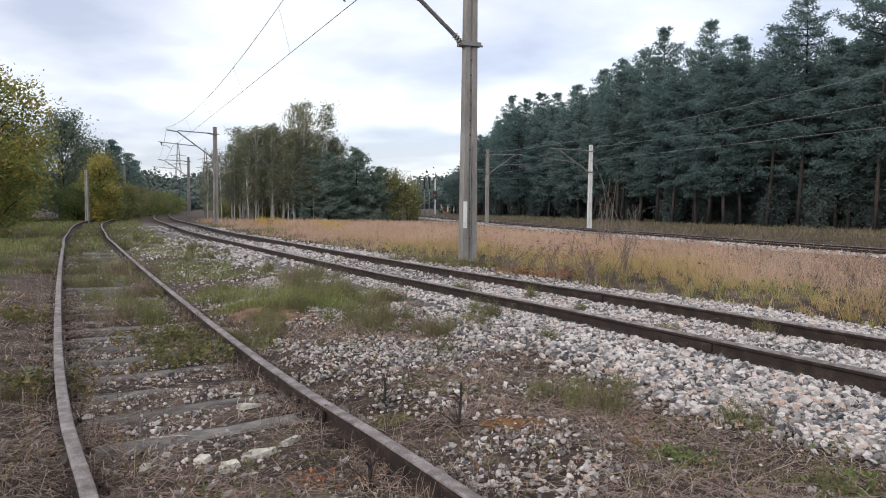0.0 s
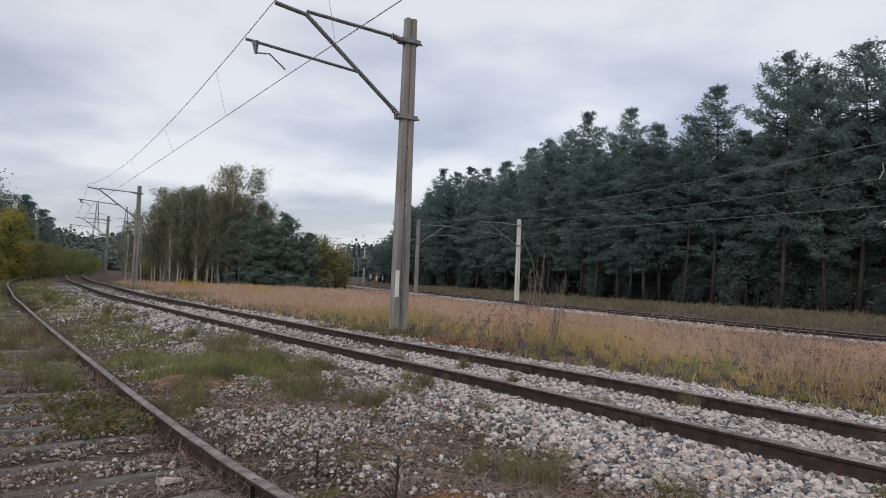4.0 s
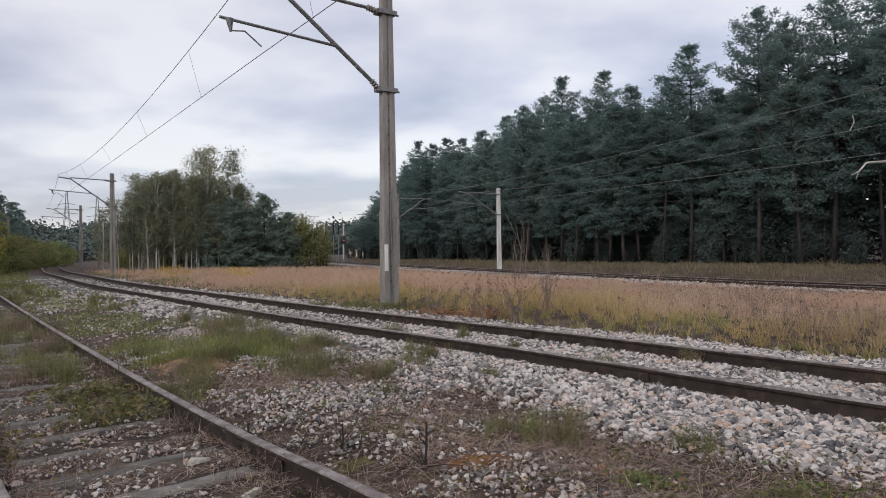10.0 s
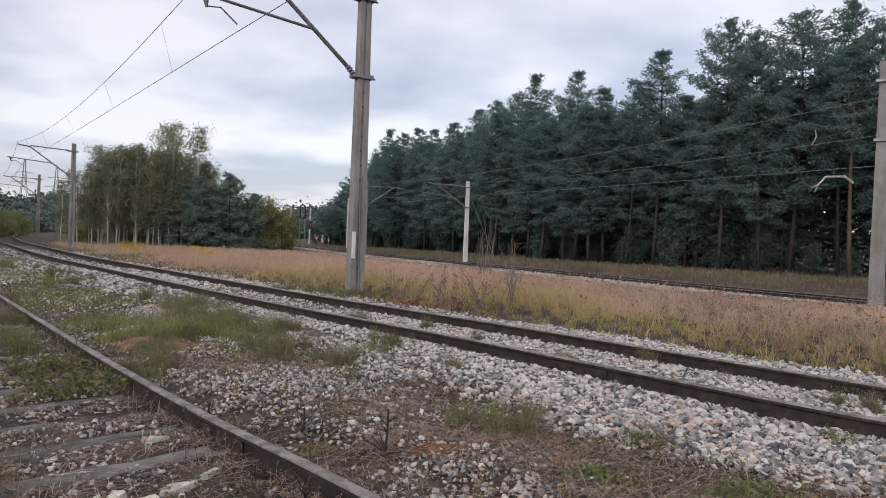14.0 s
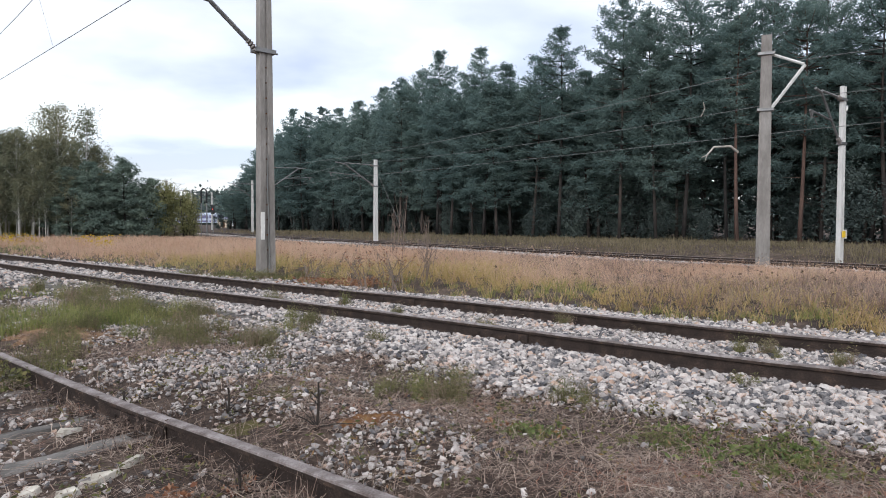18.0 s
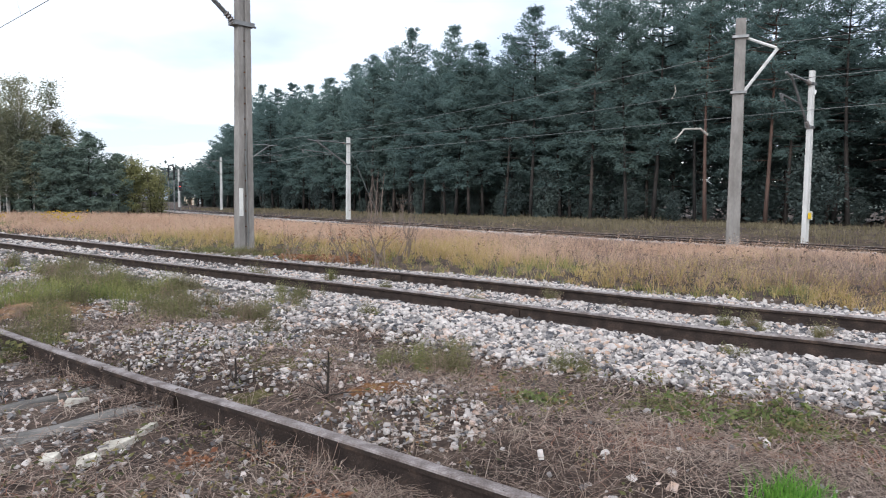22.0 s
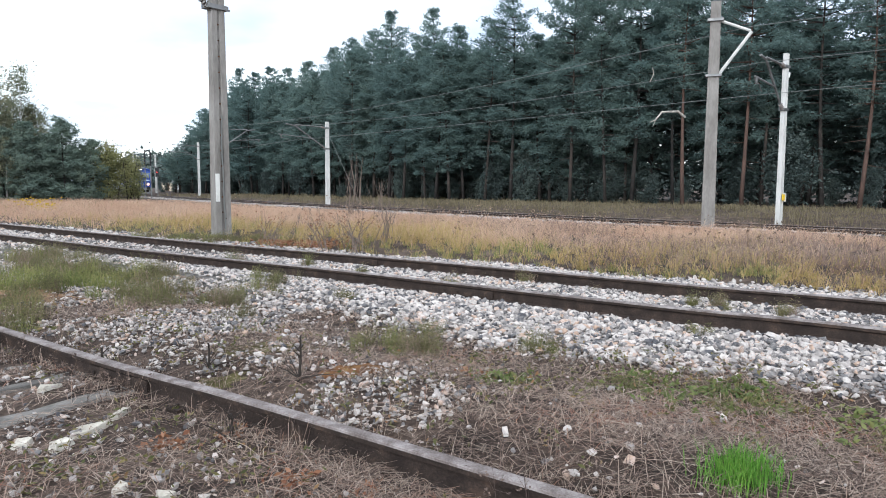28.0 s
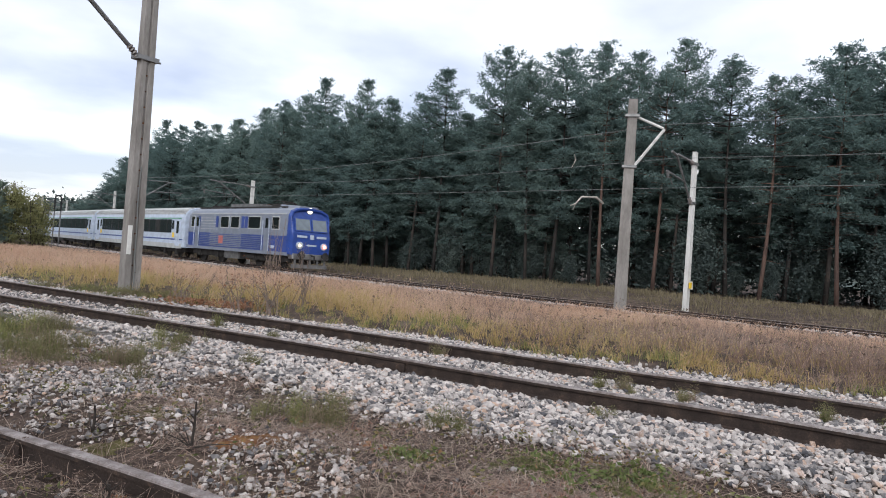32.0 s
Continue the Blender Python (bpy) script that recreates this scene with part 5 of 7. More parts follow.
    grass_field("pale_weeds", "yellowish green weeds between the tracks", x[pale], y[pale], h[pale], w[pale], GREEN_GRASS, rng, lean=0.35, bend=0.8)
    dry |= rust | pale
    keep = ~(rust | pale)
    grass_field("green_weeds", "tufts of green feathery weeds among the stones", x[~dry], y[~dry], h[~dry], w[~dry], WEED_GREEN, rng, lean=0.28, bend=0.8)
    grass_field("dry_weeds", "tufts of brownish dry weeds beside the rails", x[dry & keep], y[dry & keep], h[dry & keep] * 0.9, w[dry & keep], VERGE, rng, lean=0.3, bend=0.6)
    # small side leaves of the feathery weeds
    m = rng.uniform(0, 1, len(x)) < 0.6
    fx, fy, fh = x[m], y[m], h[m]
    c = np.c_[fx + rng.normal(0, 0.2, len(fx)) * fh, fy + rng.normal(0, 0.2, len(fx)) * fh, ground_z(fx, fy) + fh * rng.uniform(0.15, 1.0, len(fx))]
    far = np.clip(np.hypot(fx - 2, fy - 1.4) / 6, 0.8, 2.5)
    lots = hue[m] % 3 == 0
    for lot, name, label, mat in ((lots, "weed_seeds", "brownish seeding tips of the weeds", VERGE), (~lots, "weed_leaves", "fine feathery leaves of the weeds", WEED_GREEN)):
        v, f = clumps(c[lot], 0.016 * far[lot], 4, 0.014, rng, flat=1.2, droop=-0.4, thin=0.17)
        tagged(thing_np(name, v, f, mat), label, "weeds", kind="stuff")
    # grass cover west of the main track and along the siding further out
    N = 190000
    r = 9 + 70 * rng.uniform(0, 1, N) ** 1.6
    a = rng.uniform(radians(104), radians(158), N)
    x, y = 2 + r * np.cos(a), 1.4 + r * np.sin(a)
    c1, c2 = side_of(TRACK1, x, y), side_of(TRACK2, x, y)
    k = (c2 > 1.9) & (np.abs(np.abs(c1) - 0.75) > 0.12) & (WEED(x, y, 1.6) * 0.6 + WEED(x, y + 8, 0.5) * 0.4 > 0.52 - 0.16 * smooth01((r - 14) / 12))
    x, y, r = x[k], y[k], r[k]
    grass_field("rough_grass", "short rough grass over the old siding", x, y, rng.uniform(0.05, 0.18, len(x)) * (0.5 + WEED(x, y, 3)), 0.007 * np.clip(r / 12, 1, 4), GREEN_GRASS, rng)
    # the single bright green tuft
    n = 650
    x, y = 3.77 + rng.normal(0, 0.07, n), 3.82 + rng.normal(0, 0.06, n)
    t = grass_field("bright_grass_tuft", "fresh bright green tuft of grass on the brown ground", x, y, rng.uniform(0.06, 0.18, n), np.full(n, 0.004), BRIGHT, rng)
    t["kind"] = "stuff"


WEED_GREEN = material("feathery_weeds", [(0.15, (0.075, 0.08, 0.034)), (0.45, (0.13, 0.132, 0.055)), (0.75, (0.2, 0.185, 0.085)), (0.95, (0.32, 0.26, 0.14))], scale=0.8, rough=0.8, island=0.5, fine=0.2, trans=0.25)
BRIGHT = material("fresh_grass", [(0.2, (0.06, 0.16, 0.02)), (0.5, (0.11, 0.26, 0.035)), (0.85, (0.2, 0.36, 0.06))], scale=3, rough=0.6, island=0.5, fine=0.2, trans=0.3)
grow_weeds()


PALE_STRAW = material("bleached_stalks", [(0.15, (0.085, 0.055, 0.043)), (0.4, (0.19, 0.132, 0.105)), (0.65, (0.3, 0.225, 0.18)), (0.9, (0.44, 0.365, 0.3))], scale=1.5, rough=0.85, island=0.6, fine=0.2)


def scatter_straw():
    """Dead stalks and twigs lying and standing on the bare ground near the siding."""
    rng = np.random.default_rng(55)
    N = 260000
    r = 1.6 + 10.5 * rng.uniform(0, 1, N) ** 1.1
    a = rng.uniform(radians(28), radians(150), N)
    x, y = 2 + r * np.cos(a), 1.4 + r * np.sin(a)
    c1, c2 = side_of(TRACK1, x, y), side_of(TRACK2, x, y)
    s = stone_share(x, y)
    k = (c2 > 1.6) & (rng.uniform(0, 1, N) > s * 0.97) & ((np.abs(c1) > 1.3) | (np.abs(np.abs(c1) - 0.75) < 0.25) | (rng.uniform(0, 1, N) < np.where(y > 5.0, 0.3, 0.75))) & (np.abs(np.abs(c1) - 0.75) > 0.05) & (rng.uniform(0, 1, N) < 0.55 + 0.45 * smooth01((WEED(x, y, 0.7) - 0.25) / 0.3))
    x, y, r = x[k], y[k], r[k]
    k = ~(on_sleeper(x, y) & (rng.uniform(0, 1, len(x)) < np.where(y > 5.4, 0.88, 0.0)))
    x, y, r = x[k], y[k], r[k]
    n = len(x)
    c1 = side_of(TRACK1, x, y)
    z = np.where(np.abs(c1) < 1.25, np.maximum(ground_z(x, y), -0.075), ground_z(x, y)) + rng.uniform(0.002, 0.03, n)
    b, ln = rng.uniform(0, 6.283, n), rng.uniform(0.03, 0.2, n)
    d = np.stack([np.cos(b) * ln, np.sin(b) * ln, ln * rng.normal(0.05, 0.16, n)], 1)
    side = np.stack([-np.sin(b), np.cos(b), 0 * b], 1) * (0.0019 * np.clip(r / 4, 0.8, 3))[:, None]
    lift = np.zeros((n, 3))
    lift[:, 2] = rng.uniform(0, 0.02, n)
    p = np.stack([x, y, z], 1)
    v = np.stack([p - d / 2 - side, p - d / 2 + side, p + lift + side, p + lift - side, p + d / 2 + side * 0.6, p + d / 2 - side * 0.6], 1)
    i = np.arange(n)[:, None] * 6
    ob = thing_np("dead_straw", v.reshape(-1, 3), np.concatenate([i + [0, 1, 2, 3], i + [3, 2, 4, 5]]), STRAW)
    tagged(ob, "matted dead stalks and straw on the bare ground", "litter", kind="stuff")
    # longer pale stalks lying over the litter
    n = 3800
    r, a = 1.7 + 4.6 * rng.uniform(0, 1, n), rng.uniform(radians(25), radians(150), n)
    x, y = 2 + r * np.cos(a), 1.4 + r * np.sin(a)
    k = (np.abs(np.abs(side_of(TRACK1, x, y)) - 0.75) > 0.12) & (side_of(TRACK2, x, y) > 1.9) & (WEED(x, y, 0.6) > 0.35)
    x, y = x[k], y[k]
    n = len(x)
    b, ln = rng.uniform(0, 6.283, n), rng.uniform(0.1, 0.4, n)
    p = np.c_[x, y, ground_z(x, y) + rng.uniform(0.012, 0.055, n)]
    d = np.stack([np.cos(b) * ln, np.sin(b) * ln, ln * rng.normal(0.06, 0.16, n)], 1) / 2
    side = np.stack([-np.sin(b), np.cos(b), 0.6 + 0 * b], 1) * 0.0012
    bow = np.c_[rng.normal(0, 0.012, (n, 2)), rng.uniform(0, 0.025, n)]
    v = np.stack([p - d - side, p - d + side, p + bow + side, p + bow - side, p + d + side * 0.5, p + d - side * 0.5], 1)
    i = np.arange(n)[:, None] * 6
    ob = thing_np("long_stalks", v.reshape(-1, 3), np.concatenate([i + [0, 1, 2, 3], i + [3, 2, 4, 5]]), PALE_STRAW)
    tagged(ob, "long pale dry stalks lying across the litter", "litter", kind="stuff")
    # standing dead stems along the siding
    N = 17000
    s = rng.integers(20, 75, N)
    d, nn = frame_of(TRACK1)
    off = np.where(rng.uniform(0, 1, N) < 0.6, rng.choice([-1, 1], N) * (0.75 + rng.normal(0, 0.2, N)), rng.uniform(-2.2, 2.6, N))
    q = TRACK1[s] + nn[s] * off[:, None] + d[s] * rng.uniform(-0.3, 0.3, N)[:, None]
    k = (np.abs(np.abs(off) - 0.7525) > 0.05) & (WEED(q[:, 0], q[:, 1], 0.6) > 0.4)
    q = q[k]
    grass_field("dead_stems", "thin standing dead stems beside the siding rails", q[:, 0], q[:, 1], rng.uniform(0.05, 0.24, len(q)) * (0.5 + WEED(q[:, 0] + 4, q[:, 1], 0.5)), np.full(len(q), 0.003), STRAW, rng, lean=0.45, bend=0.9)


def withered_weeds():
    """Branched dead weeds that stand in clumps close to the siding rails."""
    rng = np.random.default_rng(57)
    d, nn = frame_of(TRACK1)
    n = 900
    s = rng.integers(22, 70, n)
    off = rng.choice([-1, 1], n) * (0.7525 + rng.choice([-1, 1], n) * rng.uniform(0.055, 0.28, n))
    q = TRACK1[s] + nn[s] * off[:, None] + d[s] * rng.uniform(-0.25, 0.25, n)[:, None]
    q = q[WEED(q[:, 0] + 2, q[:, 1], 0.45) > 0.45]
    n = len(q)
    h = rng.uniform(0.07, 0.2, n) * (0.6 + 0.8 * WEED(q[:, 0] + 4, q[:, 1], 0.5))
    foot = np.c_[q, ground_z(q[:, 0], q[:, 1])]
    tip = foot + np.c_[rng.normal(0, 0.3, (n, 2)) * h[:, None], h]
    A, B, W = [foot], [tip], [np.full(n, 0.0021)]
    for _ in range(7):
        f = rng.uniform(0.3, 0.95, n)[:, None]
        p = foot + (tip - foot) * f
        A.append(p)
        B.append(p + np.c_[rng.normal(0, 0.34, (n, 2)), rng.uniform(0.05, 0.45, n)] * h[:, None] * (1.15 - f))
        W.append(np.full(n, 0.0013))
    a, b, w = np.concatenate(A), np.concatenate(B), np.concatenate(W)
    t = rng.uniform(0, 6.283, len(a))
    side = np.c_[np.cos(t), np.sin(t), 0.3 * np.sin(t * 3)] * w[:, None]
    v = np.stack([a - side, a + side, b + side * 0.5, b - side * 0.5], 1).reshape(-1, 3)
    f = np.arange(len(v)).reshape(-1, 4)
    tips = b[rng.uniform(0, 1, len(b)) < 0.45]
    v2, f2 = clumps(tips, np.full(len(tips), 0.006), 3, 0.008, rng, flat=1.0, thin=0.6)
    tagged(thing_np("withered_weeds", np.concatenate([v, v2]), np.concatenate([f, f2 + len(v)]), WITHERED), "branched withered brown weeds standing along the siding rails", "weeds", kind="stuff")


WITHERED = material("withered_weed_stems", [(0.15, (0.05, 0.036, 0.032)), (0.45, (0.115, 0.082, 0.068)), (0.75, (0.21, 0.155, 0.125)), (0.95, (0.3, 0.24, 0.2))], scale=1.6, rough=0.9, island=0.6, fine=0.2)
scatter_straw()
withered_weeds()

LEAFY = material("reddish_low_leaves", [(0.15, (0.065, 0.075, 0.028)), (0.45, (0.12, 0.118, 0.042)), (0.7, (0.18, 0.145, 0.06)), (0.95, (0.24, 0.12, 0.065))], scale=1.5, rough=0.7, island=0.7, fine=0.2, trans=0.2)


def low_leaves():
    """Small leaves of creeping plants, green to russet."""
    rng = np.random.default_rng(61)
    c = []
    for x, y, n, r in ((0.1, 4.2, 60, 0.5), (-0.6, 5.2, 60, 0.5), (-0.5, 3.6, 60, 0.6), (3.2, 5.9, 40, 0.35), (2.0, 5.2, 30, 0.3), (1.5, 6.6, 40, 0.4), (1.6, 4.5, 40, 0.4), (3.9, 5.3, 50, 0.4), (-1.2, 7.4, 40, 0.5), (1.1, 4.6, 50, 0.4), (4.5, 4.9, 50, 0.4), (0.4, 7.9, 40, 0.5), (2.6, 4.6, 30, 0.4), (0.7, 6.9, 30, 0.3)):
        c.append(np.c_[x + rng.normal(0, r, n), y + rng.normal(0, r, n), rng.uniform(0.02, 0.08, n)])
    c = np.concatenate(c)
    c[:, 2] += ground_z(c[:, 0], c[:, 1])
    k = np.abs(np.abs(side_of(TRACK1, c[:, 0], c[:, 1])) - 0.75) > 0.1
    v, f = clumps(c[k], np.full(k.sum(), 0.035), 7, 0.016, rng, flat=0.5)
    tagged(thing_np("creeping_plants", v, f, LEAFY), "creeping plants with small green and russet leaves", "weeds", kind="stuff")


low_leaves()
HERB = material("green_rosette_leaves", [(0.15, (0.07, 0.095, 0.03)), (0.5, (0.125, 0.16, 0.05)), (0.85, (0.21, 0.22, 0.08))], scale=1.5, rough=0.6, island=0.5, fine=0.2, trans=0.25)
ORANGE_LEAF = material("fallen_orange_leaves", [(0.15, (0.15, 0.06, 0.035)), (0.5, (0.27, 0.125, 0.065)), (0.85, (0.38, 0.23, 0.15))], scale=2, rough=0.7, island=0.6, fine=0.2, trans=0.2)


def leaf_patch(name, label, x, y, r, n, leaf, mat, seed, height=0.05):
    """A patch of small broad leaves on short stalks."""
    rng = np.random.default_rng(seed)
    c = np.c_[x + rng.normal(0, r * 0.5, n), y + rng.normal(0, r * 0.5, n), rng.uniform(0.012, height, n)]
    c[:, 2] += ground_z(c[:, 0], c[:, 1])
    c = c[np.abs(np.abs(side_of(TRACK1, c[:, 0], c[:, 1])) - 0.75) > 0.08]
    v, f = clumps(c, np.full(len(c), 0.02), 4, leaf, rng, flat=0.4, thin=0.5)
    tagged(thing_np(name, v, f, mat), label, "weeds", kind="stuff")


for k, (x, y, r) in enumerate(((-1.57, 8.04, 0.5), (-0.8, 7.34, 0.5), (-1.37, 6.05, 0.5), (-3.97, 8.76, 0.5), (-8.07, 13.75, 0.5))):
    leaf_patch("leafy_weeds", "low olive and russet leafy weeds beside the siding rail", x, y, r, 150, 0.024, LEAFY, 460 + k, 0.16)
for k, (x, y, r) in enumerate(((4.02, 5.26, 0.22), (4.55, 4.91, 0.24), (3.24, 5.5, 0.16), (4.2, 4.95, 0.3), (4.9, 4.3, 0.3))):
    leaf_patch("herb_rosettes", "fresh green leaf rosettes at the edge of the ballast", x, y, r, 70, 0.02, HERB, 400 + k)
for k, (x, y, r, n) in enumerate(((1.31, 4.91, 0.14, 26), (1.94, 4.38, 0.12, 20), (1.05, 4.2, 0.09, 14), (1.62, 5.05, 0.1, 14), (2.25, 4.2, 0.12, 12), (3.1, 5.6, 0.14, 14), (2.3, 15.2, 0.6, 200), (1.4, 15.6, 0.5, 120))):
    leaf_patch("fallen_leaves", "orange and russet leaves lying in the litter", x, y, r, n, 0.017 + 0.01 * (y > 10), ORANGE_LEAF, 420 + k, 0.05 if y < 10 else 0.15)


# ---- meadow shrubs with bare stems ----
def bare_shrub(x, y, h, spread, n, seed, leaves=True):
    rng = np.random.default_rng(seed)
    t = empty("dry_shrub", "bare reddish brown shrub of thin dry stems in the meadow", "shrub", pose(x, y, float(ground_z(x, y))), group="dry shrubs")
    tips = []
    for k in range(n):
        a, r = rng.uniform(0, 6.28), spread * math.sqrt(rng.uniform(0, 1))
        top = h * rng.uniform(0.5, 1.1)
        o = rng.normal(0, spread * 0.3, 2)
        p = [(o[0], o[1], -0.05), (o[0] * 0.5 + r * 0.4 * math.cos(a), o[1] * 0.5 + r * 0.4 * math.sin(a), top * 0.55), (r * math.cos(a), r * math.sin(a), top)]
        bm = tube(p, [0.009, 0.007, 0.003], 4)
        for j in range(3):
            b = Vector(p[1]).lerp(Vector(p[2]), rng.uniform(0, 0.8))
            e = b + Vector(rng.normal(0, 0.16, 3)) + Vector((0, 0, 0.14))
            tube([b, e], [0.004, 0.002], 3, bm)
            tips.append(e)
        tips.append(Vector(p[2]))
        part("stem", bm, STEM, t)
    if leaves:
        c = np.array([tuple(q) for q in tips])
        v, f = clumps(c, np.full(len(c), 0.05), 3, 0.022, rng)
        part_ob = thing_np("leaves", v, f, RUSSET, t)
        part_ob["kind"] = "stuff"
    return t


GOLDENROD = plain("yellow_flowers", (0.5, 0.34, 0.03), rough=0.8, vary=0.3)
STEM = plain("dry_stems", (0.2, 0.155, 0.13), rough=0.85, vary=0.3)
RUSSET = material("russet_leaves", [(0.2, (0.13, 0.05, 0.03)), (0.6, (0.27, 0.115, 0.05)), (0.9, (0.36, 0.2, 0.07))], scale=2, rough=0.8, island=0.6, fine=0)
bare_shrub(2.9, 14.2, 0.8, 0.45, 14, 1)
bare_shrub(2.3, 14.4, 0.6, 0.4, 10, 2)
bare_shrub(3.6, 15.0, 0.95, 0.35, 9, 3, False)
bare_shrub(1.2, 15.9, 0.5, 0.4, 12, 4)
for k, (x, y) in enumerate(((-17.6, 42.7), (-16.4, 41.1), (-16.1, 42.1), (-11.3, 37.8), (-10.2, 36.9))):
    leaf_patch("goldenrod", "yellow flowering goldenrod in the grass before the birches", x, y, 0.7, 60, 0.045, GOLDENROD, 440 + k, 0.7)
for k, (x, y, h) in enumerate(((3.7, 25.4, 2.2), (4.5, 25.6, 1.5), (3.4, 25.2, 1.6))):
    bare_shrub(x, y, h, 0.5, 9, 10 + k, False)


# ---- sleepers, slabs, small near things ----
def lay_sleepers():
    rng = np.random.default_rng(41)
    d, n = frame_of(TRACK1)
    shapes = []
    for k in range(3):
        bm = box(-0.11, 0.11, -1.2, 1.2, -0.14, 0.0)
        bmesh.ops.bevel(bm, geom=list(bm.edges), offset=0.03, segments=1, affect="EDGES")
        bmesh.ops.subdivide_edges(bm, edges=[e for e in bm.edges if abs((e.verts[0].co - e.verts[1].co).y) > 1], cuts=6)
        for v in bm.verts:
            v.co += Vector(rng.normal(0, 0.007, 3))
        me = bpy.data.meshes.new("sleeper")
        bm.to_mesh(me)
        bm.free()
        me.materials.append(SLEEPER)
        shapes.append(me)
    for s in np.arange(6, 78, 1.24):
        i = int(s)
        p = TRACK1[i] + (TRACK1[i + 1] - TRACK1[i]) * (s - i)
        ob = new("sleeper", shapes[int(s) % 3])
        ob.parent = track_1
        ob.matrix_basis = Matrix.LocRotScale((p[0], p[1], (-0.066 if p[1] > 5.4 else -0.11) + rng.normal(0, 0.008)), Euler((0, 0, math.atan2(d[i][1], d[i][0]) + rng.normal(0, 0.02))), None)
    for s in np.arange(6, 78, 1.24):
        i = int(s)
        p = TRACK1[i] + (TRACK1[i + 1] - TRACK1[i]) * (s - i)
        for e in (-1, 1):
            for g in (-0.09, 0.09):
                q = p + n[i] * (e * 0.7525 + g)
                ob = new("rail_clip", CLIP)
                ob.parent = track_1
                ob.matrix_basis = Matrix.LocRotScale((q[0], q[1], -0.075), Euler((0, 0, math.atan2(d[i][1], d[i][0]))), None)
    # joint bars on the near rails
    for tr, track, top, spots in ((track_1, TRACK1, H1, ((-1, 44.3), (1, 41.0))), (track_2, TRACK2, H2, ((1, 52.5), (-1, 46.2)))):
        dd, nn = frame_of(track)
        for side, s in spots:
            i = int(s)
            c = track[i]
            for g in (-0.022, 0.022):
                q = c + nn[i] * (side * -0.7525 + g)
                bm = box(-0.36, 0.36, -0.009, 0.009, -0.05, 0.03)
                for k in range(4):
                    tube([(-0.27 + 0.18 * k, -0.02, -0.01), (-0.27 + 0.18 * k, 0.02, -0.01)], 0.014, 6, bm)
                ob = part("joint_bar", bm, RAIL, tr, "bolted steel joint bar")
                ob.matrix_basis = Matrix.LocRotScale((q[0], q[1], top - 0.075), Euler((0, 0, math.atan2(dd[i][1], dd[i][0]))), None)


SLEEPER = material("grey_concrete_sleeper", [(0.3, (0.08, 0.074, 0.068)), (0.55, (0.145, 0.135, 0.126)), (0.8, (0.24, 0.225, 0.21))], scale=6, rough=0.95, bump=0.6, obrand=0.3, big=0.3)
cl = box(-0.05, 0.05, -0.035, 0.035, -0.03, 0.012)
tube([(0, 0, 0.0), (0, 0, 0.035)], 0.014, 6, cl)
CLIP = bpy.data.meshes.new("rail_clip")
cl.to_mesh(CLIP)
cl.free()
CLIP.materials.append(RAIL)
lay_sleepers()


def slab(x, y, z, sx, sy, sz, turn, seed, label="broken pale stone slab lying by the rail"):
    rng = np.random.default_rng(seed)
    bm = bmesh.new()
    ang = np.sort(rng.uniform(0, 6.283, 8))
    rim = [(math.cos(a) * sx * rng.uniform(0.7, 1), math.sin(a) * sy * rng.uniform(0.7, 1)) for a in ang]
    lo = [bm.verts.new((px * 1.05, py * 1.05, -sz)) for px, py in rim]
    hi = [bm.verts.new((px * 0.92, py * 0.92, sz * 0.5 + rng.normal(0, 0.006))) for px, py in rim]
    bm.faces.new(lo[::-1])
    bm.faces.new(hi)
    for k in range(8):
        bm.faces.new((lo[k], lo[(k + 1) % 8], hi[(k + 1) % 8], hi[k]))
    me = bpy.data.meshes.new("stone_slab")
    bm.to_mesh(me)
    bm.free()
    me.materials.append(SLAB)
    ob = new("stone_slab", me)
    ob.matrix_world = pose(x, y, z, rng.normal(0, 5), rng.normal(0, 5), turn)
    tagged(ob, label, "stone", group="stone slabs")


SLAB = material("pale_slab_stone", [(0.3, (0.4, 0.365, 0.31)), (0.7, (0.64, 0.6, 0.53))], scale=9, rough=0.9, bump=0.6, obrand=0.3)
for k, (x, y, sx, sy, turn) in enumerate(((0.4, 6.05, 0.14, 0.04, 50), (0.96, 5.46, 0.12, 0.06, 50), (0.88, 5.24, 0.2, 0.065, 52), (0.8, 5.0, 0.1, 0.06, 60), (0.6, 5.05, 0.07, 0.05, 30), (1.58, 4.18, 0.1, 0.05, 0), (2.12, 4.06, 0.09, 0.05, 15), (1.43, 4.3, 0.07, 0.05, 50), (1.22, 4.42, 0.05, 0.04, 20), (0.35, 4.9, 0.06, 0.045, 50))):
    slab(x, y, float(ground_z(x, y)) + 0.034, sx * 0.8, sy * 0.85, 0.02, turn, 200 + k)


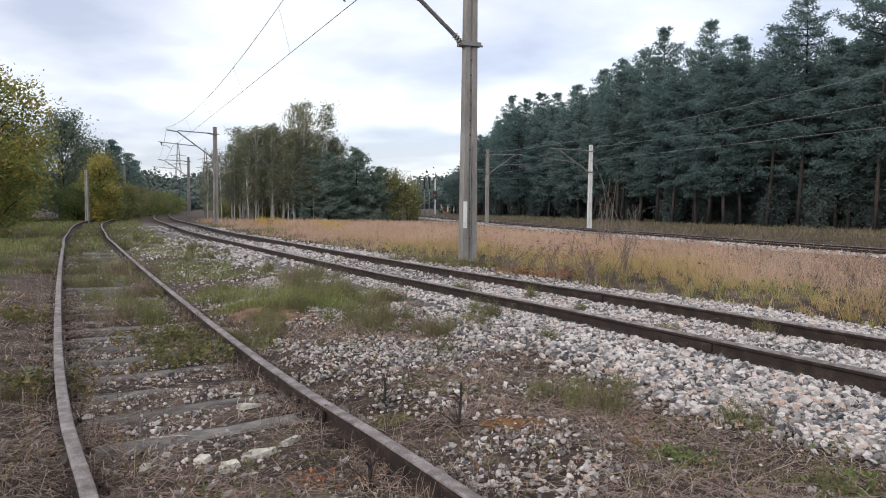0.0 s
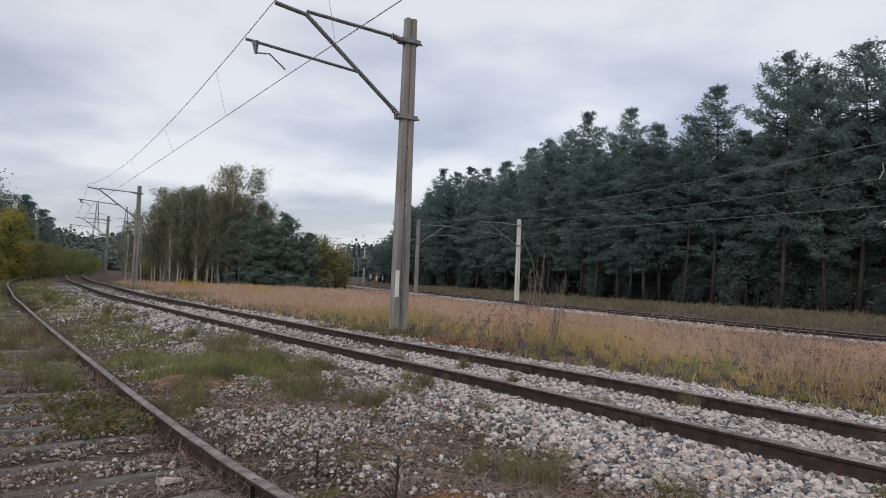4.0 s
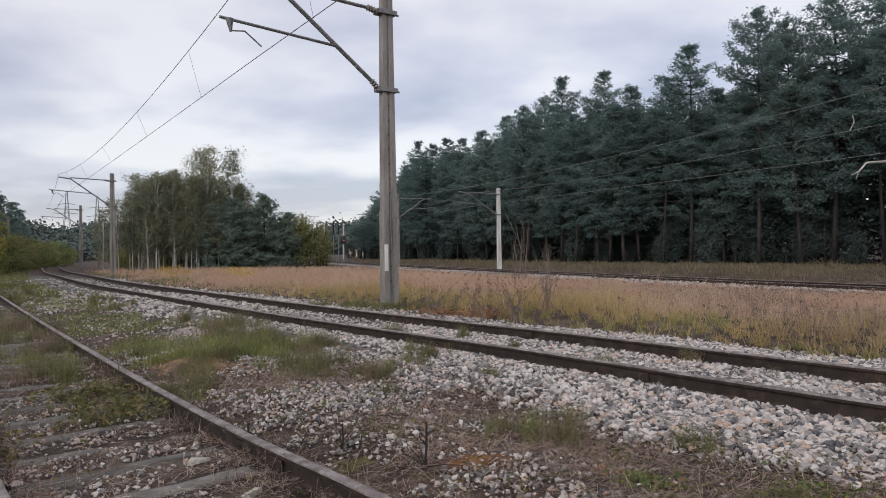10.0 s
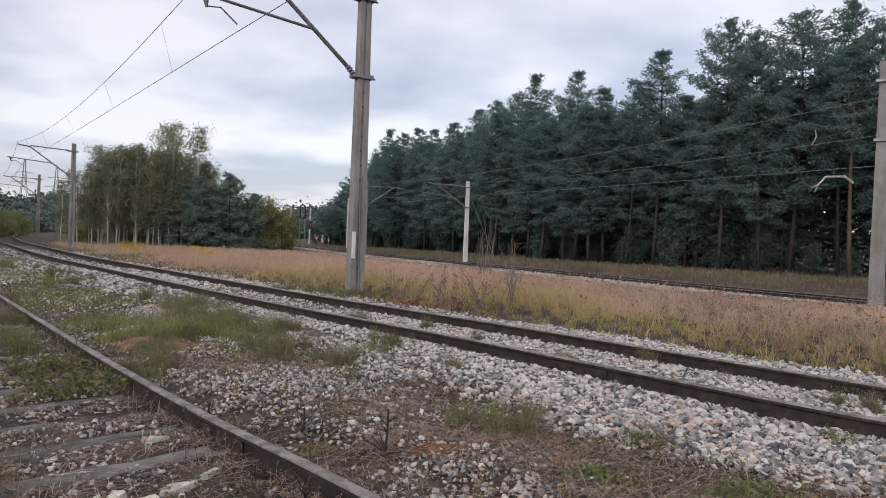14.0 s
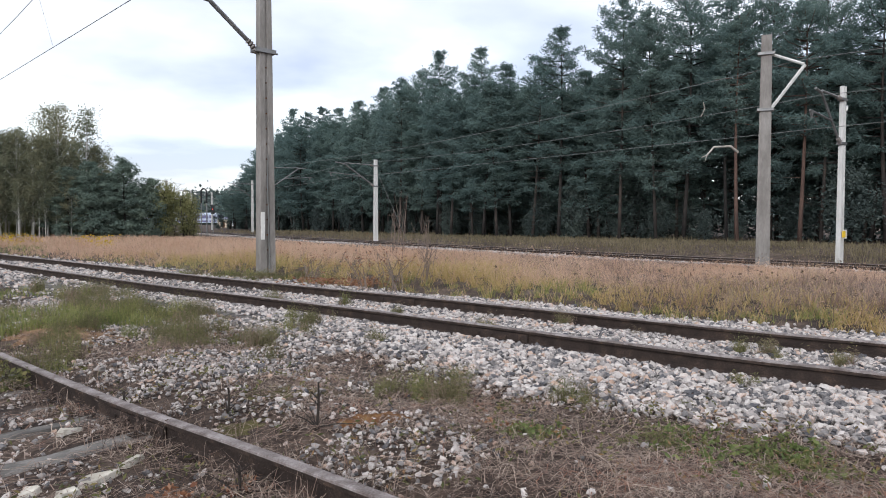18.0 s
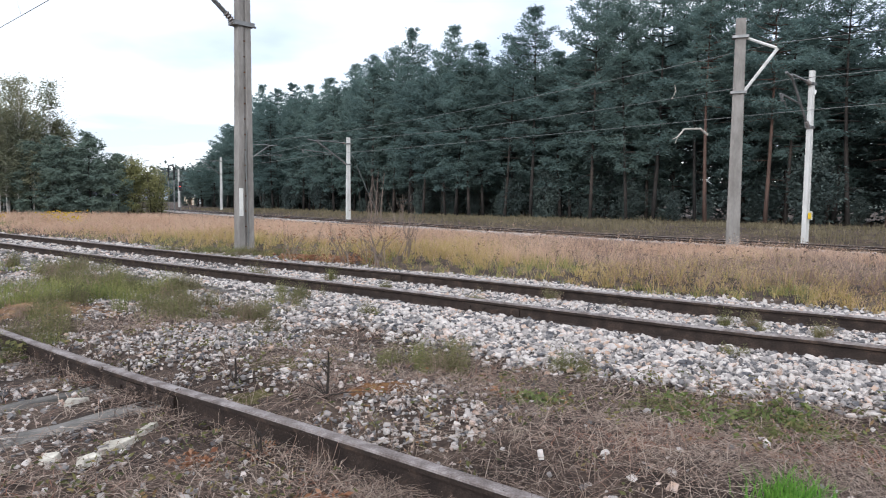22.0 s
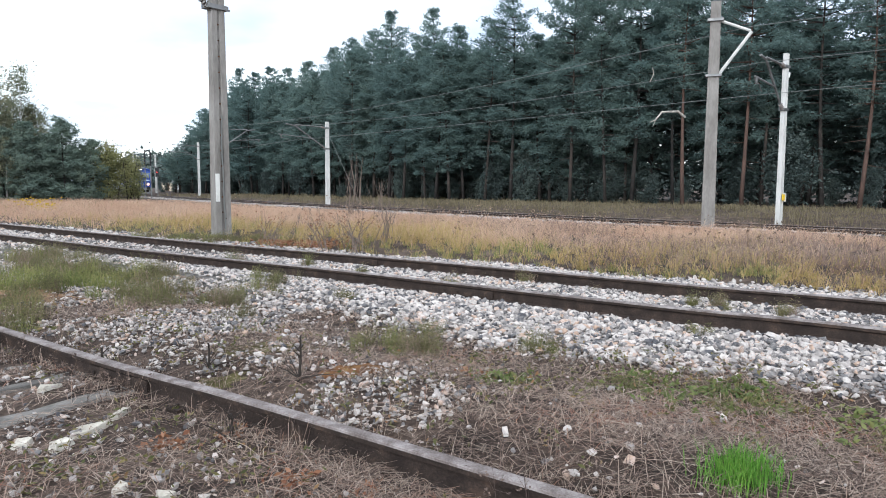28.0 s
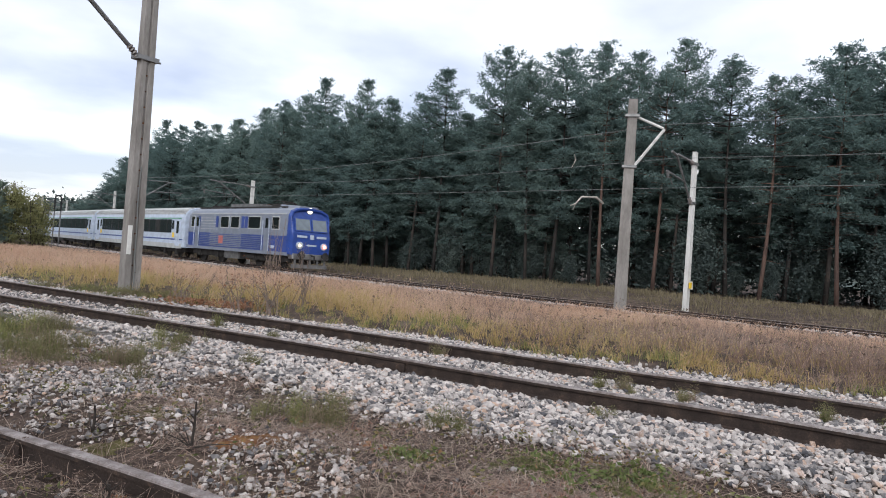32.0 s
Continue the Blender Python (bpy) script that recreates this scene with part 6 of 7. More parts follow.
def stump(x, y, h, seed):
    rng = np.random.default_rng(seed)
    t = empty("dead_sapling", "dark dead sapling stump standing among the straw", "twig", pose(x, y, float(ground_z(x, y)), 0, 4, 0), group="dead saplings")
    bm = tube([(0, 0, -0.05), (0.005, 0, h * 0.5), (-0.005, 0.004, h)], [0.011, 0.009, 0.006], 6)
    for k in range(5):
        z = h * rng.uniform(0.15, 0.9)
        a = rng.uniform(0, 6.28)
        tube([(0, 0, z), (0.05 * math.cos(a), 0.05 * math.sin(a), z + 0.05)], [0.005, 0.002], 4, bm)
    part("stem", bm, BLACK_STEM, t)
    for k in range(4):
        a, l = rng.uniform(0, 6.28), rng.uniform(0.12, 0.3)
        part("side_twig", tube([(0, 0, 0.02), (l * 0.5 * math.cos(a), l * 0.5 * math.sin(a), 0.07), (l * math.cos(a), l * math.sin(a), 0.1)], [0.005, 0.004, 0.002], 4), BLACK_STEM, t)


BLACK_STEM = plain("dark_dead_stem", (0.035, 0.028, 0.024), rough=0.9, vary=0.3)
for k, (x, y, h) in enumerate(((1.955, 5.74, 0.3), (1.34, 6.19, 0.2), (1.62, 4.95, 0.16), (0.6, 6.4, 0.2))):
    stump(x, y, h, 300 + k)
MOSS = material("rusty_moss", [(0.25, (0.07, 0.03, 0.015)), (0.5, (0.17, 0.08, 0.035)), (0.8, (0.28, 0.16, 0.06))], scale=14, rough=0.95, bump=0.8, bump_scale=60)
SANDY = material("orange_sandy_soil", [(0.25, (0.1, 0.058, 0.036)), (0.5, (0.22, 0.13, 0.072)), (0.8, (0.36, 0.24, 0.135))], scale=5, rough=0.95, bump=0.7, bump_scale=30, fine=0.6)
GREEN_MOSS = material("yellow_green_moss", [(0.25, (0.045, 0.042, 0.02)), (0.5, (0.095, 0.085, 0.033)), (0.8, (0.16, 0.14, 0.058))], scale=10, rough=0.95, bump=0.8, bump_scale=60)


def ground_patch(name, label, x, y, rx, ry, turn, mat, seed, lift=0.012):
    """A ragged low cushion over the ground."""
    rng = np.random.default_rng(seed)
    t = empty(name, label, "moss" if "moss" in label else "soil")
    c, s = math.cos(radians(turn)), math.sin(radians(turn))
    rings, m = 7, 36
    wob = 1 + 0.22 * np.sin(np.arange(m) * 1.9 + seed) + rng.normal(0, 0.12, m)
    v = []
    for k in range(rings):
        u = k / (rings - 1)
        for j in range(m):
            a = 2 * math.pi * j / m
            px, py = u * wob[j] * rx * math.cos(a), u * wob[j] * ry * math.sin(a)
            X, Y = x + px * c - py * s, y + px * s + py * c
            v.append((X, Y, float(ground_z(X, Y)) + lift * (1 - u ** 3) + 0.006 * rng.normal() * (u < 0.95) - 0.012 * (k == rings - 1)))
    f = [(k * m + j, k * m + (j + 1) % m, (k + 1) * m + (j + 1) % m, (k + 1) * m + j) for k in range(rings - 1) for j in range(m)]
    thing_np("cushion", v, f, mat, t, smooth=True)


ground_patch("moss_patch", "rusty brown cushion of dry moss", 2.29, 5.83, 0.26, 0.12, 20, MOSS, 1, 0.03)
ground_patch("moss_patch", "yellow green moss on the bare ground", 1.72, 6.55, 0.4, 0.2, 10, GREEN_MOSS, 2, 0.012)
ground_patch("moss_patch", "yellow green moss near the rail", 1.39, 5.94, 0.25, 0.14, 30, GREEN_MOSS, 3, 0.01)
ground_patch("sandy_patch", "orange sandy soil laid bare between the tracks", -1.25, 9.75, 1.05, 0.5, -42, SANDY, 4, 0.04)


# ---- far track bed ----
def far_bed():
    d, n = frame_of(TRACK3)
    cut = slice(0, 420)
    c, nn = TRACK3[cut], n[cut]
    prof = [(-2.6, -0.34), (-1.7, -0.265), (-0.4, -0.26), (0.4, -0.26), (1.7, -0.265), (2.4, -0.28), (3.4, -0.33)]
    rng = np.random.default_rng(12)
    v = np.zeros((len(c), len(prof), 3))
    for k, (a, z) in enumerate(prof):
        v[:, k, :2] = c + nn * (a + rng.normal(0, 0.08, (len(c), 1)))
        v[:, k, 2] = z + rng.normal(0, 0.012, len(c))
    q = np.arange(v.shape[0] * v.shape[1]).reshape(v.shape[:2])
    f = np.stack([q[:-1, :-1], q[1:, :-1], q[1:, 1:], q[:-1, 1:]], -1).reshape(-1, 4)
    bed = thing_np("far_ballast", v.reshape(-1, 3), f, FAR_BED)
    tagged(bed, "brownish stone bed under the far track", "ballast")
    m = 24000
    s = (rng.uniform(0, 1, m) ** 1.4 * 250).astype(int) + 20
    off = rng.uniform(-2.2, 3.4 + 2.6 * (TRACK3[s, 0] > 13), m)
    p = TRACK3[s] + n[s] * off[:, None] + d[s] * rng.uniform(-0.3, 0.3, m)[:, None]
    k = (np.abs(np.abs(off) - 0.75) > 0.12) & ((off > 1.3) | (rng.uniform(0, 1, m) < 0.25)) & (TINT(p[:, 0], p[:, 1], 2.5) + 0.3 * (p[:, 0] > 17) > 0.38)
    p = p[k]
    z = np.maximum(np.interp(off[k], [a for a, _ in prof], [b for _, b in prof]), np.where(off[k] > 3.3, ground_z(p[:, 0], p[:, 1]), -1))
    sv = stone_shapes(rng, len(p)) * rng.uniform(0.035, 0.075, (len(p), 1, 1)) + np.c_[p, z + 0.02][:, None]
    ob = thing_np("crushed_stone", sv.reshape(-1, 3), (np.arange(len(p))[:, None, None] * 12 + ICO_F[None]).reshape(-1, 3), STONE, bed)
    tagged(ob, "crushed stones", kind="stuff")


FAR_BED = material("brown_stone_bed", [(0.25, (0.07, 0.055, 0.047)), (0.5, (0.16, 0.13, 0.112)), (0.8, (0.3, 0.265, 0.24))], scale=5, rough=0.95, fine=0.9, bump=0.8, bump_scale=20, big=0.6)
far_bed()


# ---- the trains ----
BLUE = plain("train_blue", (0.026, 0.06, 0.25), rough=0.3, vary=0.12)
DEEP_BLUE = plain("deep_blue_band", (0.035, 0.065, 0.24), rough=0.4)
SILVER = plain("silver_grey_paint", (0.19, 0.212, 0.26), rough=0.4, vary=0.1)
COACH_WHITE = plain("coach_white", (0.44, 0.5, 0.6), rough=0.4, vary=0.12)
COACH_GREY = plain("coach_grey_roof", (0.4, 0.41, 0.41), rough=0.55, vary=0.12)
UNDER = plain("grimy_underframe", (0.028, 0.026, 0.025), rough=0.8, vary=0.4)
RED_PAINT = plain("red_emblem", (0.42, 0.14, 0.13), rough=0.4)
GREEN_BAND = plain("thin_green_band", (0.05, 0.3, 0.12), rough=0.4)
TRAIN_GLASS = plain("tinted_train_glass", (0.012, 0.016, 0.018), rough=0.08, vary=0.3, spec=0.6)
# base colour lightened to carry part of the sky's reflection
SCREEN_GLASS = plain("windscreen_sky_glass", (0.14, 0.17, 0.2), rough=0.06, spec=1.0, metal=0.4)


def glow(name, colour, power):
    m = bpy.data.materials.new(name)
    m.use_nodes = True
    b = m.node_tree.nodes["Principled BSDF"]
    b.inputs["Base Color"].default_value = (*colour, 1)
    b.inputs["Emission Color"].default_value = (*colour, 1)
    b.inputs["Emission Strength"].default_value = power
    return m


HEADLAMP = glow("lit_headlamp", (1.0, 0.86, 0.66), 3.5)
HEADLAMP_GLASS = plain("headlamp_glass", (0.5, 0.48, 0.44), rough=0.15)
TAIL_RED = glow("red_marker", (1.0, 0.25, 0.2), 0.6)


def shell(profile, stations, rake=0.0):
    """A body lofted along x: profile of (y, z); stations of (x, y scale, z shift at the top); its end leans back by the rake above the waist."""
    bm = bmesh.new()
    zt = max(z for _, z in profile)
    rings = []
    for x, sy, drop in stations:
        back = rake if len(rings) == len(stations) - 1 else rake * 0.4 if len(rings) == len(stations) - 2 else 0.0
        rings.append([bm.verts.new((x - back * max(0.0, z - 2.2), y * sy, z - drop * max(0.0, (z - 1.0) / (zt - 1.0)) ** 2)) for y, z in profile])
    n = len(profile)
    for a, b in zip(rings, rings[1:]):
        for k in range(n):
            bm.faces.new((a[k], a[(k + 1) % n], b[(k + 1) % n], b[k]))
    bm.faces.new(rings[0][::-1])
    bm.faces.new(rings[-1])
    bmesh.ops.recalc_face_normals(bm, faces=bm.faces)
    return bm


def bogie(x, parent, wheel_r=0.6, base=1.5):
    b = part("bogie_frame", box(x - base - 0.6, x + base + 0.6, -1.12, 1.12, 0.45, 0.95), UNDER, parent)
    for dx in (-base, base):
        for s in (-1, 1):
            part("wheel", tube([(x + dx, s * 0.72, wheel_r), (x + dx, s * 0.86, wheel_r)], wheel_r, 18), UNDER, b)
        for s in (-1, 1):
            part("axle_box", box(x + dx - 0.22, x + dx + 0.22, s * 1.16 - 0.08, s * 1.16 + 0.08, wheel_r - 0.2, wheel_r + 0.25), UNDER, b)
    return b


def locomotive():
    t = empty("locomotive", "blue and silver electric locomotive with lit headlamps", "locomotive")
    low = [(-1.5, 2.15), (-1.5, 1.6), (-1.48, 1.0), (1.48, 1.0), (1.5, 1.6), (1.5, 2.15)]
    high = [(1.5, 2.15), (1.5, 2.5), (1.47, 3.5), (1.32, 3.78), (0.92, 3.97), (0.0, 4.06), (-0.92, 3.97), (-1.32, 3.78), (-1.47, 3.5), (-1.5, 2.5), (-1.5, 2.15)]
    part("upper_body", shell(high, [(-7.75, 0.9, 0.4), (-7.35, 0.985, 0.1), (-6.9, 1.0, 0.0), (7.2, 1.0, 0.0)]), SILVER, t, "silver grey upper body")
    part("lower_body", shell(low, [(-7.75, 0.9, 0.0), (-7.35, 0.985, 0.0), (-6.9, 1.0, 0.0), (7.2, 1.0, 0.0)]), DEEP_BLUE, t, "blue lower body")
    part("nose", shell(low + high[1:-1], [(7.2, 1.004, -0.003), (7.4, 0.99, 0.06), (7.6, 0.95, 0.16), (7.74, 0.9, 0.28)], 0.28), BLUE, t, "blue driver's cab front")
    for s in (-1, 1):
        part("sill", box(-7.6, 7.3, s * 1.46 - 0.05, s * 1.46 + 0.05, 0.9, 1.12), SILVER, t)
        part("waist_rail", box(-7.2, 6.9, s * 1.505 - 0.012, s * 1.505 + 0.012, 2.13, 2.2), SILVER, t)
        part("gutter", box(-7.0, 6.9, s * 1.45 - 0.04, s * 1.45 + 0.04, 3.5, 3.56), COACH_GREY, t)
        part("silver_panel", box(-3.6, 1.2, s * 1.506 - 0.006, s * 1.506 + 0.006, 1.2, 2.12), SILVER, t, "silver panel of the side")
        for k in range(7):
            z = 1.24 + 0.125 * k
            part("rib", box(-6.1, 4.1, s * 1.516 - 0.012, s * 1.516 + 0.012, z, z + 0.03), SILVER, t)
            part("dark_groove", box(-3.55, 1.15, s * 1.512 - 0.004, s * 1.512 + 0.004, z + 0.035, z + 0.075), DEEP_BLUE, t)
        for k in range(5):
            part("upper_rib", box(-5.2, -2.4, s * 1.5 - 0.01, s * 1.5 + 0.01, 2.4 + 0.2 * k, 2.43 + 0.2 * k), COACH_GREY, t)
        part("emblem", box(-2.1, -1.45, s * 1.53 - 0.006, s * 1.53 + 0.006, 1.4, 1.95), RED_PAINT, t, "red emblem")
        for x0, x1 in ((-6.85, -6.3), (-1.9, -0.75), (-0.35, 0.8), (2.2, 3.75), (5.35, 6.15)):
            w = part("window_frame", box(x0 - 0.07, x1 + 0.07, s * 1.49 - 0.03, s * 1.49 + 0.03, 2.5, 3.38), COACH_GREY, t)
            part("pane", box(x0, x1, s * 1.517 - 0.012, s * 1.517 + 0.012, 2.57, 3.31), TRAIN_GLASS, w)
        for x0 in (-5.75, -2.75, 1.15, 1.65):
            part("vent_grille", box(x0, x0 + 0.36, s * 1.505 - 0.012, s * 1.505 + 0.012, 2.55, 3.35), DEEP_BLUE, t)
        for x in (-6.15, 4.3):
            d = part("cab_door", box(x, x + 0.66, s * 1.505 - 0.012, s * 1.505 + 0.012, 1.12, 3.4), SILVER, t)
            part("door_pane", box(x + 0.16, x + 0.5, s * 1.52 - 0.004, s * 1.52 + 0.004, 2.6, 3.25), TRAIN_GLASS, d)
            for e in (-0.1, 0.76):
                part("handrail", tube([(x + e, s * 1.57, 1.1), (x + e, s * 1.57, 3.1)], 0.025, 5), COACH_WHITE, d)
        part("white_lettering_bar", box(5.2, 5.75, s * 1.51 - 0.006, s * 1.51 + 0.006, 1.3, 1.5), COACH_WHITE, t)
    for s in (-1, 1):
        frame_ob = part("windscreen_frame", box(-0.015, 0.015, -0.6, 0.6, -0.44, 0.44), BLUE, t)
        frame_ob.matrix_basis = pose(7.555, s * 0.62, 2.92, 0, -15.6, 0)
        part("windscreen", box(0.016, 0.03, -0.52, 0.52, -0.37, 0.37), SCREEN_GLASS, frame_ob, "windscreen with glass paled in colour for the reflected sky")
        lamp = part("headlamp_ring", tube([(7.6, s * 0.9, 1.6), (7.82, s * 0.9, 1.6)], 0.23, 16), COACH_WHITE, t)
        part("headlamp", tube([(7.82, s * 0.9, 1.6), (7.84, s * 0.9, 1.6)], 0.17, 16), HEADLAMP_GLASS if s < 0 else TAIL_RED, lamp, "lit lamp")
        part("lamp_core", tube([(7.84, s * 0.9, 1.6), (7.85, s * 0.9, 1.6)], 0.09, 12), HEADLAMP, lamp)
        part("white_lettering_bar", box(7.735, 7.752, s * 0.72 - 0.36, s * 0.72 + 0.36, 2.1, 2.24), COACH_WHITE, t)
        part("buffer", tube([(7.6, s * 0.88, 1.0), (8.05, s * 0.88, 1.0), (8.06, s * 0.88, 1.0)], [0.12, 0.12, 0.26], 12), UNDER, t)
    part("emblem", box(7.735, 7.755, -0.13, 0.13, 2.02, 2.3), COACH_WHITE, t)
    part("marking_bar", box(7.735, 7.755, -0.35, 0.35, 1.58, 1.68), COACH_WHITE, t)
    part("top_lamp", tube([(6.9, 0, 3.86), (7.28, 0, 3.86)], 0.26, 14), SILVER, t)
    part("top_lens", tube([(7.28, 0, 3.86), (7.3, 0, 3.86)], 0.19, 14), HEADLAMP, t, "lit top lamp")
    part("cab_visor", shell([(-1.0, 3.96), (1.0, 3.96), (0.85, 4.22), (-0.85, 4.22)], [(5.2, 1, 0), (7.2, 0.75, 0.1)]), SILVER, t)
    part("roof_band", box(-6.8, 6.0, -0.95, 0.95, 3.9, 4.08), UNDER, t)
    for k in range(7):
        part("roof_insulator", tube([(-3.6 + 1.2 * k, 0.5, 4.08), (-3.6 + 1.2 * k, 0.5, 4.4)], 0.07, 6), RUST, t)
    part("roof_cable", tube([(-4.2, 0.5, 4.42), (0, 0.5, 4.38), (4.4, 0.5, 4.42)], 0.03, 5), UNDER, t)
    part("roof_hatch", box(-2.2, 2.0, -0.7, 0.7, 4.0, 4.3), STEEL, t)
    part("front_skirt", box(7.2, 7.78, -1.35, 1.35, 0.72, 1.08), STEEL, t, bevel=0.04)
    for y in (-1.1, -0.55, 0.0, 0.55, 1.1):
        part("step_bar", box(7.62, 7.72, y - 0.05, y + 0.05, 0.2, 0.75), STEEL, t)
    part("snow_plough", box(7.5, 7.74, -1.25, 1.25, 0.18, 0.4), STEEL, t)
    part("coupling", tube([(7.8, 0, 1.0), (8.15, 0, 0.95), (8.15, 0, 0.55)], 0.05, 6), UNDER, t)
    part("underframe", box(-7.1, 7.2, -1.15, 1.15, 0.5, 1.0), UNDER, t, "grimy black underframe")
    part("battery_box", box(-1.5, 0.6, -1.3, 1.3, 0.4, 1.0), STEEL, t)
    part("air_tank", tube([(1.6, -1.1, 0.65), (2.9, -1.1, 0.65)], 0.22, 10), UNDER, t)
    for x in (-4.3, 4.3):
        bogie(x, t)
    for x, up in ((-4.6, 1.35), (4.3, 0.2)):
        p = part("pantograph_base", box(x - 0.8, x + 0.8, -0.6, 0.6, 4.12, 4.22), UNDER, t)
        for y in (-0.5, 0.5):
            part("lower_arm", tube([(x - 0.7, y, 4.22), (x + 0.7, y * 0.8, 4.22 + up * 0.5)], 0.035, 5), UNDER, p)
            part("upper_arm", tube([(x + 0.7, y * 0.8, 4.22 + up * 0.5), (x - 0.1, y * 0.5, 4.25 + up)], 0.03, 5), UNDER, p)
        part("collector_head", tube([(x - 0.1, -0.9, 4.19 + up), (x - 0.1, -0.6, 4.29 + up), (x - 0.1, 0.6, 4.29 + up), (x - 0.1, 0.9, 4.19 + up)], 0.04, 5), UNDER, p)
    return t


def coach():
    t = empty("passenger_coach", "white passenger coach with a dark window band and blue stripe", "railway coach", group="coaches of the express")
    prof = [(-1.42, 0.85), (1.42, 0.85), (1.43, 3.25), (1.36, 3.6), (1.1, 3.92), (0.6, 4.1), (0, 4.15), (-0.6, 4.1), (-1.1, 3.92), (-1.36, 3.6), (-1.43, 3.25)]
    part("body", shell(prof, [(-12.1, 0.96, 0.05), (-11.8, 1, 0), (11.8, 1, 0), (12.1, 0.96, 0.05)]), COACH_WHITE, t)
    part("roof", shell([(1.385, 3.5), (1.38, 3.6), (1.12, 3.935), (0.61, 4.115), (0, 4.165), (-0.61, 4.115), (-1.12, 3.935), (-1.38, 3.6), (-1.385, 3.5)], [(-11.95, 1, 0), (11.95, 1, 0)]), COACH_GREY, t, "pale grey ribbed roof")
    for s in (-1, 1):
        b = part("window_band", box(-9.4, 9.4, s * 1.432 - 0.008, s * 1.432 + 0.008, 1.98, 3.08), TRAIN_GLASS, t, "dark tinted window band")
        for k in range(9):
            x = -8.4 + 2.1 * k
            part("window_divider", box(x - 0.06, x + 0.06, s * 1.443 - 0.004, s * 1.443 + 0.004, 2.0, 3.06), UNDER, b)
        for k in range(3):
            z = 3.62 + 0.11 * k
            part("roof_rib", box(-11.9, 11.9, s * (1.375 - 0.09 * k) - 0.015, s * (1.375 - 0.09 * k) + 0.015, z, z + 0.025), STEEL, t)
        part("green_stripe", box(-11.4, 11.4, s * 1.434 - 0.006, s * 1.434 + 0.006, 3.14, 3.2), GREEN_BAND, t, "thin green stripe")
        part("blue_stripe", box(-11.8, 11.8, s * 1.434 - 0.006, s * 1.434 + 0.006, 1.42, 1.52), DEEP_BLUE, t, "thin blue stripe")
        part("grey_sill", box(-11.6, 11.6, s * 1.4 - 0.04, s * 1.4 + 0.04, 0.75, 1.12), COACH_GREY, t)
        for x in (-11.2, 10.3):
            d = part("door", box(x, x + 0.9, s * 1.44 - 0.012, s * 1.44 + 0.012, 0.95, 3.1), COACH_WHITE, t)
            part("door_pane", box(x + 0.2, x + 0.7, s * 1.455 - 0.006, s * 1.455 + 0.006, 1.95, 2.95), TRAIN_GLASS, d)
        for x in (-9.9, 9.65):
            part("yellow_square", box(x, x + 0.42, s * 1.45 - 0.006, s * 1.45 + 0.006, 1.62, 2.02), YELLOW, t, "yellow class square")
            part("small_pane", box(x - 0.1, x + 0.3, s * 1.45 - 0.006, s * 1.45 + 0.006, 2.3, 3.0), TRAIN_GLASS, t)
    for x in (-12.15, 12.15):
        part("gangway", box(x - 0.22, x + 0.22, -0.55, 0.55, 1.0, 3.3), UNDER, t)
    part("underframe", box(-11.6, 11.6, -1.1, 1.1, 0.5, 0.86), UNDER, t, "grimy underframe")
    part("equipment_box", box(-5.5, -2.5, -1.25, 1.25, 0.35, 0.85), UNDER, t)
    part("battery_box", box(0.5, 3.2, -1.25, 1.25, 0.4, 0.85), UNDER, t)
    part("tank", tube([(4.2, -0.9, 0.55), (6.2, -0.9, 0.55)], 0.25, 10), UNDER, t)
    for x in (-8.9, 8.9):
        bogie(x, t, 0.46, 1.25)
    return t


loco = locomotive()
coaches = [coach()]
for _ in range(3):
    coaches.append(copy_thing(coaches[0], Matrix()))

# a distant train crossing behind the signals
FAR_LABEL = "distant pale coach with purple grey windows crossing behind the signals"
VIOLET = plain("violet_grey_windows", (0.16, 0.15, 0.27), rough=0.3)


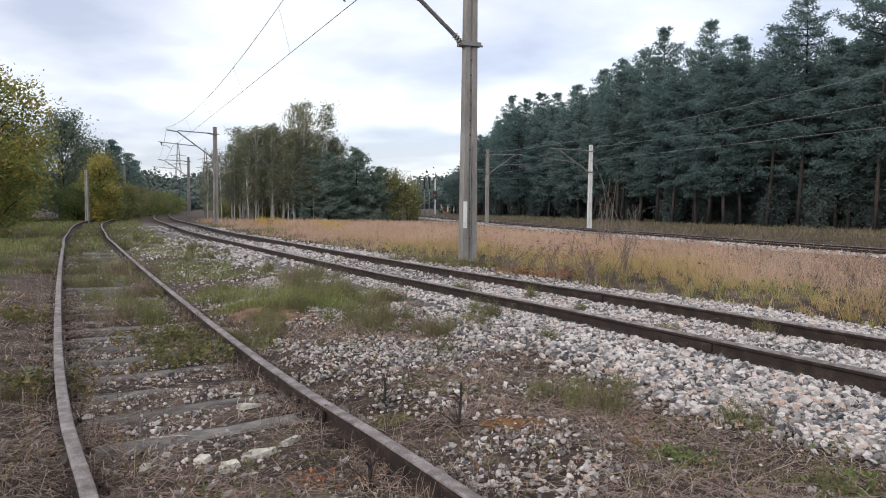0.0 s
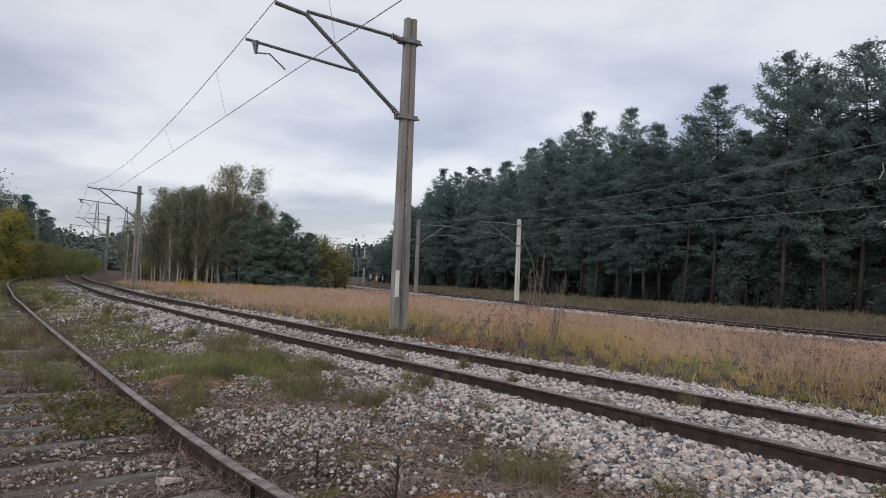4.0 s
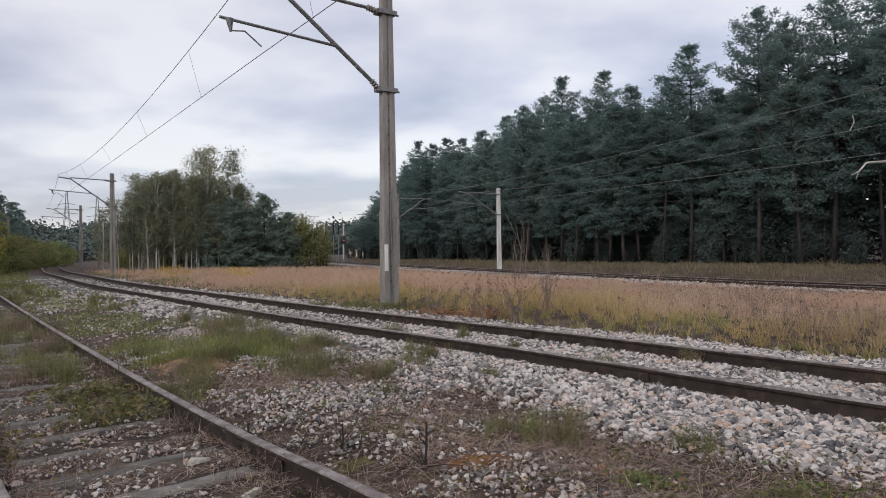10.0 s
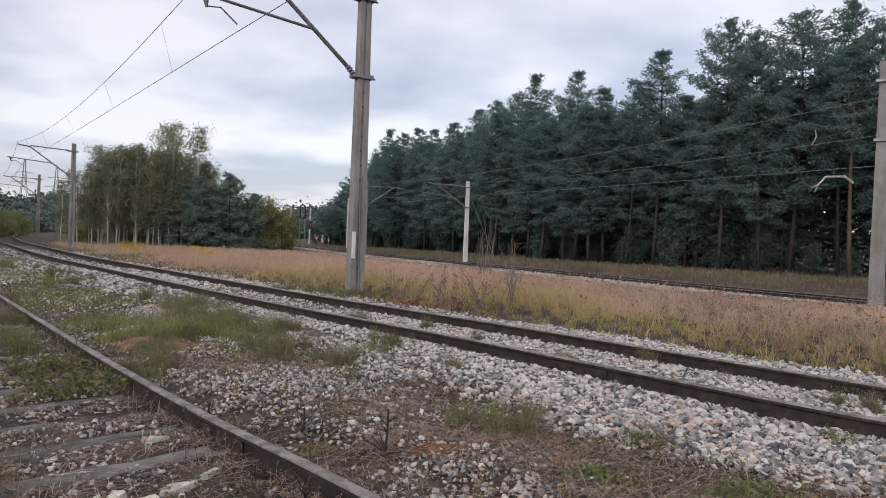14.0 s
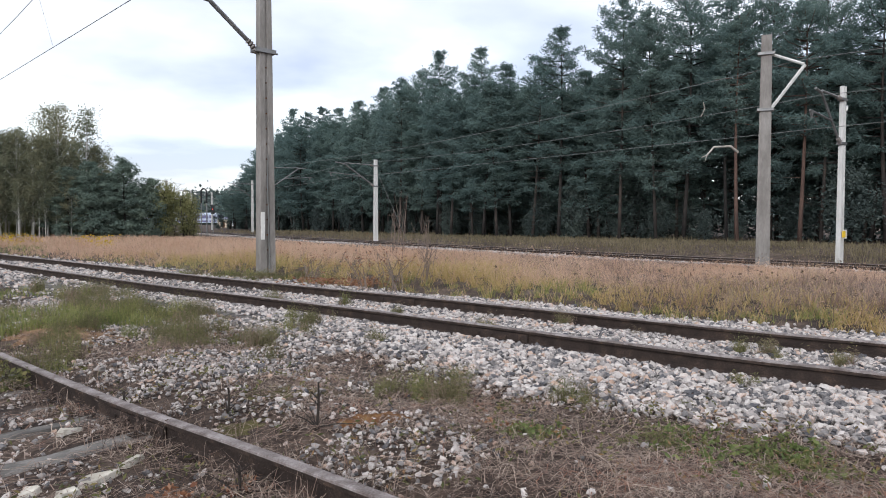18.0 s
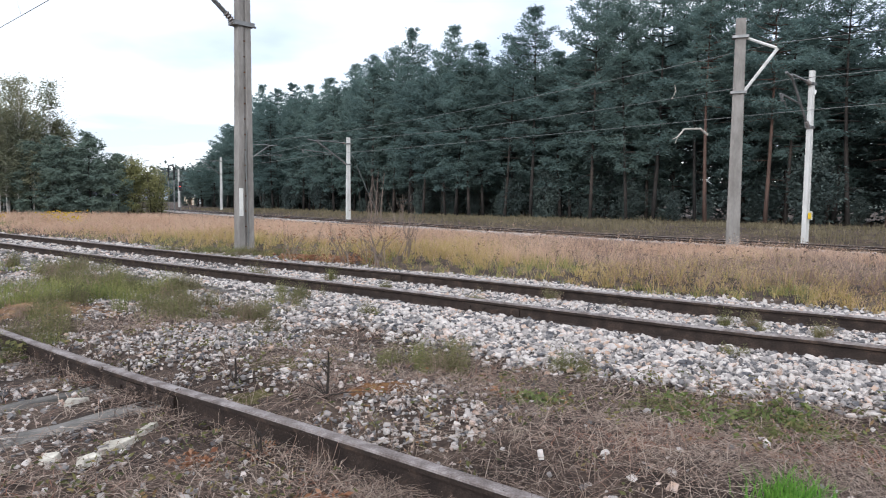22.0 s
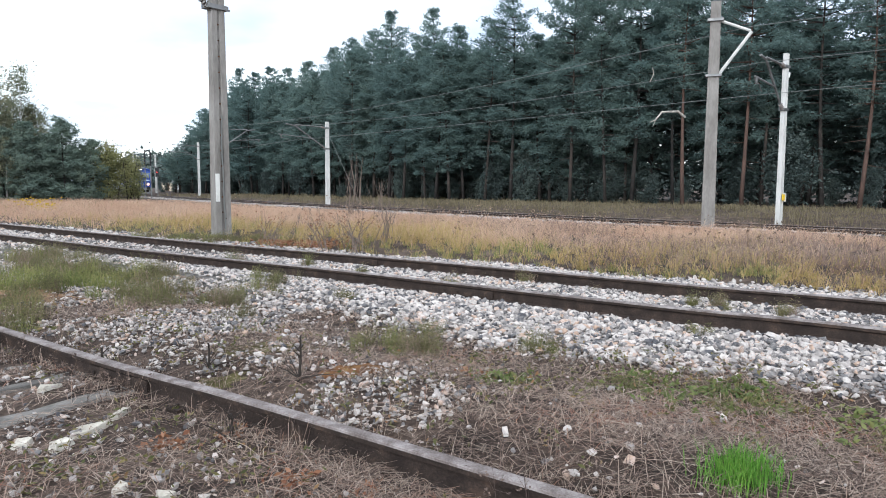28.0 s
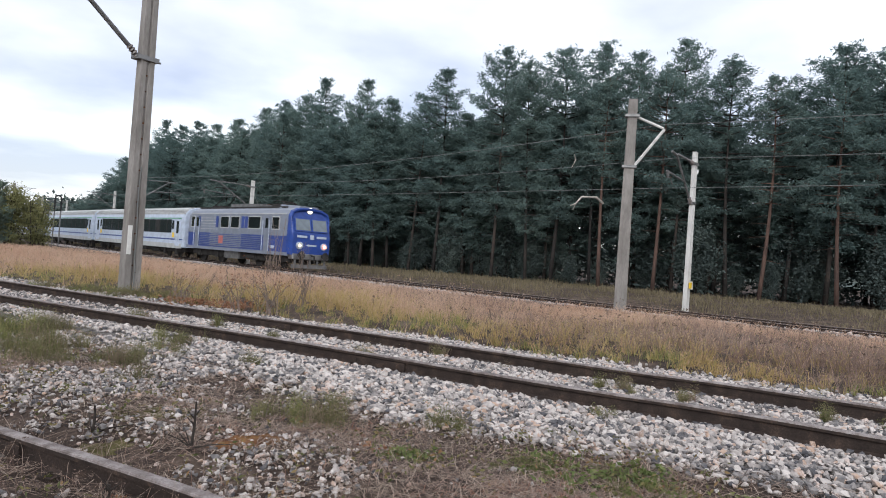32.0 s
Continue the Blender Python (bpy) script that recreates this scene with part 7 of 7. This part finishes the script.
def far_coach():
    t = empty("distant_coach", FAR_LABEL, "railway coach", group="distant train")
    prof = [(-1.4, 0.7), (1.4, 0.7), (1.42, 3.1), (1.1, 3.5), (0, 3.7), (-1.1, 3.5), (-1.42, 3.1)]
    part("body", shell(prof, [(-12.2, 1, 0), (12.2, 1, 0)]), COACH_WHITE, t)
    for z0, z1 in ((0.95, 1.4), (2.0, 2.9)):
        for s in (-1, 1):
            b = part("window_band", box(-11.2, 11.2, s * 1.43 - 0.008, s * 1.43 + 0.008, z0, z1), VIOLET, t)
            for k in range(10):
                x = -10 + 2.2 * k
                part("divider", box(x - 0.15, x + 0.15, s * 1.445 - 0.005, s * 1.445 + 0.005, z0, z1), COACH_WHITE, b)
    for x in (-8.8, 8.8):
        bogie(x, t, 0.46, 1.25)
    return t


far_coaches = [far_coach()]
far_coaches.append(copy_thing(far_coaches[0], Matrix()))


def motions():
    track = np.array(TRACK3)
    s_of = np.arange(len(track)) * 0.5
    zero = float(s_of[np.hypot(track[:, 0] - 7.2, track[:, 1] - 45.2).argmin()]) - 0.3

    def spot(s):
        return Vector((float(np.interp(s, s_of, track[:, 0])), float(np.interp(s, s_of, track[:, 1])), H3))

    def ride(thing, back, half):
        rows = []
        for k in range(65):
            t = k * 0.5
            s = zero + 17.85 * (32.0 - t) + back
            a, b = spot(s - half), spot(s + half)
            d = a - b
            rows.append((t, Matrix.Translation((a + b) / 2) @ pose(0, 0, 0, 0, 0, math.degrees(math.atan2(d.y, d.x)))))
        walk(thing, rows)

    ride(loco, 8.0, 4.3)
    for k, c in enumerate(coaches):
        ride(c, 16.1 + 12.4 + 24.7 * k, 8.9)
    base, right = Vector((-43.5, 211.5, 0.45)), Vector((0.977, 0.213, 0))
    turn = math.degrees(math.atan2(0.213, 0.977))
    for k, c in enumerate(far_coaches):
        rows = []
        for t, tail in ((0, 230), (12, 110), (16, 61), (18, 33), (19, 19.5), (20, 9.0), (21, 3.2), (22, -0.6), (23, -3.8), (24, -9), (26, -24), (32, -70)):
            rows.append((t, Matrix.Translation(base + right * (tail - 12.3 - 24.8 * k)) @ pose(0, 0, 0, 0, 0, turn)))
        walk(c, rows)


motions()
